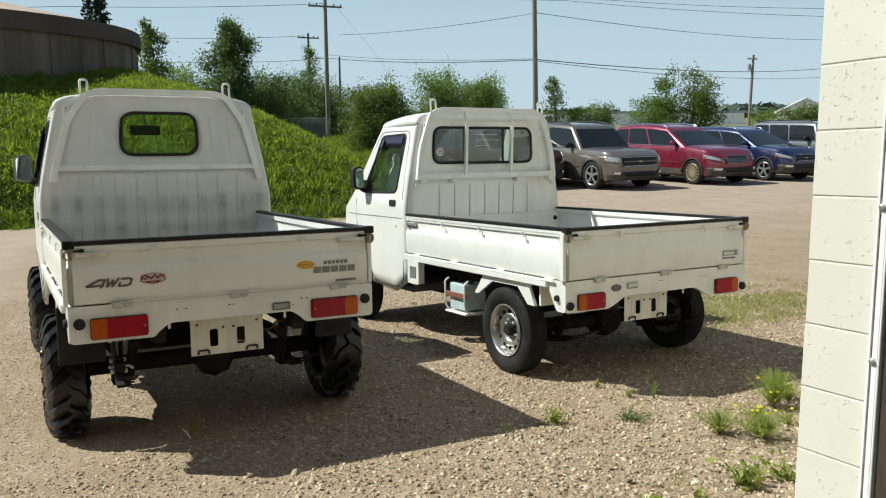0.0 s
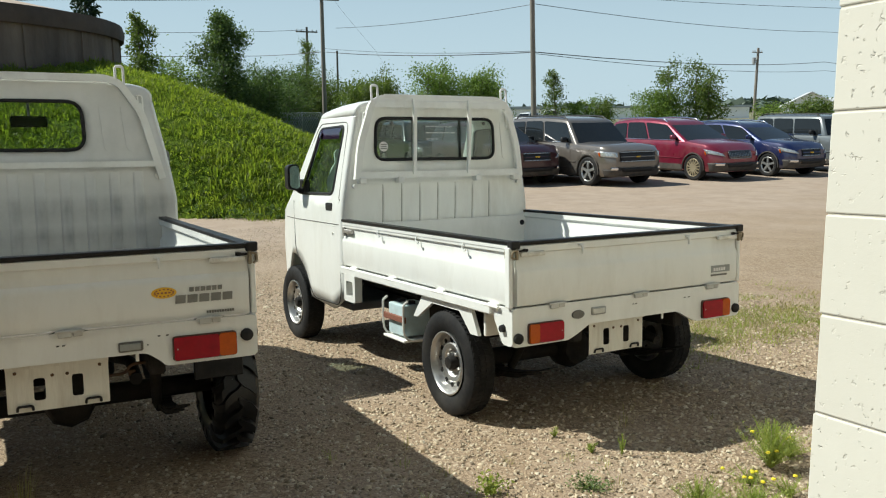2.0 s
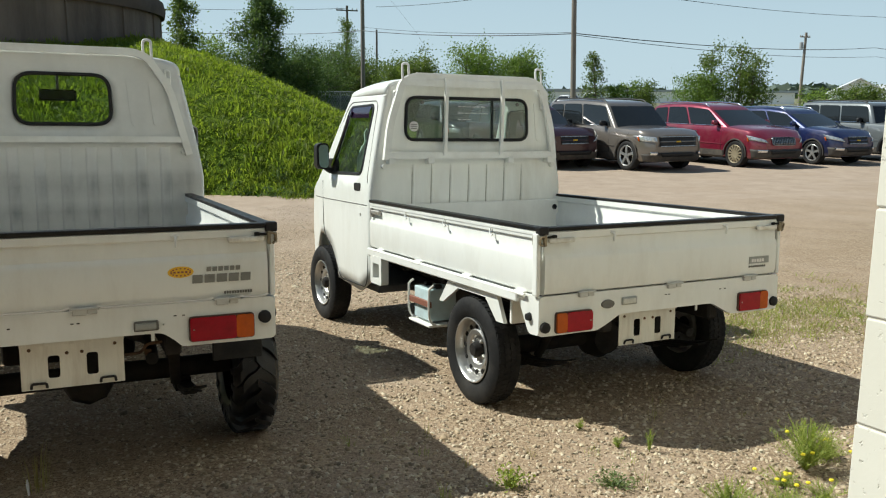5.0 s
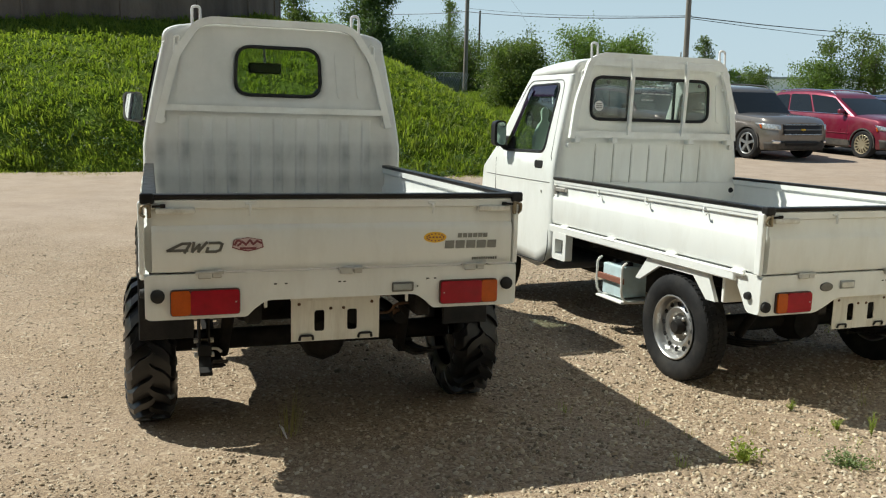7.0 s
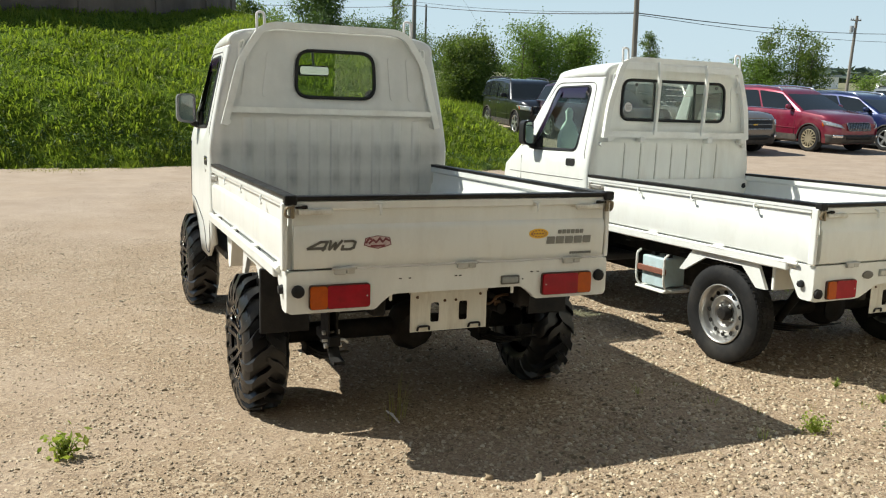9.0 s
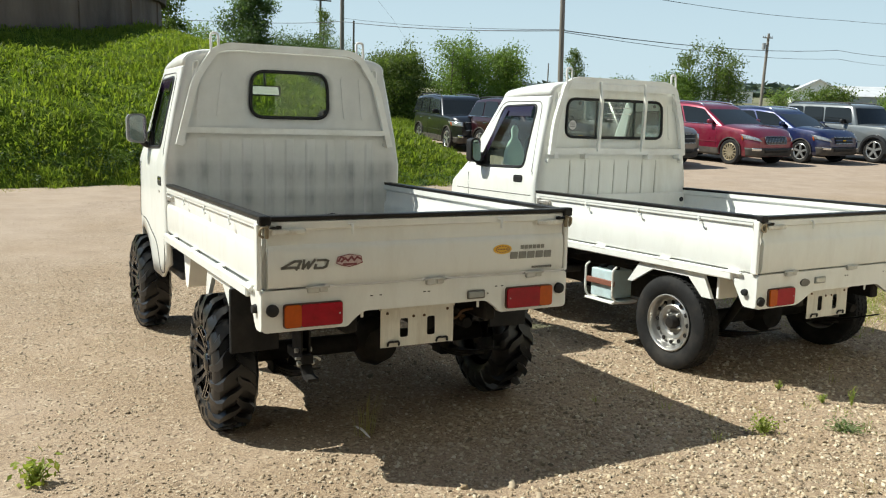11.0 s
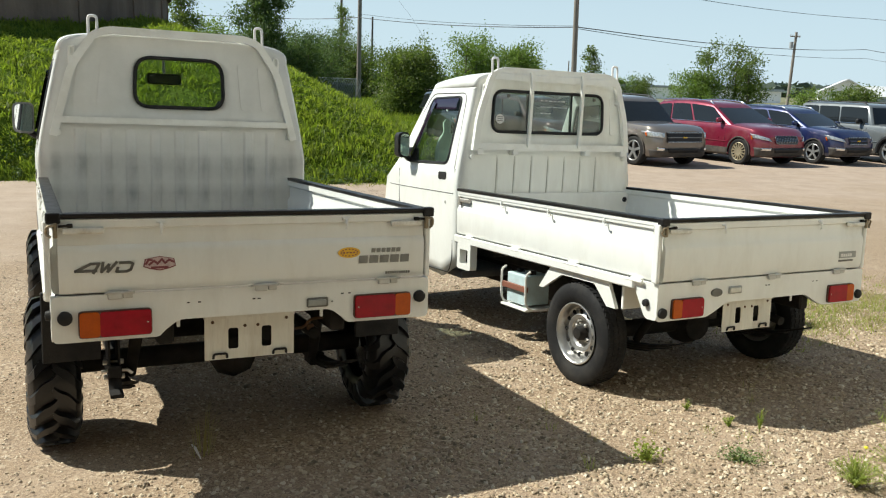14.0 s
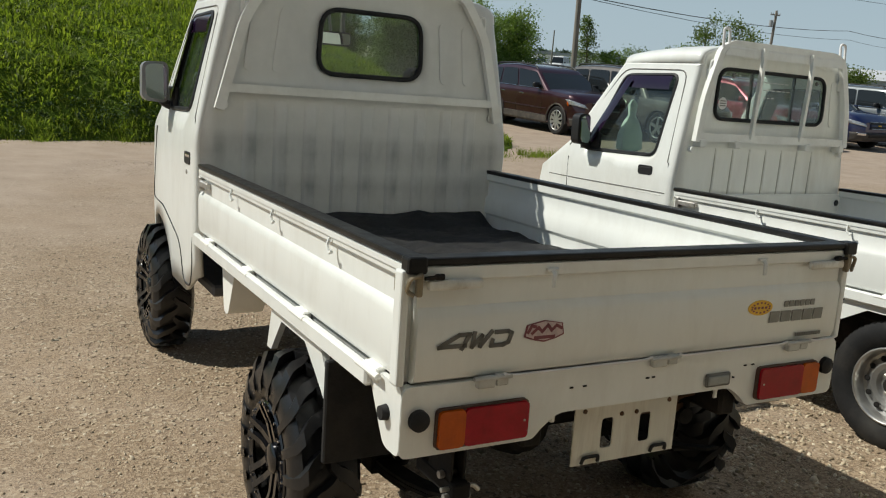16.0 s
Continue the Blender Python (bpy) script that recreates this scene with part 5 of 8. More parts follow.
        mt = mt @ Matrix.Rotation(radians((-9 if mud else -2) * s), 4, "Z") @ Matrix.Rotation(radians(-6 if mud else -3), 4, "X") @ mt.inverted()
        prism(bm, rounded([(x0 + 0.010, mz - 0.083), (x1 - 0.010, mz - 0.074), (x1 - 0.010, mz + 0.078), (x0 + 0.010, mz + 0.083)], 0.03, 4), lambda u, v, a: mt @ Vector((s * u, a, v)), my - 0.034, my - 0.030)
        part("mirror_glass", bm, M_MIRROR, mir)
    # roof
    def roof_row(y):
        w = hw(y, edge)
        row = []
        for k in range(25):
            a = (k / 24 * 2 - 1) * math.pi / 2
            sn, cs = math.sin(a), max(0.0, math.cos(a))
            row.append((w * math.copysign(abs(sn) ** 0.50, sn), y, edge + (roof - edge) * cs ** 0.50 if cs > 1e-6 else edge))
        return row
    bm = B()
    rows = [roof_row(cy), roof_row(cy + 0.012), roof_row(cy + 0.03), roof_row(cy + 0.06), roof_row(cy + 0.12)]
    rows = [[(x, y, z - dz * (1 if z > edge + 0.001 else 0)) for x, y, z in r] for r, dz in zip(rows, (0.010, 0.005, 0.002, 0.001, 0.0))]
    for k in range(1, 7):
        t = k / 6
        rows.append([(x, y, z - 0.03 * t ** 2 * (1 if z > edge + 0.02 else 0)) for x, y, z in roof_row(cy + 0.12 + (roof_front - cy - 0.12) * t)])
    loft(bm, rows)
    thicken(part("roof", bm, paint, T, "white cab roof", smooth=50), 0.015)
    top_curve = [(x, z) for x, y, z in rows[0]]
    # windscreen and nose
    bm = B()
    low = [(hw(ws_base[0], ws_base[1]) * (k / 12 * 2 - 1), ws_base[0] + 0.05 * (1 - (k / 12 * 2 - 1) ** 2), ws_base[1]) for k in range(13)]
    src = rows[-1][::2]
    loft(bm, [src, low])
    part("windscreen", bm, M_GLASS, T, smooth=60)
    bm = B()
    sect = [(ws_base[0], ws_base[1]), (front - 0.06, belt - 0.14), (front, zl + 0.16), (front, cb)]
    loft(bm, [[(hw(y, z) * (k / 8 * 2 - 1), y + 0.05 * (1 - (k / 8 * 2 - 1) ** 2), z) for k in range(9)] for y, z in sect])
    part("front_panel", bm, paint, T, "white cab front", smooth=50)
    # rear wall with its window
    bm = B()
    lower = [(hw(cy, z), z) for z in (gb - 0.05, gb + 0.2, belt - 0.1, belt, (belt + edge) / 2, edge)]
    outline = lower + [p for p in top_curve[::-1][1:-1]] + [(-x, z) for x, z in lower[::-1]]
    wx0, wx1, wz0, wz1 = win
    hole = rounded([(wx0, wz0), (wx1, wz0), (wx1 - 0.012, wz1), (wx0 + 0.012, wz1)], 0.085 if mud else 0.07, 6)
    bm = B()
    holed(bm, outline, hole, lambda u, v: (u, cy, v), 8, 64)
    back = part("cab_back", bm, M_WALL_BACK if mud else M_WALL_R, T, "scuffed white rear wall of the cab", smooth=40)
    thicken(back, 0.02, 1.0)
    bm = B()
    tube(bm, [(u, cy - 0.004, v) for u, v in hole + hole[:1]], 0.0105, 8)
    seal = part("rear_window_seal", bm, M_RUBBER, T, "black rubber window seal", smooth=60)
    bm = B()
    sheet(bm, hole, lambda u, v: (u, cy + 0.004, v))
    part("rear_window", bm, M_DUSTYGLASS if semi else M_GLASS, T)
    if semi:
        for x in (-0.20, 0.165):
            bm = B()
            box(bm, x - 0.010, x + 0.010, cy + 0.004, cy + 0.016, wz0 + 0.004, wz1 - 0.004, 0.002, 1)
            part("sliding_window_frame", bm, M_BLACK, seal)
        bm = B()
        lathe(bm, [(-0.002, 0.0), (-0.002, 0.032), (0.0, 0.033)], (wx0 + 0.065, cy + 0.002, wz0 + 0.085), 24, "y")
        part("round_sticker", bm, M_STICKER, T, "round pale sticker on the glass")
        bm = B()
        for k in range(3):
            box(bm, wx0 + 0.043, wx0 + 0.087, cy - 0.002, cy - 0.001, wz0 + 0.070 + k * 0.013, wz0 + 0.075 + k * 0.013)
        part("sticker_print", bm, M_GREYLETTER, T)
        # chalk marks on the middle pane that cannot be read
        rr = random.Random(4)
        for row in range(3):
            x = -0.10
            while x < (0.10 if row < 2 else -0.02):
                w = rr.uniform(0.018, 0.045)
                zz = wz1 - 0.055 - row * 0.042
                bm = B()
                box(bm, x, x + w, cy - 0.0005, cy + 0.001, zz, zz + 0.005)
                part("chalk_bar", bm, M_STICKER, T)
                x += w + 0.012
    else:
        bm = B()
        box(bm, -0.118, 0.088, cy + 0.445, cy + 0.470, 1.548, 1.616, 0.014, 3)
        mir = part("cab_mirror", bm, M_BLACK, T, "black rear-view mirror in the cab")
        bm = B()
        prism(bm, rounded([(-0.110, 1.556), (0.080, 1.556), (0.080, 1.608), (-0.110, 1.608)], 0.014, 3), lambda u, v, a: (u, a + 0.028 * u, v), cy + 0.436, cy + 0.440)
        part("mirror_glass", bm, M_MIRROR, mir)
        bm = B()
        tube(bm, [(-0.015, cy + 0.46, 1.61), (-0.015, cy + 0.50, wz1 + 0.05)], 0.008, 6)
        part("mirror_stem", bm, M_GREYSTICKER, mir)
    # pressed ribs of the wall behind the bed, and the two upper pressings
    zr0, zr1 = gb + 0.03, zbar - 0.040 if mud else zbar - 0.06
    if mud:
        for k in range(9):
            x = -0.53 + k * 0.1325
            bm = B()
            ring = [(-0.034, 0.003), (-0.029, -0.001), (-0.022, -0.0105), (-0.016, -0.0125), (0.016, -0.0125), (0.022, -0.0105), (0.029, -0.001), (0.034, 0.003)]
            loft(bm, [[(x + u, cy + v * f, z) for u, v in ring] for z, f in ((zr0 - 0.05, 1), (zr1 - 0.05, 1), (zr1 - 0.015, 0.6), (zr1, -0.2))])
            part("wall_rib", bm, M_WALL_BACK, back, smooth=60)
    else:
        # narrow pressed folds that lean a little towards their feet, darker along the crease
        for k in range(7):
            x = -0.425 + k * 0.139
            for dx, r_, mat in ((0.0, 0.0085, M_WALL_R), (-0.010, 0.0040, M_CREASE)):
                bm = B()
                pts = [(x + dx - 0.024 * (1 - t) ** 2, cy + 0.0005, zr0 - 0.04 + (zr1 - zr0 + 0.04) * t) for t in np.linspace(0, 1, 9)]
                tube(bm, pts, [r_ * (0.4 if i in (0, 8) else 1) for i in range(9)], 8)
                part("wall_fold", bm, mat, back, smooth=60)
    for s in (-1, 1):
        for x in ((0.40, 0.52) if mud else (0.56,)):
            bm = B()
            prism(bm, rounded([(s * x - 0.045, wz0 - 0.01), (s * x + 0.045, wz0 - 0.01), (s * (x - 0.03) + 0.04, wz1 - 0.01), (s * (x - 0.03) - 0.04, wz1 - 0.01)], 0.03, 4), XZ, cy - 0.005, cy + 0.003)
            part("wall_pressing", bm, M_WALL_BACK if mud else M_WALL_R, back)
        bm = B()
        lathe(bm, [(-0.005, 0.0), (-0.004, 0.011), (0.003, 0.013)], (s * 0.36, cy, wz1 - 0.03), 10, "y")
        part("plug", bm, M_GREYLETTER, back)
    # guard frame behind the cab
    G = new("guard_frame")
    G.parent = T
    gy = cy - (0.020 if mud else 0.038)
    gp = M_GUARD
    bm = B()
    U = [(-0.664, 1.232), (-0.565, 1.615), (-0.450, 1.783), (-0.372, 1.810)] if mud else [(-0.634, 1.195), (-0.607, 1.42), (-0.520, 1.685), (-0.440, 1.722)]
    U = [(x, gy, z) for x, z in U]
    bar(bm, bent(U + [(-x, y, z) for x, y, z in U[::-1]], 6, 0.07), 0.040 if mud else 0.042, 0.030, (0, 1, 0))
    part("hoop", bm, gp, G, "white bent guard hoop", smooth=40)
    bm = B()
    bar(bm, [(-0.626, gy, zbar), (0.626, gy, zbar)], 0.026, 0.034 if mud else 0.044, (0, 0, 1))
    part("cross_bar", bm, gp, G)
    if semi:
        bm = B()
        loft(bm, [[(-0.425, gy + 0.004, hoop), (0.425, gy + 0.004, hoop)], [(-0.485, gy - 0.016, hoop - 0.045), (0.485, gy - 0.016, hoop - 0.045)], [(-0.518, gy - 0.018, hoop - 0.085), (0.518, gy - 0.018, hoop - 0.085)]])
        thicken(part("visor_plate", bm, gp, G, "bent white top plate"), 0.003)
        for x in (-0.222, 0.201):
            bm = B()
            bar(bm, bent([(x, gy - 0.030, hoop - 0.03), (x, gy - 0.034, hoop - 0.12), (x, gy - 0.014, zbar)], 3), 0.022, 0.022, (1, 0, 0))
            part("upright", bm, gp, G)
        for x in (-0.323, 0.282, 0.60, -0.60):
            bm = B()
            box(bm, x - 0.022, x + 0.022, gy - 0.02, cy, zbar - 0.055, zbar - 0.012, 0.004, 1)
            part("foot", bm, gp, G)
    for s in (-1, 1):
        bm = B()
        x = s * (0.452 if mud else 0.500)
        zt = hoop - (0.028 if mud else 0.02)
        tube(bm, bent([(x - 0.022, gy - 0.008, zt - 0.03), (x - 0.022, gy + 0.0, zt + 0.075), (x + 0.022, gy + 0.0, zt + 0.075), (x + 0.022, gy - 0.008, zt - 0.03)], 4), 0.0075, 8)
        part("rope_loop", bm, M_STICKER, G, smooth=60)
        bm = B()
        tube(bm, [(s * 0.640, gy + 0.01, zbar - 0.070), (s * 0.640, cy + 0.004, zbar - 0.070)], 0.017, 10)
        part("lower_mount", bm, gp, G)
        bm = B()
        box(bm, s * 0.560 - 0.020, s * 0.560 + 0.020, gy + 0.012, cy + 0.02, hoop - 0.215, hoop - 0.16, 0.006, 1)
        part("upper_mount", bm, gp, G)
        bm = B()
        tube(bm, bent([(s * 0.575, gy + 0.02, hoop - 0.180), (s * 0.572, gy + 0.015, hoop - 0.120), (s * 0.545, gy + 0.015, hoop - 0.115), (s * 0.550, gy + 0.02, hoop - 0.17)], 3), 0.006, 6)
        part("rope_hook", bm, gp, G)
    # headboard of the bed below the cab wall
    if semi:
        bm = B()
        hz_ = gate_top - 0.03
        box(bm, -HW + 0.022, HW - 0.022, bed_len - 0.004, bed_len + 0.016, floor_z, hz_, 0.006, 2)
        hb = part("headboard", bm, M_WHITE_WORN, T, "worn white bed headboard")
        bm = B()
        lathe(bm, [(-0.006, 0.0), (-0.005, 0.018), (0.003, 0.020)], (0.66, bed_len - 0.004, hz_ - 0.055), 14, "y")
        part("drain_plug", bm, M_BLACK, hb)
    else:
        for s in (-1, 1):
            bm = B()
            prism(bm, rounded([(cy - 0.43, gb - 0.06), (cy - 0.33, cb + 0.02), (cy - 0.27, cb + 0.02), (cy - 0.22, gb - 0.06)], 0.03, 3), lambda u, v, a: (s * a, u, v), HW - 0.16, HW - 0.02)
            part("splash_guard", bm, M_WHITE_WORN, T, "white splash guard behind the front wheel", smooth=40)
    # -- inside the cab --
    bm = B()
    box(bm, -0.66, 0.66, cy + 0.04, 3.05, cb, cb + 0.05, 0.01, 1)
    box(bm, -0.60, 0.60, 2.66, ws_base[0] - 0.02, belt - 0.32, belt - 0.05, 0.04, 2)
    part("dashboard", bm, M_DASH, T, "dark grey dashboard")
    for s in (-1, 1):
        seat = new("seat")
        seat.parent = T
        cov = M_COVER if (semi and s < 0) else M_SEAT
        bm = B()
        box(bm, s * 0.33 - 0.23, s * 0.33 + 0.23, cy + 0.16, cy + 0.62, gb - 0.02, gb + 0.13, 0.05, 3)
        part("cushion", bm, cov, seat, smooth=40)
        bm = B()
        prism(bm, rounded([(cy + 0.08, gb + 0.08), (cy + 0.22, gb + 0.08), (cy + 0.16, belt + (0.06 if mud else -0.06)), (cy + 0.07, belt + (0.06 if mud else -0.06))], 0.04, 3), lambda u, v, a: (a, u, v), s * 0.33 - 0.22, s * 0.33 + 0.22)
        part("backrest", bm, cov, seat, "seat back in a pale plastic cover" if cov is M_COVER else "", smooth=40)
        if semi:
            continue
        bm = B()
        prism(bm, rounded([(s * 0.33 - 0.12, belt + 0.07), (s * 0.33 + 0.12, belt + 0.07), (s * 0.33 + 0.09, belt + 0.26), (s * 0.33 - 0.09, belt + 0.26)], 0.05, 4), XZ, cy + 0.07, cy + 0.15)
        part("headrest", bm, cov, seat, smooth=40)
    bm = B()
    ring = [(0.33 + 0.17 * math.cos(a), 2.56 + 0.085 * math.sin(a), belt + 0.03 + 0.15 * math.sin(a)) for a in np.linspace(0, math.tau, 25)]
    tube(bm, ring, 0.014, 8, cap=False)
    tube(bm, [(0.33, 2.56, belt + 0.03), (0.33, 2.72, belt - 0.12)], 0.02, 8)
    bar(bm, [(0.17, 2.56, belt + 0.03), (0.49, 2.56, belt + 0.03)], 0.03, 0.02, (0, 0, 1))
    part("steering_wheel", bm, M_BLACK, T, smooth=60)
    for ob in T.children:
        if ob not in bed_parts:
            ob.location.x += 0.033 if mud else 0.012
    if semi:
        bm = B()
        n = 12
        loft(bm, [[(-0.465 + w * 1.15 * math.cos(k * math.tau / n) * (1 + 0.12 * math.sin(3 * k)), cy + 0.64 + w * 0.7 * math.sin(k * math.tau / n), belt - 0.02 + dz) for k in range(n)] for dz, w in ((0.02, 0.05), (0.035, 0.075), (0.12, 0.072), (0.20, 0.045), (0.235, 0.022), (0.30, 0.028), (0.33, 0.01))], close=True, caps=True)
        part("hanging_bag", bm, M_COVER, T, "pale plastic bag hanging in the cab", smooth=60)
    return T, gate, panel


def strokes(name, lines, x0, z0, w, h, thick, mat, parent, y):
    """Slab letters: each line of (across, up) becomes a chain of flat bars."""
    bm = B()
    for line in lines:
        for (u0, v0), (u1, v1) in zip(line, line[1:]):
            a, b = Vector((x0 + u0 * w, z0 + v0 * h)), Vector((x0 + u1 * w, z0 + v1 * h))
            d = (b - a).normalized() * thick * 0.35
            n_ = Vector((-d.y, d.x)).normalized() * thick * 0.5
            prism(bm, [tuple(a - d - n_), tuple(b + d - n_), tuple(b + d + n_), tuple(a - d + n_)], XZ, y - 0.001, y + 0.001)
    return part(name, bm, mat, parent)


def truck_marks_lifted(gate, zl):
    """Lettering and stickers on the lifted truck's tailgate."""
    y, gb = -0.0015, zl + 0.082
    stand = lambda x, z: Matrix.Translation((x, y, z)) @ Matrix.Rotation(math.pi / 2, 4, "X")
    strokes("badge_4wd", [[(0.01, 0.24), (0.27, 0.92), (0.41, 0.92), (0.31, 0.02)], [(0.01, 0.24), (0.36, 0.24)], [(0.475, 1.0), (0.445, 0.10), (0.575, 0.78), (0.555, 0.10), (0.705, 1.0)], [(0.76, 0.93), (0.93, 0.93), (0.985, 0.80), (0.945, 0.22), (0.87, 0.07), (0.70, 0.07), (0.725, 0.45)]], -0.632, zl + 0.136, 0.192, 0.036, 0.0095, M_GREYLETTER, gate, y)
    # maker's words, as bars
    for k in range(6):
        bm = B()
        x = 0.453 + k * 0.0215
        prism(bm, [(x, zl + 0.171), (x + 0.0165, zl + 0.171), (x + 0.0175, zl + 0.188), (x + 0.001, zl + 0.188)], XZ, y - 0.001, y + 0.001)
        part("word_bar", bm, M_GREYBAR, gate)
    for k in range(5):
        bm = B()
        x = 0.400 + k * 0.0445
        prism(bm, [(x, zl + 0.129), (x + 0.037, zl + 0.129), (x + 0.039, zl + 0.160), (x + 0.002, zl + 0.160)], XZ, y - 0.001, y + 0.001)
        part("word_bar", bm, M_GREYBAR, gate)
    bm = B()
    for k in range(11):
        box(bm, 0.515 + k * 0.0098, 0.515 + k * 0.0098 + 0.0072, y - 0.001, y + 0.001, zl + 0.082, zl + 0.092)
    part("load_notice", bm, M_GREYLETTER, gate)
    ox, oz = 0.360, zl + 0.174
    bm = B()
    ell = [(ox + 0.046 * math.cos(a), oz + 0.021 * math.sin(a)) for a in np.linspace(0, math.tau, 29)[:-1]]
    prism(bm, ell, XZ, y - 0.001, y + 0.002)
    ov = part("oval_sticker", bm, M_YELLOW, gate, "yellow oval sticker")
    bm = B()
    for k in range(7):
        a = math.pi * (k + 0.5) / 7
        for sg in (-1, 1):
            x0, z0 = ox + 0.034 * math.cos(a), oz + sg * 0.0135 * math.sin(a)
            box(bm, x0 - 0.003, x0 + 0.003, y - 0.002, y - 0.0012, z0 - 0.0022, z0 + 0.0022)
    for k in range(4):
        box(bm, ox - 0.026 + k * 0.014, ox - 0.018 + k * 0.014, y - 0.002, y - 0.0012, oz - 0.003, oz + 0.003)
    part("sticker_print", bm, M_MAROON, gate)
    sx, sz = -0.353, zl + 0.163
    bm = B()
    sh = [(-0.056, -0.012), (-0.034, -0.020), (0.0, -0.027), (0.034, -0.020), (0.056, -0.012), (0.050, 0.016), (0.0, 0.025), (-0.050, 0.016)]
    prism(bm, [(sx + u, sz + v) for u, v in sh], XZ, y - 0.001, y + 0.002)
    st = part("shield_sticker", bm, M_MAROON, gate, "maroon shield-shaped sticker")
    bm = B()
    prism(bm, [(sx + u * 0.93, sz + 0.001 + v * 0.88) for u, v in sh], XZ, y - 0.0016, y - 0.001)
    part("sticker_field", bm, M_PINK, gate)
    # a flowing line of script that cannot be read, and a small plaque under it
    strokes("sticker_print", [[(0.0, 0.25), (0.10, 0.85), (0.22, 0.75)], [(0.12, 0.15), (0.30, 0.65), (0.42, 0.25), (0.58, 0.85), (0.70, 0.30), (0.84, 0.75), (1.0, 0.45)]], sx - 0.047, sz - 0.008, 0.094, 0.026, 0.0075, M_MAROON, gate, y - 0.0012)
    bm = B()
    box(bm, sx - 0.030, sx + 0.030, y - 0.002, y - 0.0017, sz - 0.019, sz - 0.011)
    part("sticker_print", bm, M_MAROON, gate)


def truck_marks_standard(gate, zl):
    y = -0.0015
    bm = B()
    box(bm, 0.520, 0.655, y - 0.001, y + 0.001, zl + 0.145, zl + 0.180)
    lab = part("label_plate", bm, M_GREYSTICKER, gate, "grey label with pale print")
    bm = B()
    for k in range(5):
        box(bm, 0.535 + k * 0.018, 0.548 + k * 0.018, y - 0.002, y - 0.0012, zl + 0.152, zl + 0.168)
    part("label_print", bm, M_STICKER, gate)
    bm = B()
    for k in range(9):
        box(bm, 0.518 + k * 0.0132, 0.518 + k * 0.0132 + 0.010, y - 0.001, y + 0.001, zl + 0.126, zl + 0.135)
    part("load_notice", bm, M_GREYLETTER, gate)


L_M = LOT @ pose(1.474, 4.190, 0, 0, 0, 0.3)
R_M = LOT @ pose(4.060, 4.148, 0, 0, 0, 2.7)
truck_l, gate_l, _ = kei_truck("mini_truck", L_M, "white lifted mini truck on big black mud tyres, on gravel", 0.662, 1.000, 1.802, True, False, HW=0.709, cabw=0.750, belt=1.205, cy=1.985, gap=0.062, zbar=1.320, win=(-0.243, 0.252, 1.404, 1.676), hoop=1.832)
truck_marks_lifted(gate_l, 0.662)
truck_r, gate_r, _ = kei_truck("mini_truck", R_M, "white mini truck on small silver steel wheels, on gravel", 0.563, 0.940, 1.722, False, True, HW=0.735, cabw=0.733, belt=1.090, cy=1.955, gap=0.082, zbar=1.222, win=(-0.486, 0.442, 1.322, 1.592), hoop=1.745)
truck_marks_standard(gate_r, 0.563)

# crumpled black liner on the lifted truck's bed floor
bm = B()
n, k = 26, 20
rr = random.Random(3)
rows = []
for i in range(n):
    y = 0.86 + 1.08 * i / (n - 1)
    rows.append([(-0.63 + 1.26 * j / (k - 1), y + (0.05 * math.sin(j * 0.9) if i == 0 else 0), 0.749 + 0.007 * math.sin(j * 1.1 + i * 0.7) + rr.uniform(0, 0.012) + (0.05 * max(0, (i - 22) / 3) if i > 22 else 0)) for j in range(k)])
loft(bm, rows)
liner = part("bed_liner", bm, M_RUBBER, label="crumpled black rubber mat on the truck bed", smooth=60)
liner.matrix_world = L_M
tagged(liner, category="rubber mat")
thicken(liner, 0.006)

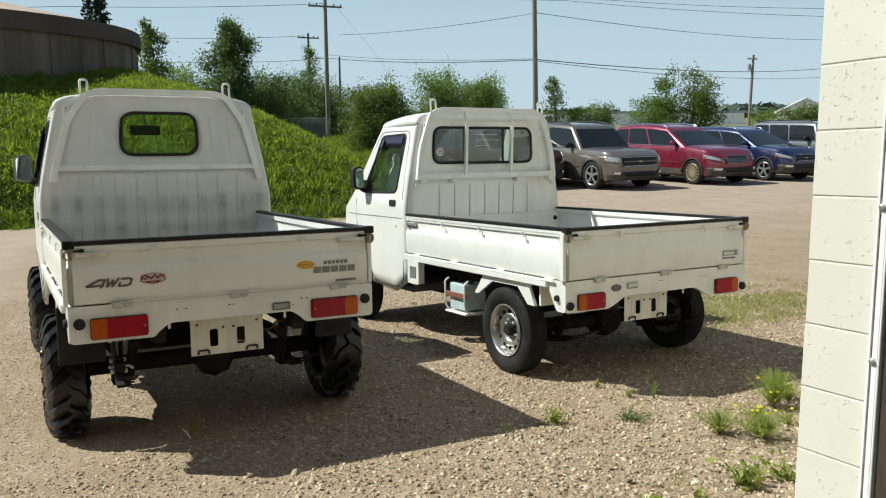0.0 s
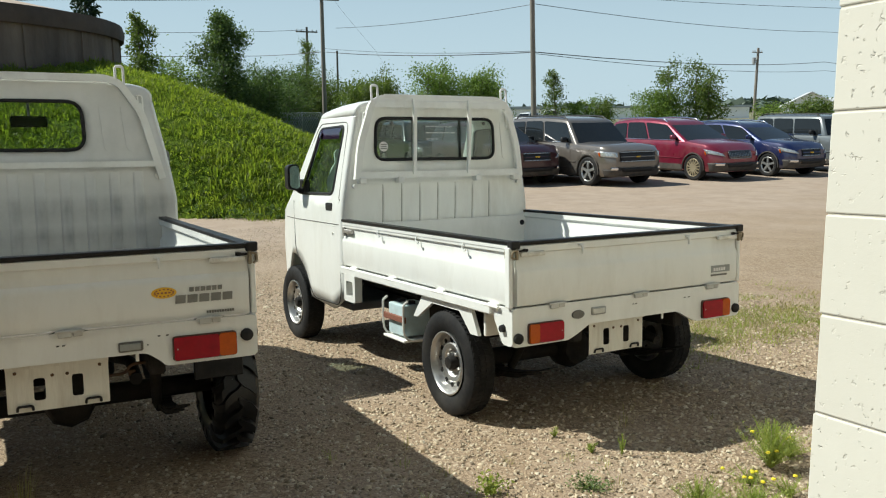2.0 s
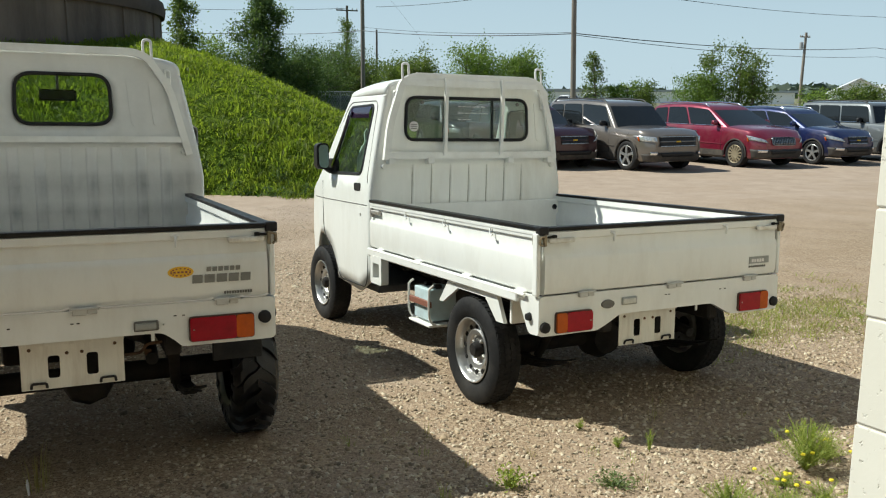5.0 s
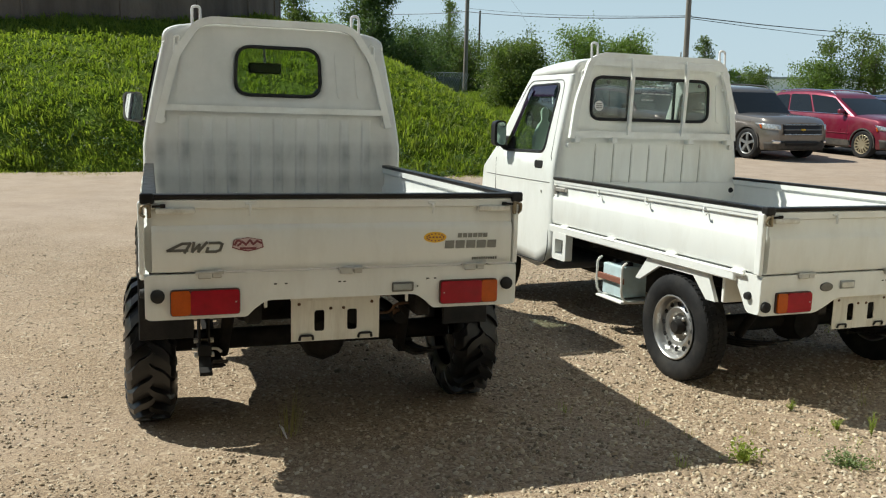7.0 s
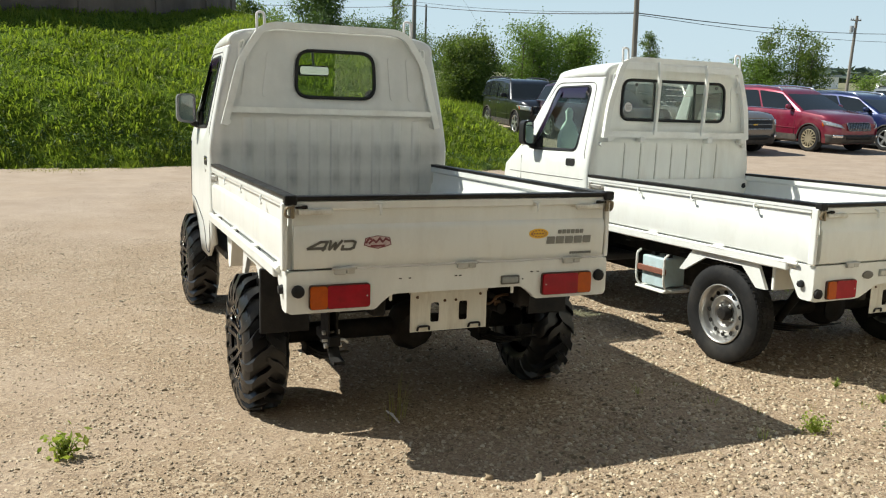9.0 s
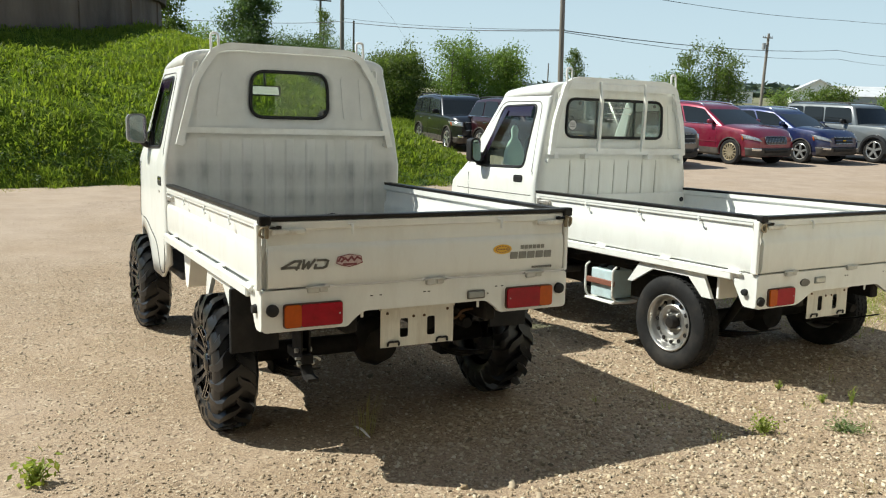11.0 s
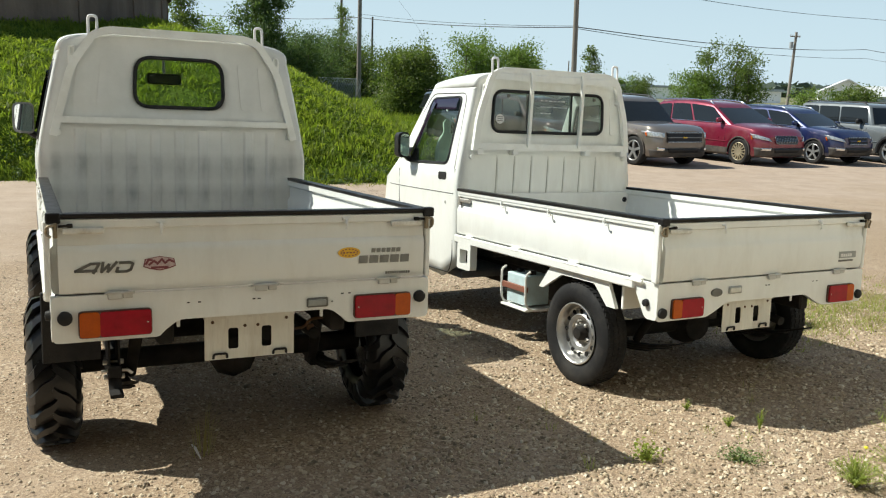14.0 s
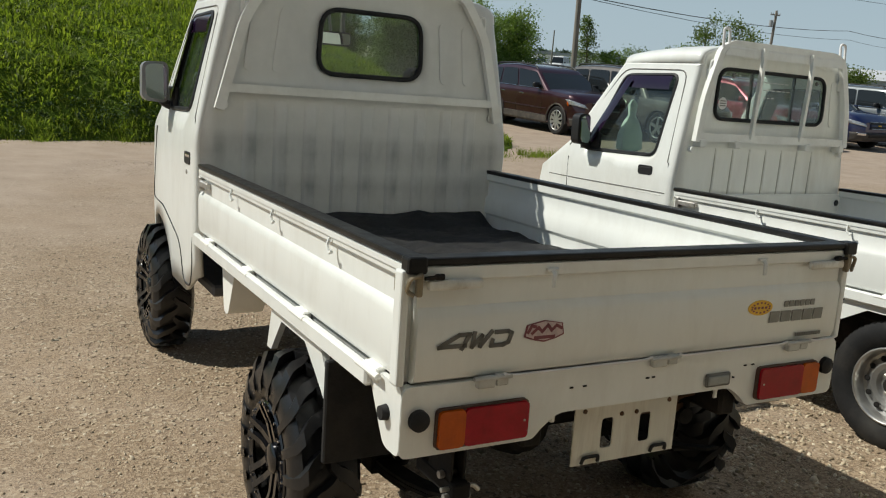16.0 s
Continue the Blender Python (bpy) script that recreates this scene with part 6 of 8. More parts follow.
# ---- parked cars ----
def car(name, m, label, paint, L, W, H, wb, fo, hood, belt, cowl, rake, wheel_r=0.36, boxy=0.0, spokes=10, rim_mat=None, grille="bars", face=0.16, group="parked cars"):
    """A parked SUV: origin on the ground under its middle, +y its nose. cowl: from nose to windscreen foot; rake: run of the windscreen; face: how far the nose leans back."""
    C = thing(name, m, label, "car", group)
    n0, t0 = L / 2, -L / 2
    fa, ra = n0 - fo, n0 - fo - wb
    hw = W / 2
    cy_ = n0 - cowl
    rnd, run = 0.30 - 0.16 * boxy, 0.62

    def top(y):
        if y < cy_:
            return belt
        t = (y - cy_) / (n0 - cy_)
        return belt + (hood - belt) * t - (0.17 - 0.08 * boxy) * max(0, (t - 0.66) / 0.34) ** 2.2

    def half(y):
        f = max(0, (abs(y) - (n0 - run)) / run)
        return hw * (1 - rnd * f ** 2.4)

    def back_lean(y, z):
        """The nose leans back above the bumper and tucks in below it."""
        f = max(0, (y - (n0 - 0.55)) / 0.55)
        return f * (face * max(0, (z - 0.60) / 0.45) + 0.10 * max(0, (0.46 - z) / 0.2))

    def nose(x, z, out=0.008):
        a = abs(x) / hw
        y = n0 if a <= 1 - rnd else n0 - run + run * max(0, (1 - a) / rnd) ** (1 / 2.4)
        return (x, y - back_lean(y, z) + out, z)

    ar = wheel_r + 0.05
    ys_ = set(np.linspace(t0, n0 - 0.5, 22)) | set(n0 - 0.5 * (1 - np.linspace(0, 1, 9) ** 0.6))
    for ax in (fa, ra):
        ys_ |= {ax + ar * math.cos(a) for a in np.linspace(0, math.pi, 15)} | {ax - ar - 0.004, ax + ar + 0.004}
    ys_ = sorted(ys_)

    def low(y):
        z = 0.27
        for ax in (fa, ra):
            if abs(y - ax) < ar:
                z = max(z, wheel_r + math.sqrt(ar * ar - (y - ax) ** 2))
        return z

    rings = []
    for y in ys_:
        h, zb, zt = half(y), low(y), top(y)
        zm = max(0.60 * belt, zb + 0.02)
        sh = zt - 0.10
        prof = [(0, zb), (h * 0.90, zb), (h * 0.972, zb + 0.03 if zb > 0.5 else zb + 0.09), (h * 0.985, (zb + zm) / 2), (h, zm), (h * 0.992, max(zm + 0.006, (sh + zm) / 2)), (h * 0.978, max(sh, zm + 0.012)), (h * 0.945, zt - 0.03), (h * 0.88, zt + 0.0), (h * 0.62, zt + 0.022), (h * 0.52, zt + 0.032), (0, zt + 0.036)]
        ring = [(x, y - back_lean(y, z), z) for x, z in prof]
        rings.append(ring + [(-x, yy, z) for x, yy, z in ring[-2:0:-1]])
    bm = B()
    loft(bm, rings, close=True, caps=True)
    body = part("body", bm, paint, C, smooth=38)

    def patch(name_, corners, mat, parent, label_="", out=0.010, thick=0.012, n=8):
        """A panel laid on the nose between four (x, z) corners: lower inner, lower outer, upper outer, upper inner."""
        bm_ = B()
        a, b, c, d = [Vector(p) for p in corners]
        loft(bm_, [[nose(*(a.lerp(b, i / n)).lerp(d.lerp(c, i / n), j / 4), out) for i in range(n + 1)] for j in range(5)])
        return thicken(part(name_, bm_, mat, parent, label_, smooth=50), thick, 0)

    fw = hw * (1 - rnd)
    for s in (-1, 1):
        bm = B()
        loft(bm, [[(s * half(y) * k, y, z) for k, z in ((0.955, 0.255), (0.988, 0.30), (0.996, 0.40), (1.0, 0.455))] for y in np.linspace(ra + ar + 0.03, fa - ar - 0.03, 6)])
        thicken(part("sill", bm, M_CLAD, body), 0.022, 0)
    patch("lower_bumper", [(-hw * 0.93, 0.28), (hw * 0.93, 0.28), (hw * 0.965, 0.47 if boxy else 0.53), (-hw * 0.965, 0.47 if boxy else 0.53)], M_CLAD, body, n=24)
    patch("lower_intake", [(-fw * 0.70, 0.40), (fw * 0.70, 0.40), (fw * 0.80, 0.50), (-fw * 0.80, 0.50)], M_BLACK, body, out=0.018, n=12)
    for ax in (fa, ra):
        for s in (-1, 1):
            bm = B()
            pts = [(s * (half(ax) * 0.992 + 0.004), ax + (ar - 0.004) * math.cos(a), wheel_r + (ar - 0.004) * math.sin(a)) for a in np.linspace(-0.15, math.pi + 0.15, 17)]
            tube(bm, pts, 0.020 + 0.045 * (boxy > 0.9), 6)
            part("wheel_arch", bm, M_BLACK if boxy > 0.9 else M_CLAD, body, smooth=50)
    bm = B()
    box(bm, -hw * 0.80, hw * 0.80, t0 + 0.3, n0 - 0.55, 0.22, 0.62)
    part("underbody", bm, M_UNDER, C)
    # cabin
    rt = H - 0.03

    def arch(y):
        """The roof falls away gently towards both ends."""
        t = (y - (tf + tr) / 2) / ((tf - tr) / 2)
        return (0.085 - 0.075 * min(1, boxy)) * t * t

    def plan(f_y, r_y, w, z, k, bow=0.0):
        out = []
        ring = rounded([(-w, r_y), (w, r_y), (w, f_y), (-w, f_y)], k, 4)
        step = [Vector(p) for p in ring]
        for i, p in enumerate(step):
            q = step[(i + 1) % len(step)]
            long_edge = i % (len(step) // 4) == len(step) // 4 - 1
            for j in range(6 if long_edge else 1):
                x, y = p.lerp(q, j / 6)
                out.append((x, y + (bow * (1 - (x / w) ** 2) if y > (f_y + r_y) / 2 else 0), z - (arch(y) if z > zc0 + 0.01 else 0)))
        return out
    bf, br = cy_ + 0.03, t0 + 0.06
    tf, tr = cy_ - rake, t0 + 0.30 - 0.16 * boxy
    wb_, wt = hw * 0.945, hw * (0.76 + 0.10 * boxy)
    zc0, zc1 = belt - 0.04, rt - 0.055
    bm = B()
    loft(bm, [plan(bf, br, wb_, zc0, 0.10, 0.10), plan(tf, tr, wt, zc1, 0.10, 0.04), plan(tf - 0.05, tr + 0.04, wt - 0.035, rt - 0.012, 0.12, 0.03), plan(tf - 0.22, tr + 0.20, wt - 0.14, H - 0.004, 0.15), plan(tf - 0.5, tr + 0.45, wt - 0.36, H + 0.012, 0.15)], close=True, caps=True)
    cab = part("cabin", bm, paint, C, smooth=40)

    def on_side(s, u, v):
        """u along the car (0 rear to 1 front of the cabin), v up the side."""
        ya, yb = br + (tr - br) * v, bf + (tf - bf) * v
        z = zc0 + (zc1 - arch(tr + (tf - tr) * u) - zc0) * v
        return (s * (wb_ + (wt - wb_) * v + 0.016), ya + (yb - ya) * u, z)
    for s in (-1, 1):
        for a0, a1, b0, b1 in ((0.035, 0.285, 0.060, 0.268), (0.305, 0.565, 0.290, 0.578), (0.588, 0.940, 0.602, 0.962)):
            bm = B()
            ring = rounded([(a0, 0.11), (a1, 0.11), (b1, 0.95), (b0, 0.95)], 0.05, 4)
            bm.faces.new([bm.verts.new(on_side(s, u, v)) for u, v in ring])
            part("side_window", bm, M_CARGLASS, cab)
        bm = B()
        p0, p1 = on_side(s, 0.03, 0.10), on_side(s, 0.95, 0.10)
        tube(bm, [p0, p1], 0.009, 6)
        part("window_strip", bm, M_CHROME, cab)
        bm = B()
        tube(bm, bent([(s * (wt - 0.09), tr + 0.12, rt - 0.01 - arch(tr + 0.12)), (s * (wt - 0.09), tr + 0.22, H - arch(tr + 0.22) + 0.035), (s * (wt - 0.09), (tf + tr) / 2, H + 0.038), (s * (wt - 0.09), tf - 0.30, H - arch(tf - 0.30) + 0.035), (s * (wt - 0.09), tf - 0.16, rt - 0.01 - arch(tf - 0.16))], 3), 0.023, 6)
        part("roof_rail", bm, M_CHROME if not boxy else M_BLACK, cab, smooth=60)
        mx, my = s * (wb_ + 0.09), bf - 0.50
        bm = B()
        box(bm, mx - 0.10, mx + 0.10, my - 0.05, my + 0.07, belt + 0.02, belt + 0.16, 0.045, 3)
        part("door_mirror", bm, paint if not boxy else M_BLACK, C, smooth=50)
        for yy in (on_side(s, 0.33, 0)[1], on_side(s, 0.61, 0)[1]):
            bm = B()
            box(bm, s * (half(yy) * 0.984) - 0.012, s * (half(yy) * 0.984) + 0.020, yy, yy + 0.19, belt - 0.19, belt - 0.162, 0.008, 1)
            part("door_handle", bm, M_CHROME, body)
        for u in (0.285, 0.57, 0.93):
            yy = on_side(s, u, 0)[1]
            bm = B()
            tube(bm, [(s * (half(yy) * 0.975 + 0.003), yy, belt - 0.10), (s * (half(yy) + 0.001), yy, 0.60 * belt), (s * (half(yy) * 0.985), yy + 0.01, 0.40)], 0.004, 5)
            part("door_seam", bm, M_BLACK, body)
        bm = B()
        tube(bm, [(s * (half(y) + 0.001), y, 0.56 * belt) for y in np.linspace(ra + ar + 0.05, fa - ar - 0.05, 5)], 0.014, 6)
        part("side_moulding", bm, paint, body)
        bm = B()
        box(bm, s * hw * 0.70 - 0.055, s * hw * 0.70 + 0.055, t0 - 0.012, t0 + 0.05, belt - 0.30, belt - 0.02, 0.02, 2)
        part("tail_lamp", bm, M_RED, C)
    bm = B()
    pts = []
    for v, k, bow in ((0.05, 0.945, 0.10), (0.5, 0.94, 0.07), (0.96, 0.92, 0.043)):
        z = zc0 + (zc1 - arch(tf) - zc0) * v
        y = bf + (tf - bf) * v + 0.010
        w = wb_ + (wt - wb_) * v
        pts.append([(w * k * q, y + bow * (1 - (k * q) ** 2), z) for q in np.linspace(-1, 1, 13)])
    loft(bm, pts)
    part("windscreen", bm, M_CARGLASS, cab, smooth=60)
    # nose
    zt = top(n0 - 0.12)
    for s in (-1, 1):
        if boxy > 0.9:
            bm = B()
            lathe(bm, [(0.0, 0.09), (0.035, 0.085), (0.05, 0.0)], (s * hw * 0.55, n0 - 0.03, zt - 0.17), 18, "y")
            part("headlight", bm, M_CLEARLENS, C, "clear round headlight", smooth=30)
        else:
            k = 0.06 + 0.04 * boxy
            low_in, up_in = (0.22, 0.09) if boxy > 0.2 else (0.235, 0.135)
            hl = patch("headlight", [(s * fw * (0.92 if boxy > 0.2 else 0.84), zt - low_in), (s * hw * (0.91 + k), zt - (0.20 if boxy > 0.2 else 0.15)), (s * hw * (0.935 + k), zt - (0.06 if boxy > 0.2 else 0.025)), (s * fw * (0.92 if boxy > 0.2 else 1.0), zt - up_in)], M_HEADLAMP, C, "clear wrap-round headlight")
            patch("indicator", [(s * hw * (0.955 + k * 0.3), zt - 0.20), (s * hw * (0.965 + k * 0.3), zt - 0.19), (s * hw * (0.972 + k * 0.3), zt - 0.09), (s * hw * (0.962 + k * 0.3), zt - 0.09)], M_AMBER, hl, out=0.013, n=3)
        patch("fog_lamp", [(s * fw * 0.92, 0.455), (s * hw * 0.86, 0.455), (s * hw * 0.86, 0.525), (s * fw * 0.92, 0.525)], M_CHROME, C)
    g = new("grille")
    g.parent = C
    gw, g0, g1 = (fw * 0.80, zt - 0.34, zt - 0.07) if boxy > 0.2 else (fw * 0.62, zt - 0.29, zt - 0.075)
    patch("grille_back", [(-gw, g0), (gw, g0), (gw * 1.04, g1), (-gw * 1.04, g1)], M_BLACK, g, n=12)
    if grille == "bars":
        for z in (g0 + 0.005, (g0 + g1) / 2 - 0.012, g1 - 0.022):
            patch("grille_bar", [(-gw, z), (gw, z), (gw, z + 0.026), (-gw, z + 0.026)], M_GRILLE if z != (g0 + g1) / 2 - 0.012 else paint, g, out=0.022, n=12)
        patch("emblem", [(-0.07, (g0 + g1) / 2 - 0.018), (0.07, (g0 + g1) / 2 - 0.018), (0.07, (g0 + g1) / 2 + 0.018), (-0.07, (g0 + g1) / 2 + 0.018)], M_YELLOW, g, out=0.034, n=3)
    else:
        n = 13 if grille == "fine" else 7
        for k in range(n):
            x = -gw * 0.9 + k * gw * 1.8 / (n - 1)
            patch("grille_bar", [(x - 0.010, g0 + 0.02), (x + 0.010, g0 + 0.02), (x + 0.010, g1 - 0.02), (x - 0.010, g1 - 0.02)], M_GRILLE if grille == "fine" else paint, g, out=0.018, n=2)
        bm = B()
        oval = rounded([(-gw, g0), (gw, g0), (gw * 1.04, g1), (-gw * 1.04, g1)], 0.07, 5)
        tube(bm, [nose(x, z, 0.012) for x, z in oval + oval[:1]], 0.012, 6)
        part("grille_surround", bm, M_GRILLE, g, smooth=60)
    rm = rim_mat or M_ALLOY
    shared = {}
    for ax in (fa, ra):
        for s in (-1, 1):
            wh = new("wheel")
            wh.parent, wh.location = C, (s * (hw - 0.125), ax, wheel_r)
            r0 = wheel_r * 0.68
            bm = B()
            lathe(bm, [(-0.10, r0), (-0.118, wheel_r * 0.80), (-0.115, wheel_r * 0.93), (-0.09, wheel_r), (0.09, wheel_r), (0.115, wheel_r * 0.93), (0.118, wheel_r * 0.80), (0.10, r0)], seg=36, cap=False)
            part("tyre", bm, M_TYRE, wh, smooth=40)
            bm = B()
            lathe(bm, [(s * 0.080, r0 * 0.91), (s * 0.10, r0 * 0.95), (s * 0.112, r0 * 1.0), (s * 0.108, r0 * 1.03), (s * 0.09, r0 * 1.03)], seg=36, cap=False)
            part("rim", bm, rm, wh, smooth=40)
            bm = B()
            lathe(bm, [(s * 0.01, 0.0), (s * 0.01, r0 * 0.95), (s * 0.085, r0 * 0.935)], seg=30, cap=False)
            part("barrel", bm, M_UNDER, wh, smooth=40)
            bm = B()
            lathe(bm, [(s * 0.022, r0 * 0.90), (s * 0.030, r0 * 0.90), (s * 0.030, 0.0)], seg=30)
            part("brake_disc", bm, M_UNDER, wh, smooth=40)
            for k in range(spokes):
                if s not in shared:
                    bm = B()
                    bar(bm, [(s * 0.088, 0, 0.02), (s * 0.098, 0, r0 * 0.5), (s * 0.092, 0, r0 * 0.97)], r0 * (2.2 if spokes > 7 else 1.25) / spokes, 0.03, (1, 0, 0))
                    shared[s] = sp = part("spoke", bm, rm, wh)
                else:
                    sp = new("spoke", shared[s].data)
                    sp.parent = wh
                sp.rotation_euler = (k * math.tau / spokes, 0, 0)
            bm = B()
            lathe(bm, [(s * 0.06, r0 * 0.24), (s * 0.104, r0 * 0.22), (s * 0.108, 0.0)], seg=14)
            part("centre_cap", bm, rm, wh, smooth=40)
    return C


P_TAUPE = car_paint("taupe_metallic", (0.16, 0.142, 0.125), 0.35)
P_RED = car_paint("red_metallic", (0.215, 0.012, 0.038), 0.35)
P_BLUE = car_paint("dark_blue_metallic", (0.010, 0.020, 0.090), 0.35)
P_GREY = car_paint("grey_paint", (0.16, 0.175, 0.18), 0.3)
P_MAROON = car_paint("dark_maroon", (0.036, 0.006, 0.012), 0.4, 0.06)
P_BLACK = car_paint("black_paint", (0.008, 0.009, 0.012), 0.2, 0.05)
M_GOLDRIM = surf("dusty_gold_rim", (0.40, 0.34, 0.23), 0.4, 0.5, 0.1, 9.0)


def park(xw, yw, W, L, fo, turn=0.0):
    """Stands a car with its nose towards the yard so that its near front wheel is at (xw, yw)."""
    c = Matrix.Translation((xw, yw, float(ground_z(xw, yw)))) @ Matrix.Rotation(radians(180 + turn), 4, "Z")
    return c @ Matrix.Translation((-(W / 2 - 0.02), -(L / 2 - fo), 0))


car("suv", park(13.87, 15.45, 2.0, 4.98, 0.90, 3), "dusty taupe full-size SUV parked facing the yard", P_TAUPE, 4.98, 2.0, 1.84, 2.95, 0.90, 1.07, 1.13, 1.42, 0.55, 0.395, 0.4, 5, M_ALLOY, face=0.07)
car("suv", park(17.5, 15.3, 1.98, 4.92, 0.88, 2), "red crossover with silver grille parked in a row", P_RED, 4.92, 1.98, 1.76, 3.0, 0.88, 1.00, 1.13, 1.20, 0.92, 0.37, 0.0, 14, M_GOLDRIM, grille="fine", face=0.16)
car("suv", park(20.5, 15.3, 1.855, 4.50, 0.86, 2), "dark blue compact SUV parked in a row", P_BLUE, 4.50, 1.855, 1.64, 2.66, 0.86, 0.98, 1.08, 1.12, 0.92, 0.35, 0.0, 5, M_ALLOY, face=0.14)
car("suv", park(23.2, 14.75, 1.88, 4.4, 0.60, 0), "grey boxy off-road car with black flares", P_GREY, 4.4, 1.84, 1.82, 2.95, 0.60, 1.14, 1.18, 1.35, 0.22, 0.40, 1.0, 5, M_ALLOY, grille="slots", face=0.02)
car("suv", park(11.7, 16.9, 1.94, 4.74, 0.86, 1.5), "dark maroon SUV with bright wheels parked in a row", P_MAROON, 4.74, 1.94, 1.72, 2.915, 0.86, 1.05, 1.13, 1.35, 0.75, 0.375, 0.1, 10, M_ALLOY, face=0.10)
car("suv", park(11.2, 21.2, 1.86, 4.48, 0.82, -7), "black boxy SUV parked on the grass edge", P_BLACK, 4.48, 1.86, 1.74, 2.76, 0.82, 1.08, 1.13, 1.35, 0.45, 0.375, 0.45, 5, M_ALLOY, face=0.08)
P_WHITE = car_paint("white_car_paint", (0.75, 0.75, 0.74), 0.0)
car("suv", pose(65.0, 97.9, -0.48, 0, 0, 120), "white car far off beyond the yard", P_WHITE, 4.9, 1.9, 1.75, 2.9, 0.9, 1.05, 1.12, 1.4, 0.6, 0.37, 0.3, 5, M_ALLOY, group="far vehicles")
car("suv", pose(67.9, 95.8, -0.48, 0, 0, 130), "white van far off beyond the yard", P_WHITE, 4.9, 1.9, 2.10, 2.9, 0.9, 1.05, 1.15, 1.0, 0.5, 0.37, 0.6, 5, M_ALLOY, group="far vehicles")

# ---- concrete tank on the mound ----
tank = thing("water_tank", pose(-5.3, 29.1, 0), "round weathered concrete tank with a low brown roof", "water tank")
bm = B()
lathe(bm, [(1.4, 9.0), (4.0, 9.0)], seg=72, axis="z")
part("tank_wall", bm, M_CONCRETE, tank, "stained grey-brown concrete wall", smooth=40)
bm = B()
lathe(bm, [(3.88, 8.9), (3.86, 9.16), (4.10, 9.20), (4.34, 9.14), (4.36, 8.7)], seg=72, axis="z")
part("roof_rim", bm, M_TANKRIM, tank, smooth=40)
bm = B()
lathe(bm, [(4.33, 9.10), (4.9, 6.5), (5.5, 3.2), (5.9, 0.3)], seg=72, axis="z")
part("tank_roof", bm, M_TANKROOF, tank, smooth=60)
for k in range(8):
    bm = B()
    a = -1.9 + k * 0.26
    box(bm, -0.05, 0.05, -0.03, 0.03, 2.0, 3.86, 0.01, 1)
    ob = part("wall_seam", bm, M_CONCRETE, tank)
    ob.matrix_local = Matrix.Rotation(a, 4, "Z") @ Matrix.Translation((9.0, 0, 0))


# ---- trees and bushes ----
def leaves(centres, spread_, count, size, rng, flat=0.0):
    """Small two-sided leaf quads scattered round the limb ends."""
    # some clumps are fuller than others, which leaves gaps between them
    weight = rng.uniform(0.25, 1.0, len(centres)) ** 1.5
    i = rng.choice(len(centres), count, p=weight / weight.sum())
    c, wide = centres[i], np.broadcast_to(np.asarray(spread_, float), (len(centres),))[i]
    p = c + rng.normal(0, 1, (count, 3)) * wide[:, None]
    a = rng.normal(0, 1, (count, 3))
    a /= np.linalg.norm(a, axis=1)[:, None]
    b = np.cross(a, rng.normal(0, 1, (count, 3)))
    b /= np.linalg.norm(b, axis=1)[:, None]
    s = (size * rng.uniform(0.6, 1.35, count))[:, None]
    v = np.stack([p - a * s, p + b * s * 0.5, p + a * s, p - b * s * 0.5], 1).reshape(-1, 3)
    return v


def tree(name, x, y, height, width, label, category, mat, seed, count=3500, leaf=0.10, stems=1, bare=0.12, taper=0.6):
    """Trunk and limbs under one crown of leaves; taper: how far the crown narrows to its top."""
    rng = np.random.RandomState(seed)
    T = thing(name, place(x, y, 0, -0.05), label, category, "trees behind the yard")
    bm = B()
    ends = []
    for st in range(stems):
        ang = rng.uniform(0, math.tau)
        bx, by = (0, 0) if stems == 1 else (math.cos(ang) * width * 0.22, math.sin(ang) * width * 0.22)
        hh = height * (1 if stems == 1 else rng.uniform(0.72, 1.0))
        lean = rng.normal(0, 0.05, 2) * hh
        axis = [(bx + lean[0] * t + 0.06 * math.sin(5 * t + st), by + lean[1] * t, hh * t * 0.97) for t in np.linspace(0, 1, 7)]
        r0 = 0.018 * hh + 0.02
        tube(bm, axis, [r0 * (1 - 0.88 * t) for t in np.linspace(0, 1, 7)], 7)
        limbs = int(16 + 10 * (stems == 1))
        for k in range(limbs):
            t = bare + (1 - bare) * (k + rng.rand()) / limbs
            i = min(5, int(t * 6))
            p = Vector(axis[i]).lerp(Vector(axis[i + 1]), t * 6 - i)
            reach = width * 0.5 * (1 - taper * t) * rng.uniform(0.40, 1.20) * (1 if stems == 1 else 0.75) * min(1, 0.45 + t * 1.6)
            aa = k * 2.4 + rng.uniform(-0.4, 0.4)
            e = p + Vector((math.cos(aa) * reach, math.sin(aa) * reach, reach * rng.uniform(0.25, 0.75)))
            tube(bm, [p, p.lerp(e, 0.5) + Vector((0, 0, -0.04 * reach)), e], [r0 * 0.35 * (1 - 0.7 * t) + 0.006, 0.012, 0.005], 5, cap=False)
            for f in (0.45, 0.75, 1.0):
                q = p.lerp(e, f)
                ends.append(q)
                ends.append(q + Vector(rng.normal(0, 0.12 * reach + 0.04, 3)))
        ends.append(Vector(axis[-1]))
    part("trunk", bm, M_BARK, T)
    tips = np.array([tuple(e) for e in ends])
    wide = (0.060 * width + 0.05) * (1 - 0.6 * taper * np.clip(tips[:, 2] / height, 0, 1))
    v = leaves(tips, wide, int(count * 3.5), leaf * 0.57, rng)
    v[:, 2] = np.maximum(v[:, 2], 0.05)
    raw("crown", v, np.arange(len(v)).reshape(-1, 4), mat, T)
    return T


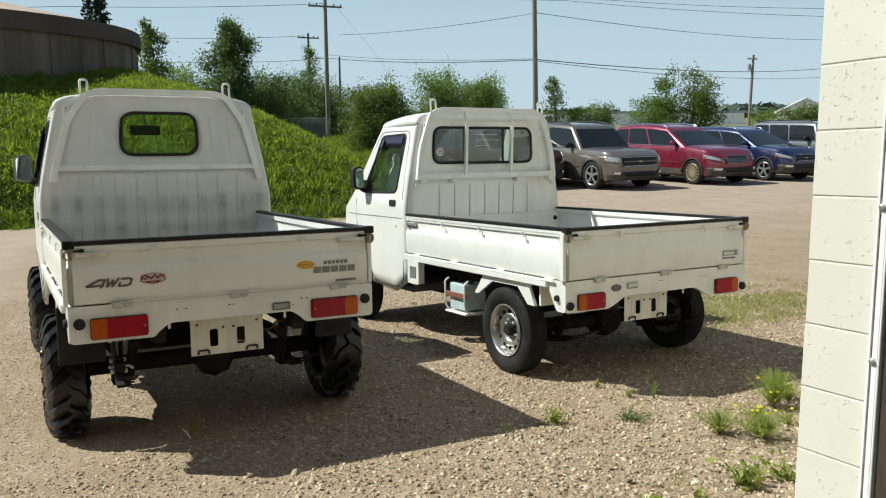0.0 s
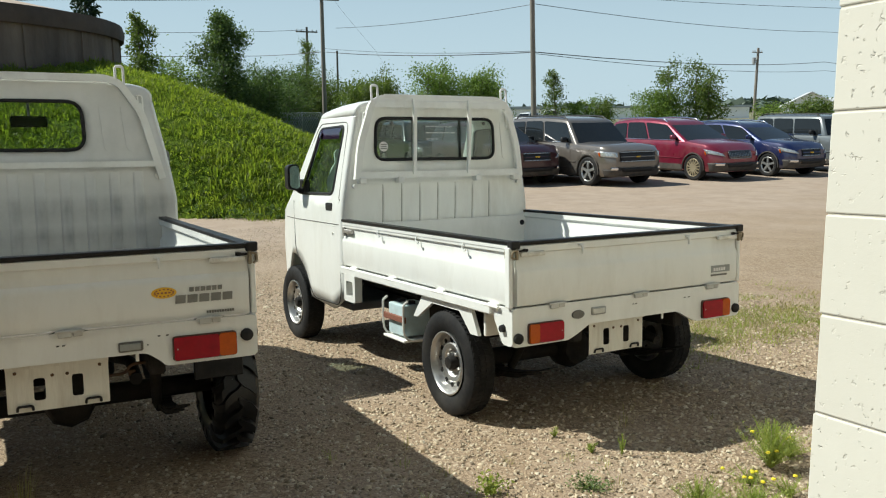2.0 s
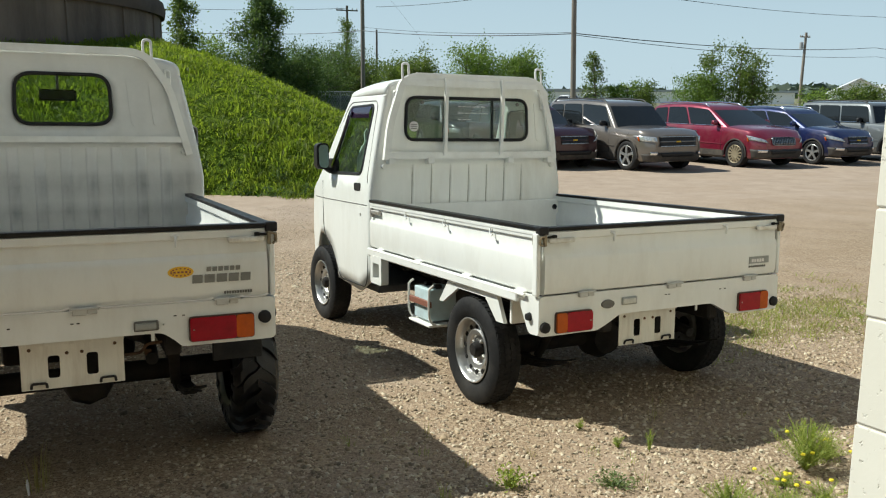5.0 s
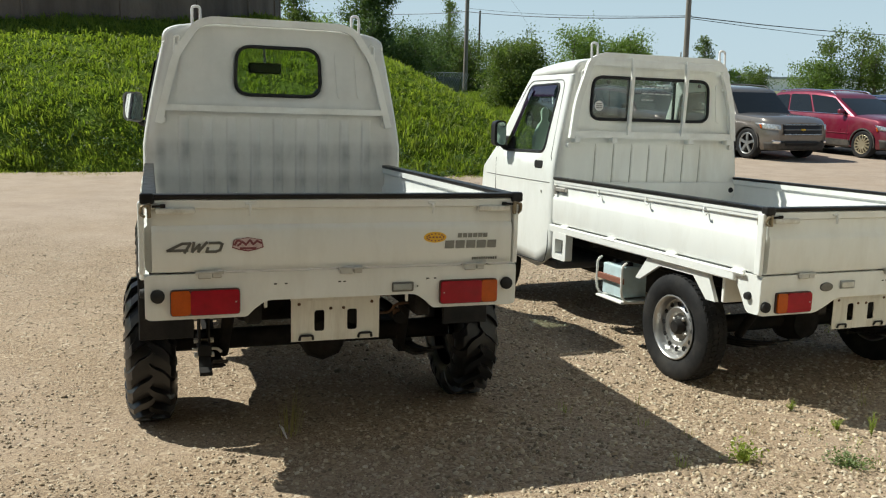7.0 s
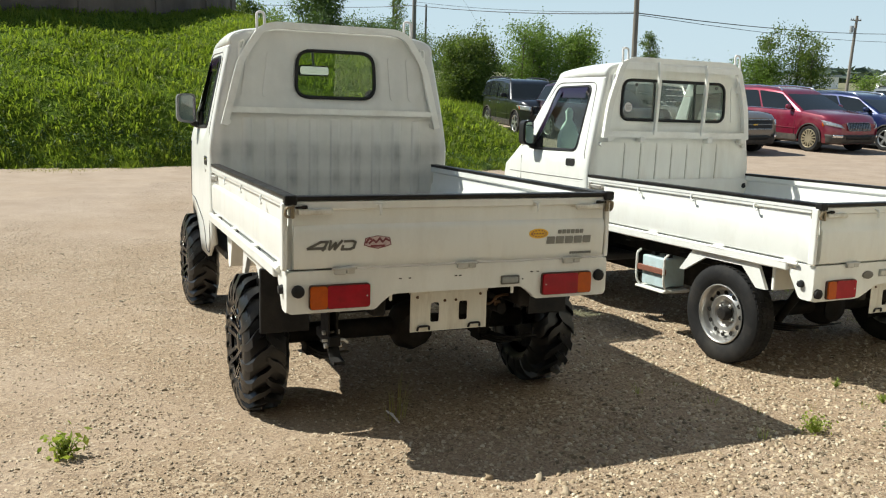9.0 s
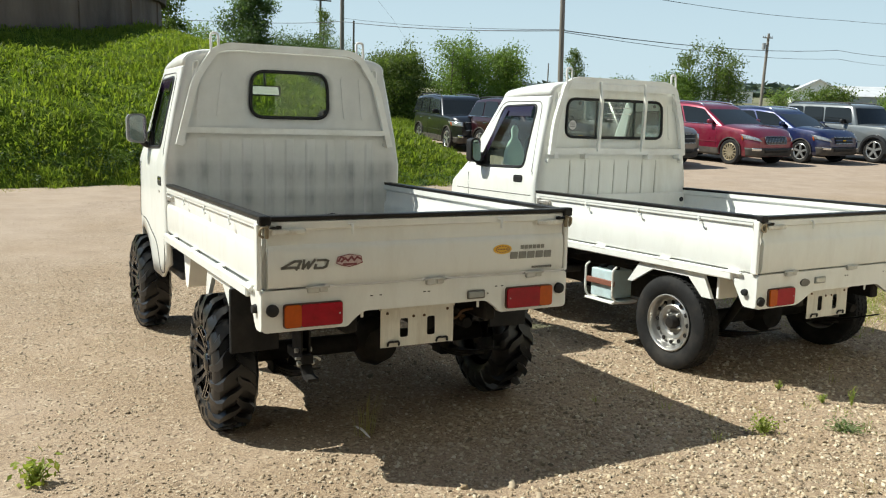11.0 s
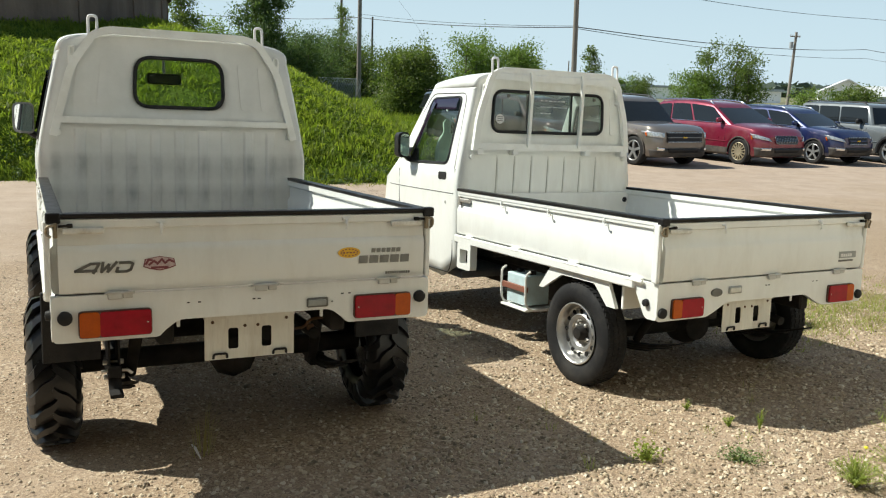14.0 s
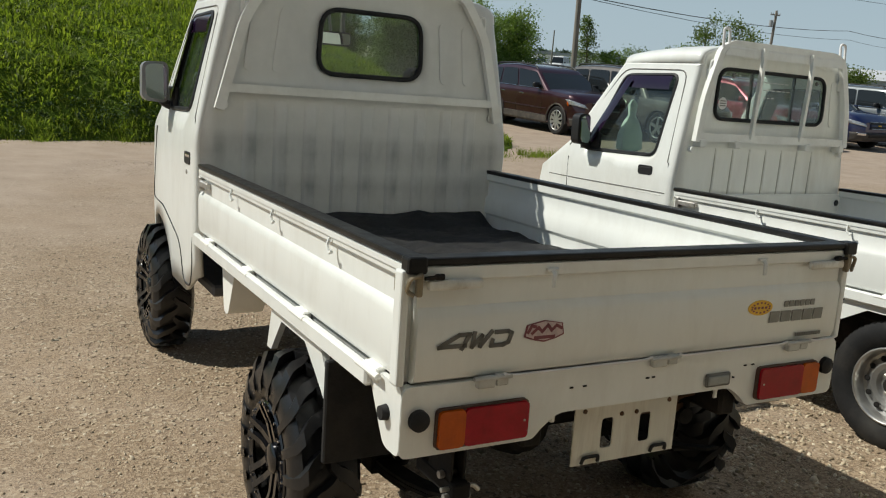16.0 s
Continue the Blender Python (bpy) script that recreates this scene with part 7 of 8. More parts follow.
def spruce(x, y, z, height, label, seed):
    rng = np.random.RandomState(seed)
    T = thing("spruce", pose(x, y, z), label, "tree", "trees behind the yard")
    bm = B()
    tube(bm, [(0, 0, 0), (0, 0, height)], [0.16, 0.02], 8)
    ends = []
    for k in range(46):
        t = 0.08 + 0.9 * k / 46
        for j in range(7):
            a = rng.uniform(0, math.tau)
            reach = height * 0.20 * (1 - t) ** 0.9 * rng.uniform(0.7, 1.15) + 0.08
            p = Vector((0, 0, height * t))
            e = p + Vector((math.cos(a) * reach, math.sin(a) * reach, -0.20 * reach))
            for f in (0.35, 0.6, 0.8, 1.0):
                ends.append(p.lerp(e, f))
    part("trunk", bm, M_BARK, T)
    v = leaves(np.array([tuple(e) for e in ends]), 0.09, 6500, 0.10, rng)
    raw("crown", v, np.arange(len(v)).reshape(-1, 4), M_NEEDLE, T)


spruce(4.4, 47.5, 1.5, 8.3, "dark spruce standing behind the tank", 3)
tree("tree", 6.1, 40.6, 6.7, 2.6, "slender young tree with sparse leaves", "tree", M_LEAF, 11, 1700, 0.12, 1, 0.25)
tree("bush", 7.6, 41.2, 4.9, 4.0, "pale grey-green leafy shrub", "bush", M_LEAF_LIGHT, 12, 4200, 0.11, 5, 0.1, 0.3)
tree("bush", 4.6, 42.5, 4.4, 3.4, "pale grey-green leafy shrub", "bush", M_LEAF, 22, 3600, 0.11, 5, 0.1, 0.3)
tree("tree", 9.7, 39.8, 6.7, 6.6, "full green poplar tree", "tree", M_LEAF_DARK, 13, 6500, 0.12, 1, 0.06, 0.92)
tree("bush", 11.5, 40.4, 4.1, 3.8, "dense dark green bush", "bush", M_LEAF_DARK, 14, 5200, 0.11, 5, 0.05, 0.3)
tree("bush", 16.6, 53.5, 4.4, 4.6, "dense dark green bush", "bush", M_LEAF_DARK, 15, 5200, 0.11, 5, 0.05, 0.3)
tree("tree", 20.3, 60.2, 7.4, 3.2, "thin young tree above the bushes", "tree", M_LEAF, 16, 1500, 0.11, 1, 0.2, 0.7)
tree("bush", 20.9, 57.6, 4.3, 4.4, "dense mid-green leafy bush", "bush", M_LEAF, 17, 4200, 0.11, 4, 0.05, 0.3)
tree("bush", 16.75, 37.0, 3.8, 3.6, "large rounded green bush behind the pole", "bush", M_LEAF, 18, 7500, 0.11, 6, 0.03, 0.35)
for x, y, h, w, seed in ((14.6, 57.0, 4.8, 5.4, 51), (17.2, 58.6, 4.9, 5.4, 52), (19.6, 59.8, 5.0, 5.6, 53), (22.0, 60.5, 4.6, 5.2, 54)):
    tree("bush", x, y, h, w, "dense dark green bush in a hedge", "bush", M_LEAF_DARK, seed, 3600, 0.11, 5, 0.04, 0.3)
tree("bush", 18.0, 41.5, 3.8, 3.6, "green bush behind others", "bush", M_LEAF, 19, 4200, 0.11, 5, 0.05, 0.3)
tree("bush", 20.0, 37.0, 4.2, 3.8, "light green willow bush", "bush", M_LEAF_LIGHT, 20, 7000, 0.10, 6, 0.03, 0.35)
tree("bush", 22.0, 36.6, 4.0, 3.6, "light green willow bush", "bush", M_LEAF_LIGHT, 21, 6500, 0.10, 6, 0.03, 0.35)
tree("tree", 27.8, 37.0, 4.2, 2.2, "slim young poplar behind the cars", "tree", M_LEAF, 31, 900, 0.10, 1, 0.2, 0.7)
tree("bush", 28.9, 36.3, 3.0, 1.8, "small green sapling clump", "bush", M_LEAF_LIGHT, 32, 1500, 0.10, 3, 0.1, 0.4)
tree("bush", 30.3, 35.4, 2.7, 2.2, "small green sapling clump", "bush", M_LEAF, 33, 1600, 0.10, 3, 0.1, 0.4)
tree("tree", 33.2, 32.5, 4.9, 3.4, "open leafy young poplar behind the cars", "tree", M_LEAF, 34, 1700, 0.11, 2, 0.1, 0.5)
tree("tree", 34.6, 31.4, 4.3, 3.2, "open leafy young poplar behind the cars", "tree", M_LEAF, 35, 1500, 0.11, 2, 0.1, 0.5)
tree("bush", 32.0, 33.6, 3.2, 3.0, "light green bush behind the cars", "bush", M_LEAF_LIGHT, 36, 3600, 0.10, 5, 0.05, 0.4)
tree("bush", 51.4, 42.6, 2.6, 3.0, "low green bush in front of a white house", "bush", M_LEAF_LIGHT, 37, 1100, 0.12, 4, 0.1, 0.4)
tree("bush", 53.4, 40.5, 2.0, 3.2, "low green bush in front of a white house", "bush", M_LEAF_LIGHT, 38, 2200, 0.12, 4, 0.1, 0.4)
tree("bush", 40.0, 30.0, 2.3, 3.0, "low green bush at the yard's edge", "bush", M_LEAF, 39, 2200, 0.12, 4, 0.1, 0.4)
tree("bush", 43.5, 27.5, 2.5, 3.4, "low green bush at the yard's edge", "bush", M_LEAF_LIGHT, 40, 2200, 0.12, 4, 0.1, 0.4)


# ---- poles, wires, fence ----
def utility_pole(x, y, top, r, label, mat, arm=None, lean=(0.0, 0.0), transformer=False):
    z0 = float(ground_z(x, y))
    P = thing("utility_pole", pose(x, y, z0), label, "utility pole", "utility poles")
    h = top - z0
    bm = B()
    tube(bm, [(0, 0, -0.2), (lean[0] * 0.5, lean[1] * 0.5, h / 2), (lean[0], lean[1], h)], [r, r * 0.85, r * 0.7], 12)
    part("pole", bm, mat, P, smooth=50)
    if arm:
        az, w = arm
        zz = az - z0
        bm = B()
        box(bm, lean[0] - w / 2, lean[0] + w / 2, -0.06, 0.06, zz - 0.06, zz + 0.06, 0.01, 1)
        part("crossarm", bm, mat, P)
        for k in (-1, -0.55, 0.55, 1):
            bm = B()
            lathe(bm, [(0.05, 0.03), (0.10, 0.055), (0.20, 0.05), (0.24, 0.02)], (lean[0] + k * w * 0.46, 0, zz), 8, "z")
            part("insulator", bm, M_INSUL, P)
    if transformer:
        bm = B()
        lathe(bm, [(0, 0.05), (0.02, 0.22), (0.75, 0.22), (0.80, 0.05)], (-0.38, 0, h - 1.9), 16, "z")
        part("transformer", bm, M_INSUL, P, smooth=40)
    return P


utility_pole(20.2, 54.4, 10.3, 0.17, "tall grey wooden utility pole with a crossarm", M_POLE, (9.2, 2.5))
utility_pole(27.4, 79.4, 9.8, 0.15, "dark far utility pole with a crossarm", M_POLEDARK, (9.35, 2.2))
utility_pole(23.9, 61.6, 6.3, 0.10, "short dark pole among the bushes", M_POLEDARK)
utility_pole(21.3, 29.35, 11.0, 0.13, "tall slim weathered pole carrying cables", M_POLE, lean=(-0.25, 0.1))
utility_pole(81.2, 72.3, 8.7, 0.20, "far utility pole with a transformer", M_POLE, (8.2, 1.6), (0.12, -0.12), True)
utility_pole(40.5, 58.6, 3.6, 0.07, "thin grey post far off", M_POLE)


def wire(pts, r, label="thin dark overhead cable"):
    """A sagging cable through the given points."""
    out = []
    for a, b in zip(pts, pts[1:]):
        a, b = Vector(a), Vector(b)
        sag = 0.008 * (b - a).length
        out += [a.lerp(b, t) - Vector((0, 0, sag * 4 * t * (1 - t))) for t in np.linspace(0, 1, 9)[:-1]]
    out.append(Vector(pts[-1]))
    bm = B()
    tube(bm, out, r, 5)
    return tagged(part("overhead_cable", bm, M_WIRE, smooth=60), label, "cable", "overhead cables")


wire([(-30, 95, 8.0), (16.7, 63.8, 5.85), (20.14, 54.4, 5.66), (21.3, 29.3, 4.07), (65.1, 49.6, 5.55), (110, 70, 7.2)], 0.022)
wire([(21.3, 29.3, 4.0), (65.2, 49.5, 4.8), (110, 70, 6.0)], 0.014)
wire([(20.14, 54.4, 5.9), (21.3, 29.3, 4.12)], 0.012)
wire([(21.2, 54.4, 7.3), (21.28, 29.4, 6.16), (53.4, 40.2, 6.95), (90, 52, 9.5)], 0.014)
wire([(27, 51, 9.9), (33.9, 45, 9.25), (45.6, 34, 7.62), (70, 12, 6.0)], 0.014)
wire([(30, 48, 9.9), (36.3, 43.1, 9.17), (45.6, 34, 8.1), (70, 11, 7.0)], 0.014)
wire([(-35, 63, 7.5), (3.4, 55.9, 8.5), (20.2, 54.4, 9.4)], 0.016)
wire([(-40, 100, 9.2), (13.9, 84.9, 9.3), (27.4, 79.4, 9.55)], 0.02)
wire([(20.9, 54.4, 9.4), (22.3, 50.2, 5.6), (23.6, 46.5, 1.5)], 0.006, "thin guy wire running down from a pole")

fence = thing("wire_fence", place(15.3, 48.2, 0, 0.52), "galvanised wire fence with a slate-grey screen beside the pole", "fence")
for k in range(5):
    bm = B()
    tube(bm, [(-2.4 + k * 1.1, -k * 0.32, 0), (-2.4 + k * 1.1, -k * 0.32, 1.55)], 0.035, 8)
    part("post", bm, M_FENCE, fence)
for z in (0.1, 1.5):
    bm = B()
    tube(bm, [(-2.4, 0, z), (2.0, -1.28, z)], 0.025, 6)
    part("rail", bm, M_FENCE, fence)
bm = B()
for k in range(44):
    x = -2.4 + k * 0.1
    tube(bm, [(x, -0.291 * (x + 2.4), 0.1), (x + 0.5, -0.291 * (x + 2.9), 1.5)], 0.012, 4, cap=False)
    tube(bm, [(x + 0.5, -0.291 * (x + 2.9), 0.1), (x, -0.291 * (x + 2.4), 1.5)], 0.012, 4, cap=False)
part("mesh", bm, M_FENCE, fence)
bm = B()
prism(bm, [(-0.15, 0.05), (1.85, 0.05), (1.85, 1.22), (-0.15, 1.30)], lambda u, v, a: (u, -0.291 * (u + 2.4) + a, v), 0.03, 0.05)
part("screen", bm, M_SCREEN, fence, "slate-grey privacy screen")

# ---- far buildings, fields and woods ----
house = thing("house", pose(91.5, 72.8, -0.6, 0, 0, -47), "small white gabled house beyond the yard", "house")
bm = B()
prism(bm, [(-3.0, 0), (3.0, 0), (3.0, 2.45), (0, 4.0), (-3.0, 2.45)], XZ, -3.5, 9)
part("wall", bm, M_HOUSE, house)
for s in (-1, 1):
    bm = B()
    prism(bm, [(0, 4.02), (0, 4.18), (s * 3.4, 2.42), (s * 3.4, 2.26)], XZ, -3.9, 9.3)
    part("roof", bm, M_ROOFING, house)
bm = B()
box(bm, -0.5, 0.5, -3.54, -3.5, 1.0, 2.0)
part("window", bm, M_CARGLASS, house)
shed = thing("shed", pose(104.0, 70.5, -0.6, 0, 0, -47), "long grey-roofed warehouse beyond the yard", "warehouse")
bm = B()
box(bm, -8, 22, 0, 14, 0, 2.2)
part("wall", bm, M_SHED, shed)
bm = B()
prism(bm, [(-0.4, 2.2), (14.4, 2.2), (7, 3.6)], YZ, -8.4, 22.4)
part("roof", bm, M_ROOFING, shed)
hall = thing("warehouse", pose(120, 150, -1.5, 0, 0, -38), "long low white hall far off", "warehouse")
bm = B()
box(bm, -30, 30, 0, 12, 0, 3.4)
part("wall", bm, M_HOUSE, hall)
bm = B()
box(bm, -30.5, 30.5, -0.5, 12.5, 3.4, 3.9)
part("roof", bm, M_SHED, hall)
hall2 = thing("warehouse", pose(72, 118, -1.5, 0, 0, -30), "low pale hall far off", "warehouse")
bm = B()
box(bm, -9, 9, 0, 10, 0, 3.2)
part("wall", bm, M_HOUSE, hall2)
bm = B()
box(bm, -9.4, 9.4, -0.4, 10.4, 3.2, 3.7)
part("roof", bm, M_SHED, hall2)


def far_woods():
    rng = np.random.RandomState(77)
    n = 26000
    a = np.radians(rng.uniform(-25, 88, n))
    d = rng.uniform(520, 720, n)
    hump = 3.0 + 1.6 * np.sin(a * 9) + 2.0 * np.sin(a * 31 + 1)
    p = np.stack([np.sin(a) * d, np.cos(a) * d, rng.uniform(-2, 1, n) + hump * rng.uniform(0, 1, n)], -1)
    q = rng.normal(0, 1, (n, 2, 3)) * np.array([2.4, 2.4, 1.5])
    v = np.stack([p - q[:, 0], p + q[:, 1], p + q[:, 0], p - q[:, 1]], 1).reshape(-1, 3)
    ob = raw("far_woods", v, np.arange(len(v)).reshape(-1, 4), M_FAR)
    tagged(ob, "dark band of far woods on the horizon", "woods", kind="stuff")


far_woods()
grid_mesh("fields", np.linspace(-1500, 2500, 40), np.linspace(60, 3000, 40), lambda x, y: -0.48 + 0 * x, far_ground_material(), label="flat dry grassland out to the horizon", category="field")

# ---- grass, gravel and weeds ----
grass_mound_blades(200000, 5)
mound_foot_weeds(16000, 6)


def rough_grass(count, seed):
    """Longer rough grass on the strip between the mound, the fence and the bushes."""
    r = np.random.RandomState(seed)
    n_ = count // 20
    k = r.randint(0, n_, count)
    x, y = r.uniform(8, 30, n_)[k] + r.normal(0, 0.12, count), (26 + 28 * r.rand(n_))[k] + r.normal(0, 0.12, count)
    h, a, w = r.uniform(0.12, 0.38, count), r.uniform(0, math.tau, count), 0.012 + 0.014 * r.rand(count)
    p = np.stack([x, y, lawn_z(x, y) - 0.02], -1)
    s_ = np.stack([np.cos(a), np.sin(a), 0 * a], -1) * w[:, None]
    tip = p + np.stack([r.normal(0, 0.10, count), r.normal(0, 0.10, count), h], -1)
    tagged(raw("rough_grass", np.stack([p - s_, p + s_, tip], 1).reshape(-1, 3), np.arange(count * 3).reshape(-1, 3), M_GRASS), "long rough green grass before the bushes", "grass", kind="stuff")


rough_grass(60000, 15)


def gravel(count, seed):
    rng = np.random.RandomState(seed)
    u = rng.rand(count)
    x = rng.uniform(-3.6, 6.0, count)
    y = -2.3 + 13.5 * u ** 2.15
    # the stones are swept thin in dusty patches, most of all on the track
    thin = np.sin(x * 3.1 + 1.7 * np.sin(y * 1.9)) * np.sin(y * 2.3 + 1.3 * np.sin(x * 2.2 + 1)) + 0.5 * np.sin(x * 7.3 + y * 3.7) * np.sin(y * 6.1 - x * 2.9)
    stay = rng.rand(count) > np.clip(0.10 + 0.7 * thin, 0.0, 0.6) * smooth01((0.6 - x) / 1.5)
    x, y = x[stay], y[stay]
    count = len(x)
    z = ground_z(x, y) - 0.0006 * smooth01((-0.4 - x) / 1.4)
    s = (0.0030 + 0.0068 * rng.rand(count) ** 2.5) * (1 - 0.45 * smooth01((y - 4.5) / 3.5))
    # coarser towards the building's wall, finer and dustier on the track
    s *= 0.85 + 0.50 * smooth01((x + 1.3) / 2.2)
    s[rng.rand(count) < 0.003] *= 2.1
    # each stone: a wide foot ring and a smaller crown, rounded by its shading
    q = math.sqrt(0.5)
    base = np.array([(1, 0, -0.25), (0, 1, -0.25), (-1, 0, -0.25), (0, -1, -0.25), (0.62 * q, 0.62 * q, 0.62), (-0.62 * q, 0.62 * q, 0.62), (-0.62 * q, -0.62 * q, 0.62), (0.62 * q, -0.62 * q, 0.62)], float)
    quad = np.array([(0, 1, 5, 4), (1, 2, 6, 5), (2, 3, 7, 6), (3, 0, 4, 7), (4, 5, 6, 7)])
    jit = 1 + rng.uniform(-0.30, 0.30, (count, 8, 3))
    ang = rng.uniform(0, math.tau, count)
    c, sn = np.cos(ang)[:, None], np.sin(ang)[:, None]
    b = base[None] * jit * np.stack([s * 1.35, s, s * 0.95], -1)[:, None, :]
    tilt = rng.uniform(-0.35, 0.35, (count, 1))
    bx, by, bz = b[..., 0], b[..., 1], b[..., 2] + tilt * b[..., 0]
    v = np.stack([bx * c - by * sn + x[:, None], bx * sn + by * c + y[:, None], bz + z[:, None] + s[:, None] * 0.05], -1).reshape(-1, 3)
    f = (quad[None] + (np.arange(count) * 8)[:, None, None]).reshape(-1, 4)
    tagged(raw("gravel", v, f, M_PEBBLE, smooth=180), "loose tan and grey gravel strewn over the yard", "gravel", kind="stuff")


gravel(186000, 8)


def tuft(name, x, y, height, width, count, mat, label, seed, blade=0.006, droop=0.5, category="weed"):
    """A clump of narrow leaves that bend outwards."""
    rng = np.random.RandomState(seed)
    a = rng.uniform(0, math.tau, count)
    r = width * 0.5 * np.sqrt(rng.rand(count)) * 0.6
    h = height * rng.uniform(0.45, 1.0, count)
    out = rng.uniform(0.1, 1.0, count) * droop * h
    w = blade * rng.uniform(0.6, 1.3, count)
    base = np.stack([np.cos(a) * r, np.sin(a) * r, 0 * a], -1)
    d = np.stack([np.cos(a), np.sin(a), 0 * a], -1)
    t = np.stack([-np.sin(a), np.cos(a), 0 * a], -1)
    up = np.array([0, 0, 1.0])
    mid = base + d * (out * 0.35)[:, None] + up * (h * 0.6)[:, None]
    tip = base + d * out[:, None] + up * h[:, None]
    v = np.stack([base - t * w[:, None], base + t * w[:, None], mid + t * w[:, None] * 0.8, mid - t * w[:, None] * 0.8, tip], 1).reshape(-1, 3)
    i = np.arange(count)[:, None] * 5
    f = np.concatenate([i + np.array([0, 1, 2]), i + np.array([0, 2, 3]), i + np.array([3, 2, 4])])
    ob = raw(name, v, f, mat)
    ob.matrix_world = place(x, y, 0, -0.005)
    return tagged(ob, label, category, "weeds in the gravel")


def leafy(name, x, y, height, width, count, mat, label, seed, leaf=0.02, flowers=0):
    """A branching herb: thin stems with many small leaves, some with yellow flowers."""
    rng = np.random.RandomState(seed)
    T = thing(name, place(x, y, 0, -0.005), label, "weed", "weeds in the gravel")
    bm = B()
    ends = []
    for k in range(14):
        a, l = rng.uniform(0, math.tau), rng.uniform(0.1, 0.5) * width
        e = Vector((math.cos(a) * l, math.sin(a) * l, height * rng.uniform(0.6, 1.0)))
        m_ = e * 0.5 + Vector((0, 0, height * 0.08))
        tube(bm, [(e.x * 0.1, e.y * 0.1, 0), m_, e], [0.004, 0.003, 0.0015], 4, cap=False)
        for f in np.linspace(0.25, 1, 7):
            ends.append(Vector((e.x * 0.1, e.y * 0.1, 0)).lerp(m_, f * 2) if f < 0.5 else m_.lerp(e, f * 2 - 1))
    tagged(part("stem", bm, mat, T), kind="stuff")
    v = leaves(np.array([tuple(e) for e in ends]), 0.022, count, leaf, rng)
    v[:, 2] = np.maximum(v[:, 2], 0.004)
    raw("foliage", v, np.arange(len(v)).reshape(-1, 4), mat, T)
    for k in range(flowers):
        e = ends[rng.randint(0, len(ends))]
        bm = B()
        lathe(bm, [(0, 0.003), (0.004, 0.009), (0.009, 0.007), (0.011, 0.0)], (e.x + rng.uniform(-0.03, 0.03), e.y + rng.uniform(-0.03, 0.03), e.z + 0.01), 7, "z")
        part("flower", bm, M_FLOWER, T)
    return T


def feathery(x, y, height, width, stems, label, seed, flowers=0):
    """An upright herb: many thin stems that fan out, each set with short narrow leaflets."""
    rng = np.random.RandomState(seed)
    T = thing("weed", place(x, y, 0, -0.005), label, "weed", "weeds in the gravel")
    a, lean = rng.uniform(0, math.tau, stems), rng.uniform(0.05, 1.0, stems) * width * 0.5
    h = height * rng.uniform(0.55, 1.0, stems) * (1 - 0.25 * lean / (width * 0.5))
    n = 16
    t = np.linspace(0, 1, n)
    q = np.stack([np.cos(a)[:, None] * lean[:, None] * t ** 1.5, np.sin(a)[:, None] * lean[:, None] * t ** 1.5, h[:, None] * t], -1)
    side = np.stack([-np.sin(a), np.cos(a), 0 * a], -1)[:, None, :] * 0.0011
    v = np.stack([q[:, :-1] - side, q[:, :-1] + side, q[:, 1:] + side, q[:, 1:] - side], 2).reshape(-1, 3)
    tagged(raw("stem", v, np.arange(len(v)).reshape(-1, 4), M_WEED, T), kind="stuff")
    k = 3
    p = np.repeat(q[:, 3:].reshape(-1, 3), k, axis=0)
    m_ = len(p)
    b = rng.uniform(0, math.tau, m_)
    d = np.stack([np.cos(b), np.sin(b), rng.uniform(0.3, 1.4, m_)], -1) * rng.uniform(0.008, 0.022, m_)[:, None]
    w = np.stack([-np.sin(b), np.cos(b), 0 * b], -1) * 0.0012
    tri = np.stack([p - w, p + w, p + d], 1).reshape(-1, 3)
    tagged(raw("foliage", tri, np.arange(len(tri)).reshape(-1, 3), M_WEED, T), kind="stuff")
    for k in range(flowers):
        e = q[rng.randint(stems), -1 - rng.randint(3)]
        bm = B()
        lathe(bm, [(0, 0.003), (0.004, 0.010), (0.009, 0.008), (0.011, 0.0)], (e[0] + rng.uniform(-0.03, 0.03), e[1] + rng.uniform(-0.03, 0.03), e[2] + 0.004), 7, "z")
        part("flower", bm, M_FLOWER, T)


feathery(2.62, -0.85, 0.23, 0.34, 170, "feathery yellow-green weed growing by the wall", 1, 3)
feathery(2.80, -0.80, 0.10, 0.22, 45, "low feathery weed by the wall", 2, 4)
feathery(2.42, -0.93, 0.07, 0.26, 26, "sprawling weed with yellow flowers", 14, 7)
feathery(2.44, -1.10, 0.09, 0.24, 18, "thin sprawling weed by the wall", 15, 2)
feathery(2.05, -1.03, 0.135, 0.24, 80, "fan of fine fresh green grass in the gravel", 3)
feathery(2.17, -1.18, 0.140, 0.32, 120, "fan of fine fresh green grass in the gravel", 4)
tuft("grass_tuft", 2.22, -1.10, 0.10, 0.22, 70, M_DRYGRASS, "fan of fine dry grass in the gravel", 5, 0.0013, 0.9)
leafy("weed", 1.64, -1.56, 0.120, 0.20, 90, M_WEED, "broad-leaved young weed by the doorway", 6, 0.020)
leafy("weed", 1.36, -1.62, 0.05, 0.10, 30, M_WEED, "small broad-leaved green seedling", 7, 0.018)
leafy("weed", 1.13, -1.58, 0.06, 0.09, 30, M_WEED, "small broad-leaved green seedling", 27, 0.018)
leafy("weed", 1.84, -1.60, 0.07, 0.14, 60, M_WEED, "leafy green weed by the doorway", 28, 0.016)
leafy("weed", 1.83, -0.65, 0.045, 0.20, 420, M_WEEDBLUE, "low grey-green spreading weed", 8, 0.007)
leafy("weed", 1.46, -0.50, 0.065, 0.11, 240, M_WEED, "small green weed at the shadow's edge", 9, 0.009)
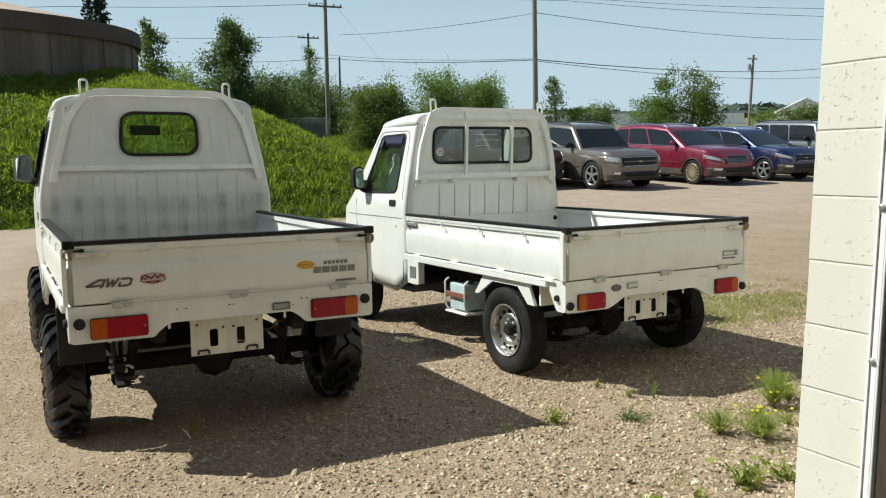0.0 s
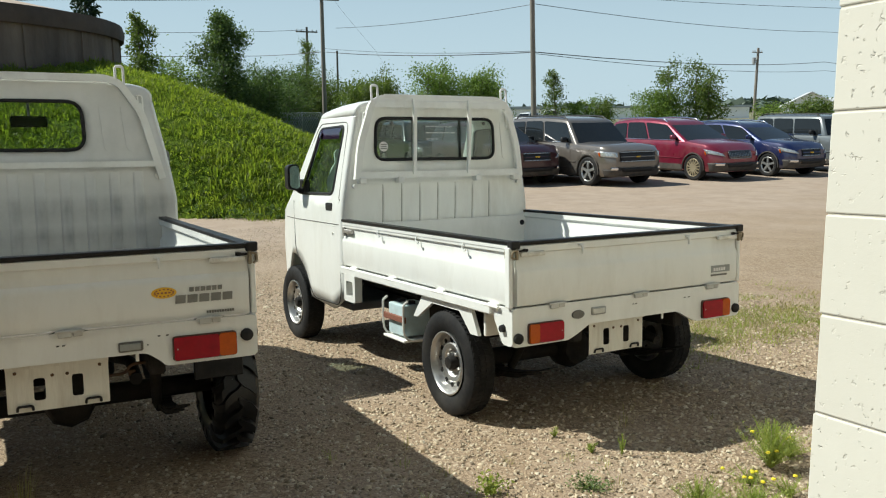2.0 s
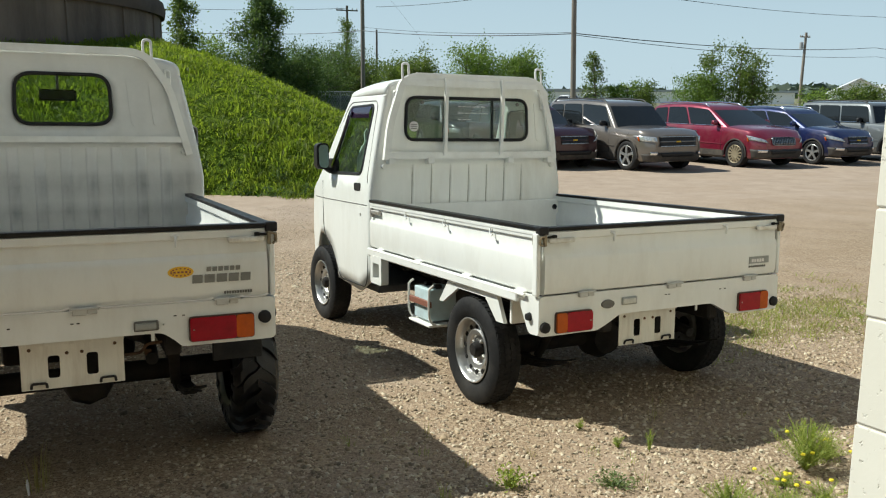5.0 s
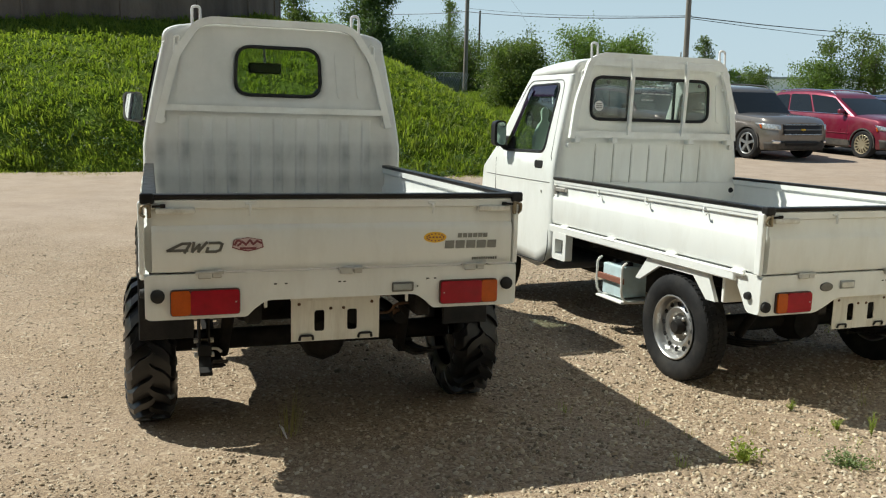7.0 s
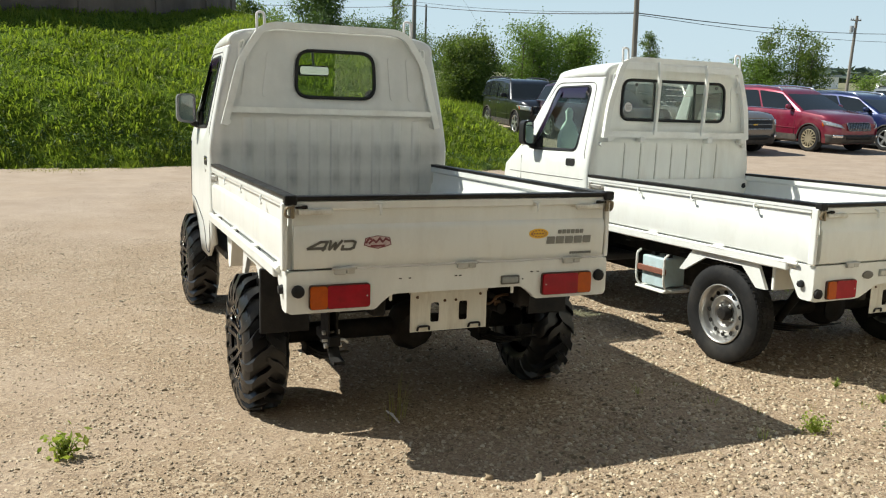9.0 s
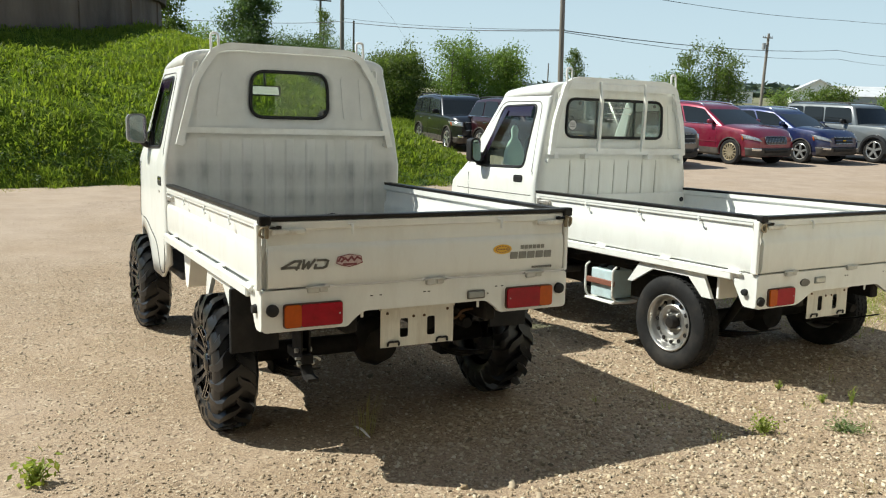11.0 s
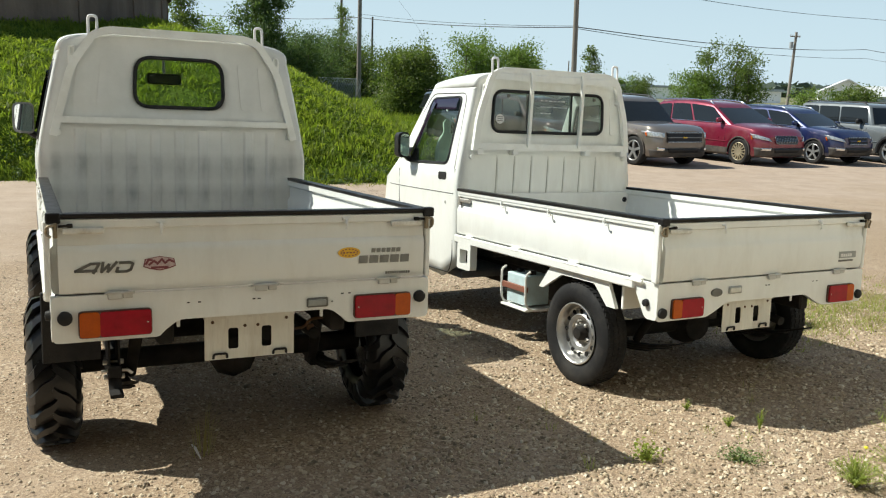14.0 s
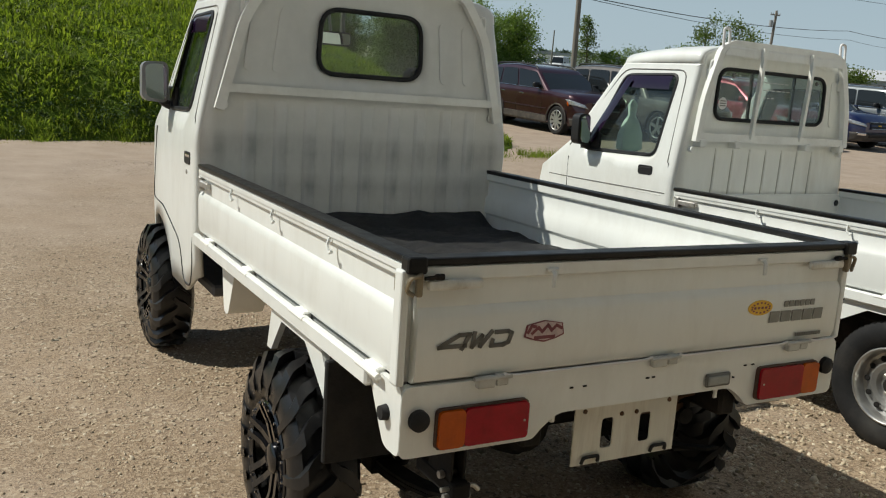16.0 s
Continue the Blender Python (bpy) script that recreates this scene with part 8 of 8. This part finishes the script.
feathery(2.18, -0.42, 0.125, 0.06, 6, "upright green seed stalk in the gravel", 10)
feathery(2.07, -0.06, 0.055, 0.05, 6, "short seed stalks in the gravel", 11)
feathery(2.09, -0.32, 0.05, 0.10, 9, "short seed stalks in the gravel", 16)
tuft("grass_tuft", -0.19, 0.27, 0.24, 0.16, 26, M_DRYGRASS, "thin tall grass tuft under the lifted truck", 12, 0.0022, 0.35)
# pale stick under the truck; its sunlit brightness is put into the colour
bm = B()
tube(bm, [(-0.225, 0.30, 0.004), (-0.222, 0.23, 0.016), (-0.216, 0.15, 0.008)], [0.003, 0.006, 0.003], 6)
tagged(part("sunlit_stick", bm, M_STICKER, smooth=60), "pale stick on the gravel, coloured bright like a sunlit streak", "stick")
leafy("weed", -1.53, 0.25, 0.09, 0.13, 90, M_WEED, "small green weed in open gravel", 13, 0.018)
rng_w = random.Random(21)
def grass_patch(name, count, seed, mat, high, label):
    """Sparse grass growing through the gravel beside the standard truck, in uneven tufts."""
    rng = np.random.RandomState(seed)
    tufts = count // 22
    tx, ty = rng.normal(4.75, 0.95, tufts), rng.normal(1.55, 0.62, tufts)
    k = rng.randint(0, tufts, count)
    x, y = tx[k] + rng.normal(0, 0.07, count), ty[k] + rng.normal(0, 0.06, count)
    ok = (x > 3.35) & (y > 0.55)
    x, y, k = x[ok], y[ok], k[ok]
    n = len(x)
    h = high * (0.35 + rng.rand(n)) * rng.uniform(0.4, 1.3, tufts)[k]
    a = rng.uniform(0, math.tau, n)
    w = 0.0018 + 0.002 * rng.rand(n)
    p = np.stack([x, y, ground_z(x, y) - 0.003], -1)
    s_ = np.stack([np.cos(a), np.sin(a), 0 * a], -1) * w[:, None]
    lean = rng.normal(0, 0.65, (n, 2)) * h[:, None]
    tip = p + np.stack([lean[:, 0], lean[:, 1], h], -1)
    v = np.stack([p - s_, p + s_, tip], 1).reshape(-1, 3)
    tagged(raw(name, v, np.arange(n * 3).reshape(-1, 3), mat), label, "grass", kind="stuff")


grass_patch("dry_grass", 7000, 6, M_DRYGRASS, 0.045, "sparse dry grass growing through the gravel")
grass_patch("green_grass", 5200, 16, M_WEED, 0.055, "thin green grass growing through the gravel")
for k in range(22):
    x, y = rng_w.uniform(0.9, 3.2), rng_w.uniform(-1.5, 0.6)
    tuft("dry_grass", x, y, rng_w.uniform(0.03, 0.08), rng_w.uniform(0.06, 0.16), 16, M_WEED if k % 4 == 0 else M_DRYGRASS, "sparse dry grass tuft in the gravel", 200 + k, 0.0010, 0.8)


def mound_weeds(clumps, seed):
    """Ragged weeds and dry stalks along the foot of the mound."""
    rng = np.random.RandomState(seed)
    for mat, share, label in ((M_GRASS, 0.5, "ragged green weeds at the foot of the mound"), (M_DRYGRASS, 0.5, "dry straw stalks at the foot of the mound")):
        n = int(clumps * share)
        cx, cy_, ch, cw = rng.uniform(-11, 9, n), rng.uniform(-0.12, 0.5, n), rng.uniform(0.06, 0.30, n), rng.uniform(0.10, 0.35, n)
        if mat is M_DRYGRASS:
            cy_, ch, cw = cy_ - 0.35, ch * 0.22, cw * 2.2
        cy_ = cy_ + foot_y(cx)
        k = np.repeat(np.arange(n), 60)
        m_ = len(k)
        x, y = cx[k] + rng.normal(0, 1, m_) * cw[k] * 0.5, cy_[k] + rng.normal(0, 1, m_) * cw[k] * 0.4
        h, a, w = ch[k] * rng.uniform(0.4, 1.0, m_), rng.uniform(0, math.tau, m_), 0.004 + 0.006 * rng.rand(m_)
        z = ground_z(x, y) + np.maximum(hill_z(x, y), 0) - 0.02
        p = np.stack([x, y, z], -1)
        s_ = np.stack([np.cos(a), np.sin(a), 0 * a], -1) * w[:, None]
        tip = p + np.stack([rng.normal(0, 0.35, m_) * h, rng.normal(0, 0.35, m_) * h, h], -1)
        tagged(raw("mound_weeds", np.stack([p - s_, p + s_, tip], 1).reshape(-1, 3), np.arange(m_ * 3).reshape(-1, 3), mat), label, "weeds", kind="stuff")


mound_weeds(330, 31)
